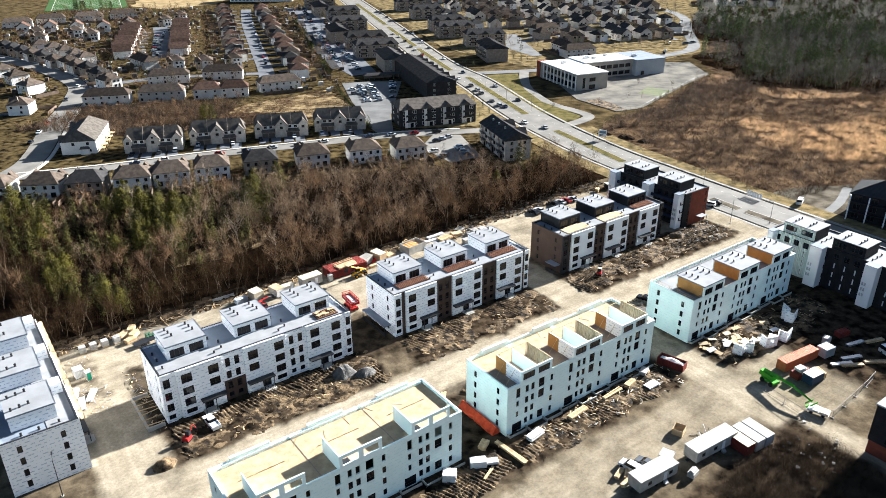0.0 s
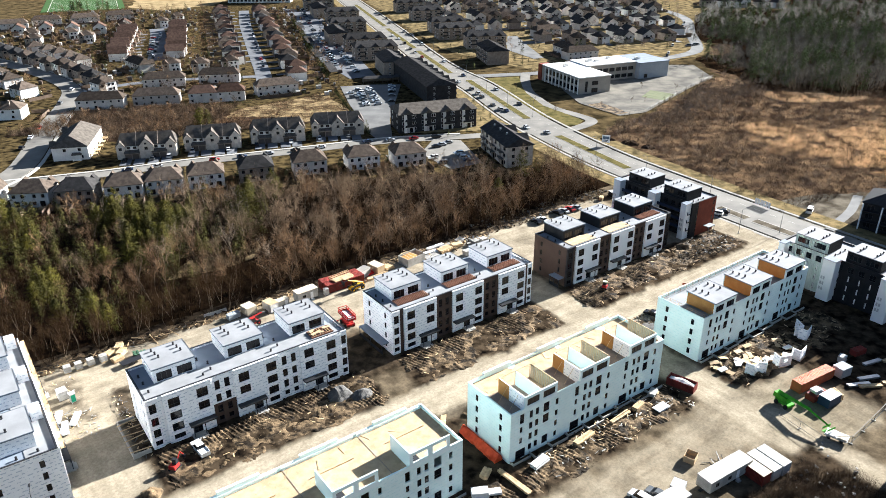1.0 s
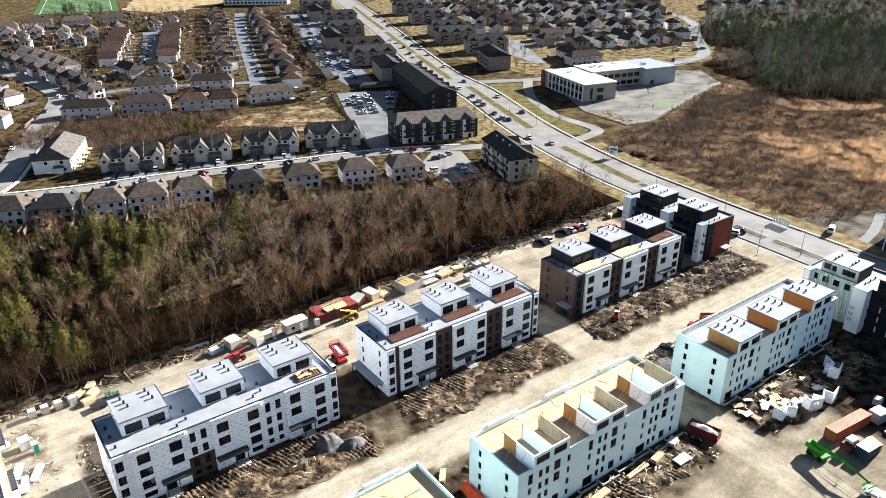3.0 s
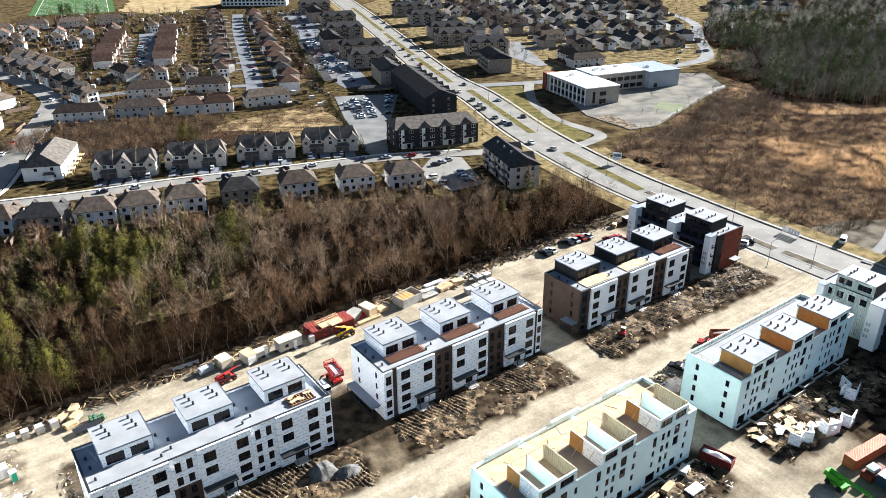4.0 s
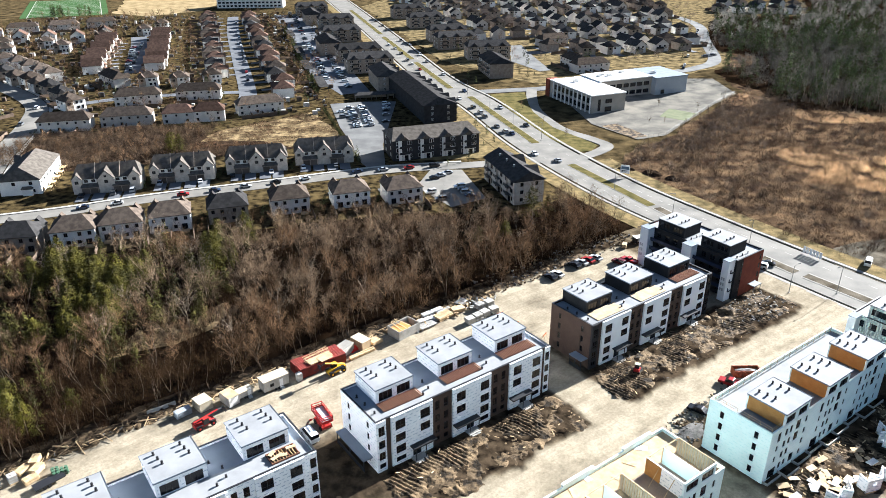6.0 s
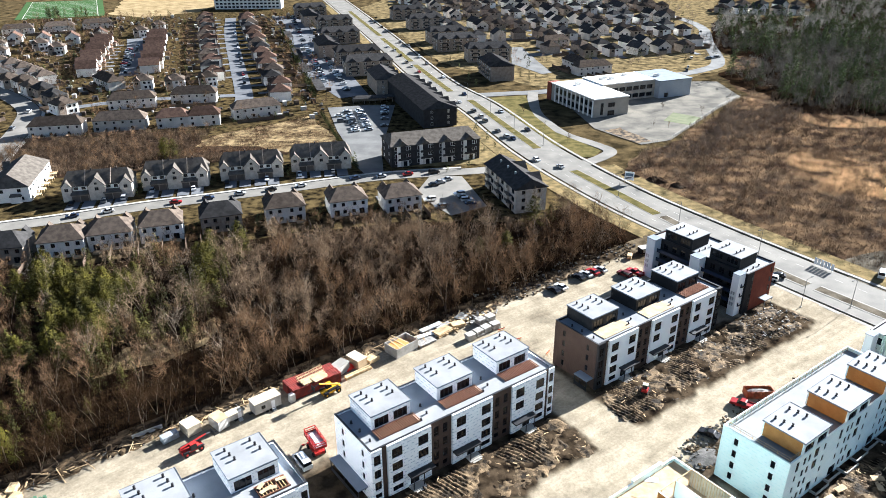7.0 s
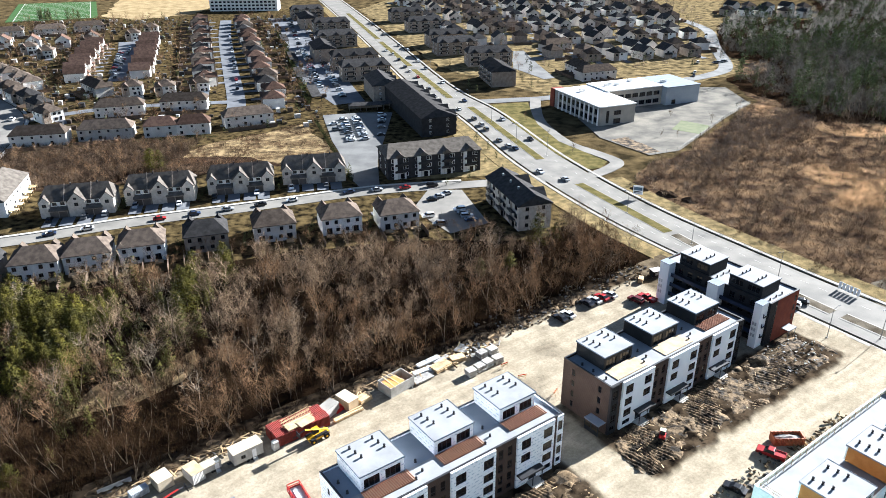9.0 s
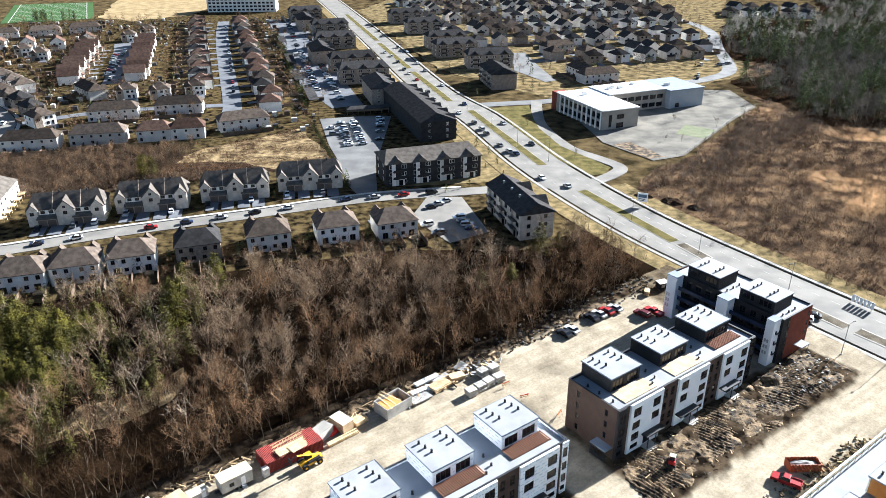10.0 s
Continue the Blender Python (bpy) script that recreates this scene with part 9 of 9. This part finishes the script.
for i, p in enumerate(fill(WOOD, 22, rng)):
    if seen(p) and (SITE.inverted() @ Vector((p[0], p[1], 0))).x > -45:
        tree(LIMB_MESH, i, p[0], p[1], rng.uniform(0.8, 1.15), "bare_tree", "tall leafless tree with pale open limbs", "tall trees of the wood")
# marsh and the woods beyond it
MARSHLAND = [(70, 340), (92, 298), (121, 250), (150, 264), (230, 232), (420, 250), (420, 420), (205, 430), (190, 440), (166, 470), (142, 438), (101, 378), (84, 364)]
MARSHBRUSH = [brush(s + 80, 2.3, 1.5, 34, 0.05).arrays() for s in range(5)]
scatter("marsh_brush", MARSHBRUSH, spread_out(MARSHLAND, 3.7, 0.45, 1.5, rng, rule=patchy(13, 4, 0.08)), SHRUBM, "leafless russet brush in the marsh", "brush")
THICKET = [(100, 372), (112, 380), (140, 430), (152, 448), (176, 440), (180, 424), (150, 404), (124, 372), (108, 352), (84, 352), (90, 364)]
scatter("marsh_thicket", PUFF_CR, spread_out(THICKET, 2.9, 0.28, 0.55, rng), mat("thicket_twigs", (0.22, 0.178, 0.145), (0.065, 0.053, 0.043), 4, 0.9, 0.0), "dense grey-brown leafless thicket beside the school yard", "brush")
young = spread_out(MARSHLAND, 8.5, 0.3, 0.8, rng, rule=patchy(40, 9, -0.1))
scatter("marsh_trees_trunks", PUFF_TR, young, BARK, "thin trunks of young trees in the marsh", "trees")
scatter("marsh_trees", PUFF_CR, young, mat("tan_willow_twigs", (0.29, 0.22, 0.15), (0.1, 0.074, 0.05), 5, 0.9, 0.0), "young leafless trees in the marsh", "trees")
lone = spread_out(MARSHLAND, 11.0, 0.45, 0.85, rng, rule=lambda p: p[0] > 128)
scatter("marsh_poles_trunks", THIN_TR, lone, BARK, "thin dark trunks of lone trees in the reeds", "trees")
scatter("marsh_poles", THIN_CR, lone, GREYTWIG, "lone slim leafless trees in the reeds", "trees")
shrubs = spread_out(MARSHLAND, 4.2, 0.25, 0.62, rng, rule=lambda p: patchy(14, 27, 0.12 if p[0] > 140 else -0.02)(p))
scatter("marsh_shrubs", PUFF_CR, shrubs, GREYTWIG, "dense grey leafless shrubs in the marsh", "brush")


def tuft(seed, high, n, wide, w):
    rng = np.random.RandomState(seed)
    np.random.seed(seed)
    t = Twigs()
    for i in range(n):
        a = np.array((*rng.normal(0, wide, 2), -0.1))
        t.blade(a, a + np.array((*rng.normal(0, 0.25, 2), high * rng.uniform(0.6, 1.1))), w)
    return t.arrays()


GOLD = ((205, 330, 36, 30), (160, 452, 17, 14), (203, 412, 24, 12), (158, 330, 20, 26), (176, 306, 18, 20), (188, 417, 14, 10), (154, 346, 14, 16), (156, 456, 12, 10), (230, 300, 34, 24), (250, 390, 34, 16))
REEDS = [tuft(s, 1.7, 44, 1.0, 0.08) for s in range(4)]
TUFTS = [tuft(s + 9, 0.6, 20, 0.9, 0.14) for s in range(3)]
scatter("reed_bed", REEDS, spread_out(MARSHLAND, 1.75, 0.7, 1.3, rng, rule=lambda p: patchy(9, 1, -0.15)(p) and any((p[0] - a) ** 2 / c ** 2 + (p[1] - b) ** 2 / d ** 2 < 1 + 0.8 * noise.noise(Vector((p[0] / 12, p[1] / 12, 2))) for a, b, c, d in GOLD)), REED, "golden dry reeds", "reeds")
scatter("marsh_grass", TUFTS, spread_out(MARSHLAND, 2.6, 0.7, 1.4, rng), STRAW, "flattened brown marsh grass", "grass")
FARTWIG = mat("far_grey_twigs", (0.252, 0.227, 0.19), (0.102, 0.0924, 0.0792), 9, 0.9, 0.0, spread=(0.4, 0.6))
FARWOOD = [(210, 428), (184, 432), (179, 480), (169, 498), (172, 532), (203, 545), (216, 576), (191, 606), (206, 650), (220, 702), (242, 758), (256, 778), (325, 772), (350, 800), (420, 990), (680, 990), (620, 420)]
firs = spread_out(FARWOOD, 6.9, 0.7, 1.7, rng, rule=lambda p: patchy(30, 2, -0.06)(p) and patchy(6, 12, -0.15)(p) and (p[1] < 700 or patchy(3, 5, 0)(p)))
close, away_firs = [q for q in firs if q[1] < 590], [q for q in firs if q[1] >= 590]
FARNEEDLE = mat("far_green_needles", (0.0835, 0.104, 0.0432), (0.049, 0.0634, 0.0288), 10, 0.9, 0.0, grain=0.1, spec=0.0)
scatter("evergreen_woods", EDGEFIR, close, FARNEEDLE, "dark green evergreens among bare trees", "woods")
scatter("evergreen_woods", FARFIR_CR, away_firs, FARNEEDLE, "dark green evergreen woods far off", "woods")
scatter("evergreen_woods_trunks", FARFIR_TR, firs, BARK, "trunks of evergreen woods", "woods")
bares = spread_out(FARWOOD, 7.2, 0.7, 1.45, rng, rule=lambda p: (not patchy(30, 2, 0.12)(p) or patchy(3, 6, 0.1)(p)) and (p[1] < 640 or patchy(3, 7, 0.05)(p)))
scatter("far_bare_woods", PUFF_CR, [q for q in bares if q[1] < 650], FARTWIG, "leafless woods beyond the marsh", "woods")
# distance haze put into the twig colour: paler from y = 650 on
scatter("far_bare_woods", PUFF_CR, [q for q in bares if q[1] >= 650], mat("hazed_far_twigs", (0.5, 0.46, 0.4), (0.28, 0.26, 0.225), 12, 0.9, 0.0), "leafless woods far off, twigs paled for haze", "woods")
scatter("far_bare_woods_trunks", PUFF_TR, bares, BARK, "pale trunks beyond the marsh", "woods")
# tall slim trees along the edge of the far woods
TALLEDGE = [(196, 434), (212, 424), (300, 420), (420, 415), (420, 450), (300, 452), (216, 456), (192, 500), (176, 516), (184, 500)]
slim = spread_out(TALLEDGE, 5.5, 1.0, 1.5, rng, rule=patchy(7, 14, -0.2))
scatter("slim_edge_trees_trunks", THIN_TR, slim, PALEBARK, "tall pale trunks at the far wood's edge", "trees")
scatter("slim_edge_trees", THIN_CR, slim, FARTWIG, "tall slim leafless trees at the far wood's edge", "trees")

# brush strip behind the terraces, yard trees
STRIP = [(-215, 338), (-150, 330), (-115, 345), (-72, 362), (-72, 376), (-112, 384), (-112, 400), (-150, 392), (-198, 376), (-205, 358)]
bushy = lambda p: not (p[0] > -118 and p[1] > 356)
sheet("brush_strip_floor", STRIP[:4] + [(-90, 372), (-118, 372), (-120, 394)] + STRIP[7:], -0.19, mat("russet_brush_floor", (0.05, 0.032, 0.02), (0.015, 0.01, 0.007), 3, 0.95, 0.4), "dark russet floor under the brush strip", "ground", 2)
scatter("brush_strip", MARSHBRUSH, spread_out(STRIP, 2.9, 0.8, 1.6, rng, rule=bushy), SHRUBM, "leafless brush strip behind terraced houses", "brush")
low = spread_out(STRIP, 6.0, 0.35, 0.65, rng, rule=bushy)
scatter("strip_trees", BARE_CR, low, TWIG, "small leafless trees in the brush strip", "trees")
scatter("strip_trees_trunks", BARE_TR, low, BARK, "trunks of small trees in the brush strip", "trees")
for x, y, s in ((-124, 352, 1.15), (-121.5, 354, 0.95), (-126.5, 355, 0.9)):
    tree(FIR_MESH, 2, x, y, s, "cedar_tree", "olive green evergreen by the brush strip", "trees of the brush strip")
YARDS = [(-400, 420), (-250, 400), (-70, 420), (-60, 470), (-120, 700), (-160, 800), (-400, 760)]
FARYARDS = [(30, 540), (190, 560), (225, 780), (260, 1000), (-50, 1000), (-20, 640)]
LANES = smooth(COURT, 3) + LEFT + smooth([(-210, 520), (-232, 585), (-262, 660)], 5) + [(-66 - 8 * k, 470 + 26 * k) for k in range(12)] + [(-225 + 15 * k, 425 + 6.5 * k) for k in range(8)]


def off_street(p):
    """Whether a place keeps clear of the suburb's streets."""
    return all((p[0] - a) ** 2 + (p[1] - b) ** 2 > 130 for a, b in LANES)


yard = spread_out(YARDS, 11.5, 0.45, 1.0, rng, rule=off_street)
far_yard = spread_out(FARYARDS, 18, 0.45, 0.85, rng)
scatter("yard_trees", PUFF_CR, yard, TWIG, "leafless yard trees among the houses", "trees")
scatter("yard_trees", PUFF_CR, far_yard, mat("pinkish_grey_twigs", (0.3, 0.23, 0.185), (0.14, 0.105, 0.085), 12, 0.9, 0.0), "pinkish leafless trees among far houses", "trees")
scatter("yard_trees_trunks", PUFF_TR, yard + far_yard, BARK, "trunks of leafless yard trees", "trees")
green = spread_out(YARDS, 21, 0.3, 0.7, rng, rule=off_street) + spread_out(FARYARDS, 30, 0.4, 0.8, rng)
scatter("yard_spruces", FARFIR_CR, green, NEEDLE_DARK, "dark green yard spruces among the houses", "trees")
for i in range(20):
    tree(FIRD_MESH, i, rng.uniform(-400, -352), rng.uniform(766, 786), rng.uniform(0.8, 1.2), "spruce_tree", "dark spruce beside the sports field", "sports field trees")
scatter("lot_hedges", BRUSH_A, [(-71 + 0.34 * 1.15 * i, 431 - 1.15 * i, -0.3, 0.8, i) for i in range(78)] + [(-80 - 0.296 * 1.6 * i, 464 + 1.6 * i, -0.3, 0.9 + 0.4 * (i % 3), i) for i in range(150)], NEEDLE_DARK, "dark hedge beside the parking lots", "hedge")
scatter("straw_tufts", TUFTS, spread_out([(-119, 352), (-126, 374), (-113, 391), (-76, 424), (-52, 377), (-76, 364)], 1.5, 0.7, 1.7, rng, rule=patchy(9, 3, -0.1)), STRAW, "dry straw tufts on the strip behind houses", "grass")
scatter("yard_hedges", BRUSH_A, [(-205 + 1.8 * i, 382.5 + 0.38 * i, -0.3, 0.75, i) for i in range(52)] + [(-112 + 1.6 * i, 412.5 + 0.78 * i, -0.3, 0.75, i) for i in range(18)], NEEDLE_DARK, "clipped dark hedge behind the terrace", "hedge")
# brush beside the site trailers
SITEBRUSH = [uv(16, -36), uv(34, -34), uv(46, -35), uv(52, -42), uv(50, -60), uv(0, -62), uv(2, -40)]
FINE = [brush(s + 50, 2.2, 1.6, 70, 0.028).arrays() for s in range(4)]
scatter("site_brush", FINE, [(x, y, 0, s, g) for x, y, z, s, g in spread_out(SITEBRUSH, 1.75, 0.6, 1.3, rng)], mat("brown_thicket", (0.12, 0.085, 0.055), (0.04, 0.028, 0.018), 5, 0.9, 0.0), "dark leafless brush beside the site trailers", "brush")

# young trees and a wire fence round the school yard
for i, (x, y) in enumerate(((104, 402), (112, 396), (120, 408), (128, 428), (97, 405), (110, 438), (78, 390), (36, 430), (44, 402), (52, 380))):
    tree(BARE_MESH, i, x, y, 0.42, "young_tree", "thin young leafless tree with stake", "young school trees", -0.1)
yard_line = [(85, 376), (100, 383), (120, 411), (140, 440), (161, 466)]
for (ax, ay), (bx, by) in zip(yard_line, yard_line[1:]):
    ln = math.dist((ax, ay), (bx, by))
    f = thing("school_fence", pose(ax, ay, -0.1, 0, 0, math.degrees(math.atan2(by - ay, bx - ax))), "low grey wire fence at the school yard", "fence", "school fences")
    part("rail", Form().rod((0, 0, 1.7), (ln, 0, 1.7), 0.04, 0.04, 4), FENCEGREY, f)
    for i in range(int(ln / 3) + 1):
        part("post", Form().rod((3.0 * i, 0, 0), (3.0 * i, 0, 1.75), 0.05, 0.05, 4), FENCEGREY, f)

for i, (x, y) in enumerate(((13, 366), (18, 372), (15, 384), (10, 396), (20, 358), (-3, 338), (6, 345), (45, 505), (50, 515), (41, 520), (12, 492), (8, 505), (4, 525), (2, 545), (-4, 560))):
    tree(FIRD_MESH, i, x, y, 0.28 + 0.09 * (i % 4), "spruce_tree", "small dark spruce on a lawn", "lawn spruces", -0.2)

# shrubs and small trees between and behind the houses of the two nearest rows
NEARYARDS = [(-185, 240), (-120, 248), (-60, 275), (0, 290), (6, 300), (-64, 291), (-125, 263), (-185, 250)]
scatter("yard_shrubs", PUFF_CR, spread_out(NEARYARDS, 5.0, 0.3, 0.65, rng), TWIG, "small leafless shrubs in back yards", "shrubs")
GAPS = [(-120.5, 311), (-95, 322.5), (-68, 333.5), (-42, 344), (-163, 248), (-146, 251), (-130.5, 255), (-116, 261), (-103, 267), (-87, 274), (-68, 282), (-47.5, 289.5), (-28, 295)]
scatter("yard_cedars", FARFIR_CR, [(x + rng.normal(0, 0.7), y + k * 2.6, -0.25, rng.uniform(0.28, 0.5), k) for x, y in GAPS for k in range(4)], NEEDLE_DARK, "dark clipped cedars between houses", "hedge")

# sheds, bins, decks and other clutter of the yards
clutter = random.Random(12)
for material in (DULLWHITE, CLOD, METAL, SHINGLE):
    f = Form()
    for p in fill(YARDS, 15, rng):
        if seen(p) and off_street(p):
            big = clutter.random() < 0.3
            f.mbox(pose(p[0], p[1], -0.3, 0, 0, 18 + clutter.uniform(-6, 6)), clutter.uniform(1.8, 3.2) if big else clutter.uniform(0.6, 2.0), clutter.uniform(1.5, 2.6) if big else clutter.uniform(0.5, 1.4), clutter.uniform(1.8, 2.6) if big else clutter.uniform(0.5, 1.2))
    tagged(part("yard_clutter", f, material), "sheds, bins and boxes in back yards", "clutter", "", "stuff")
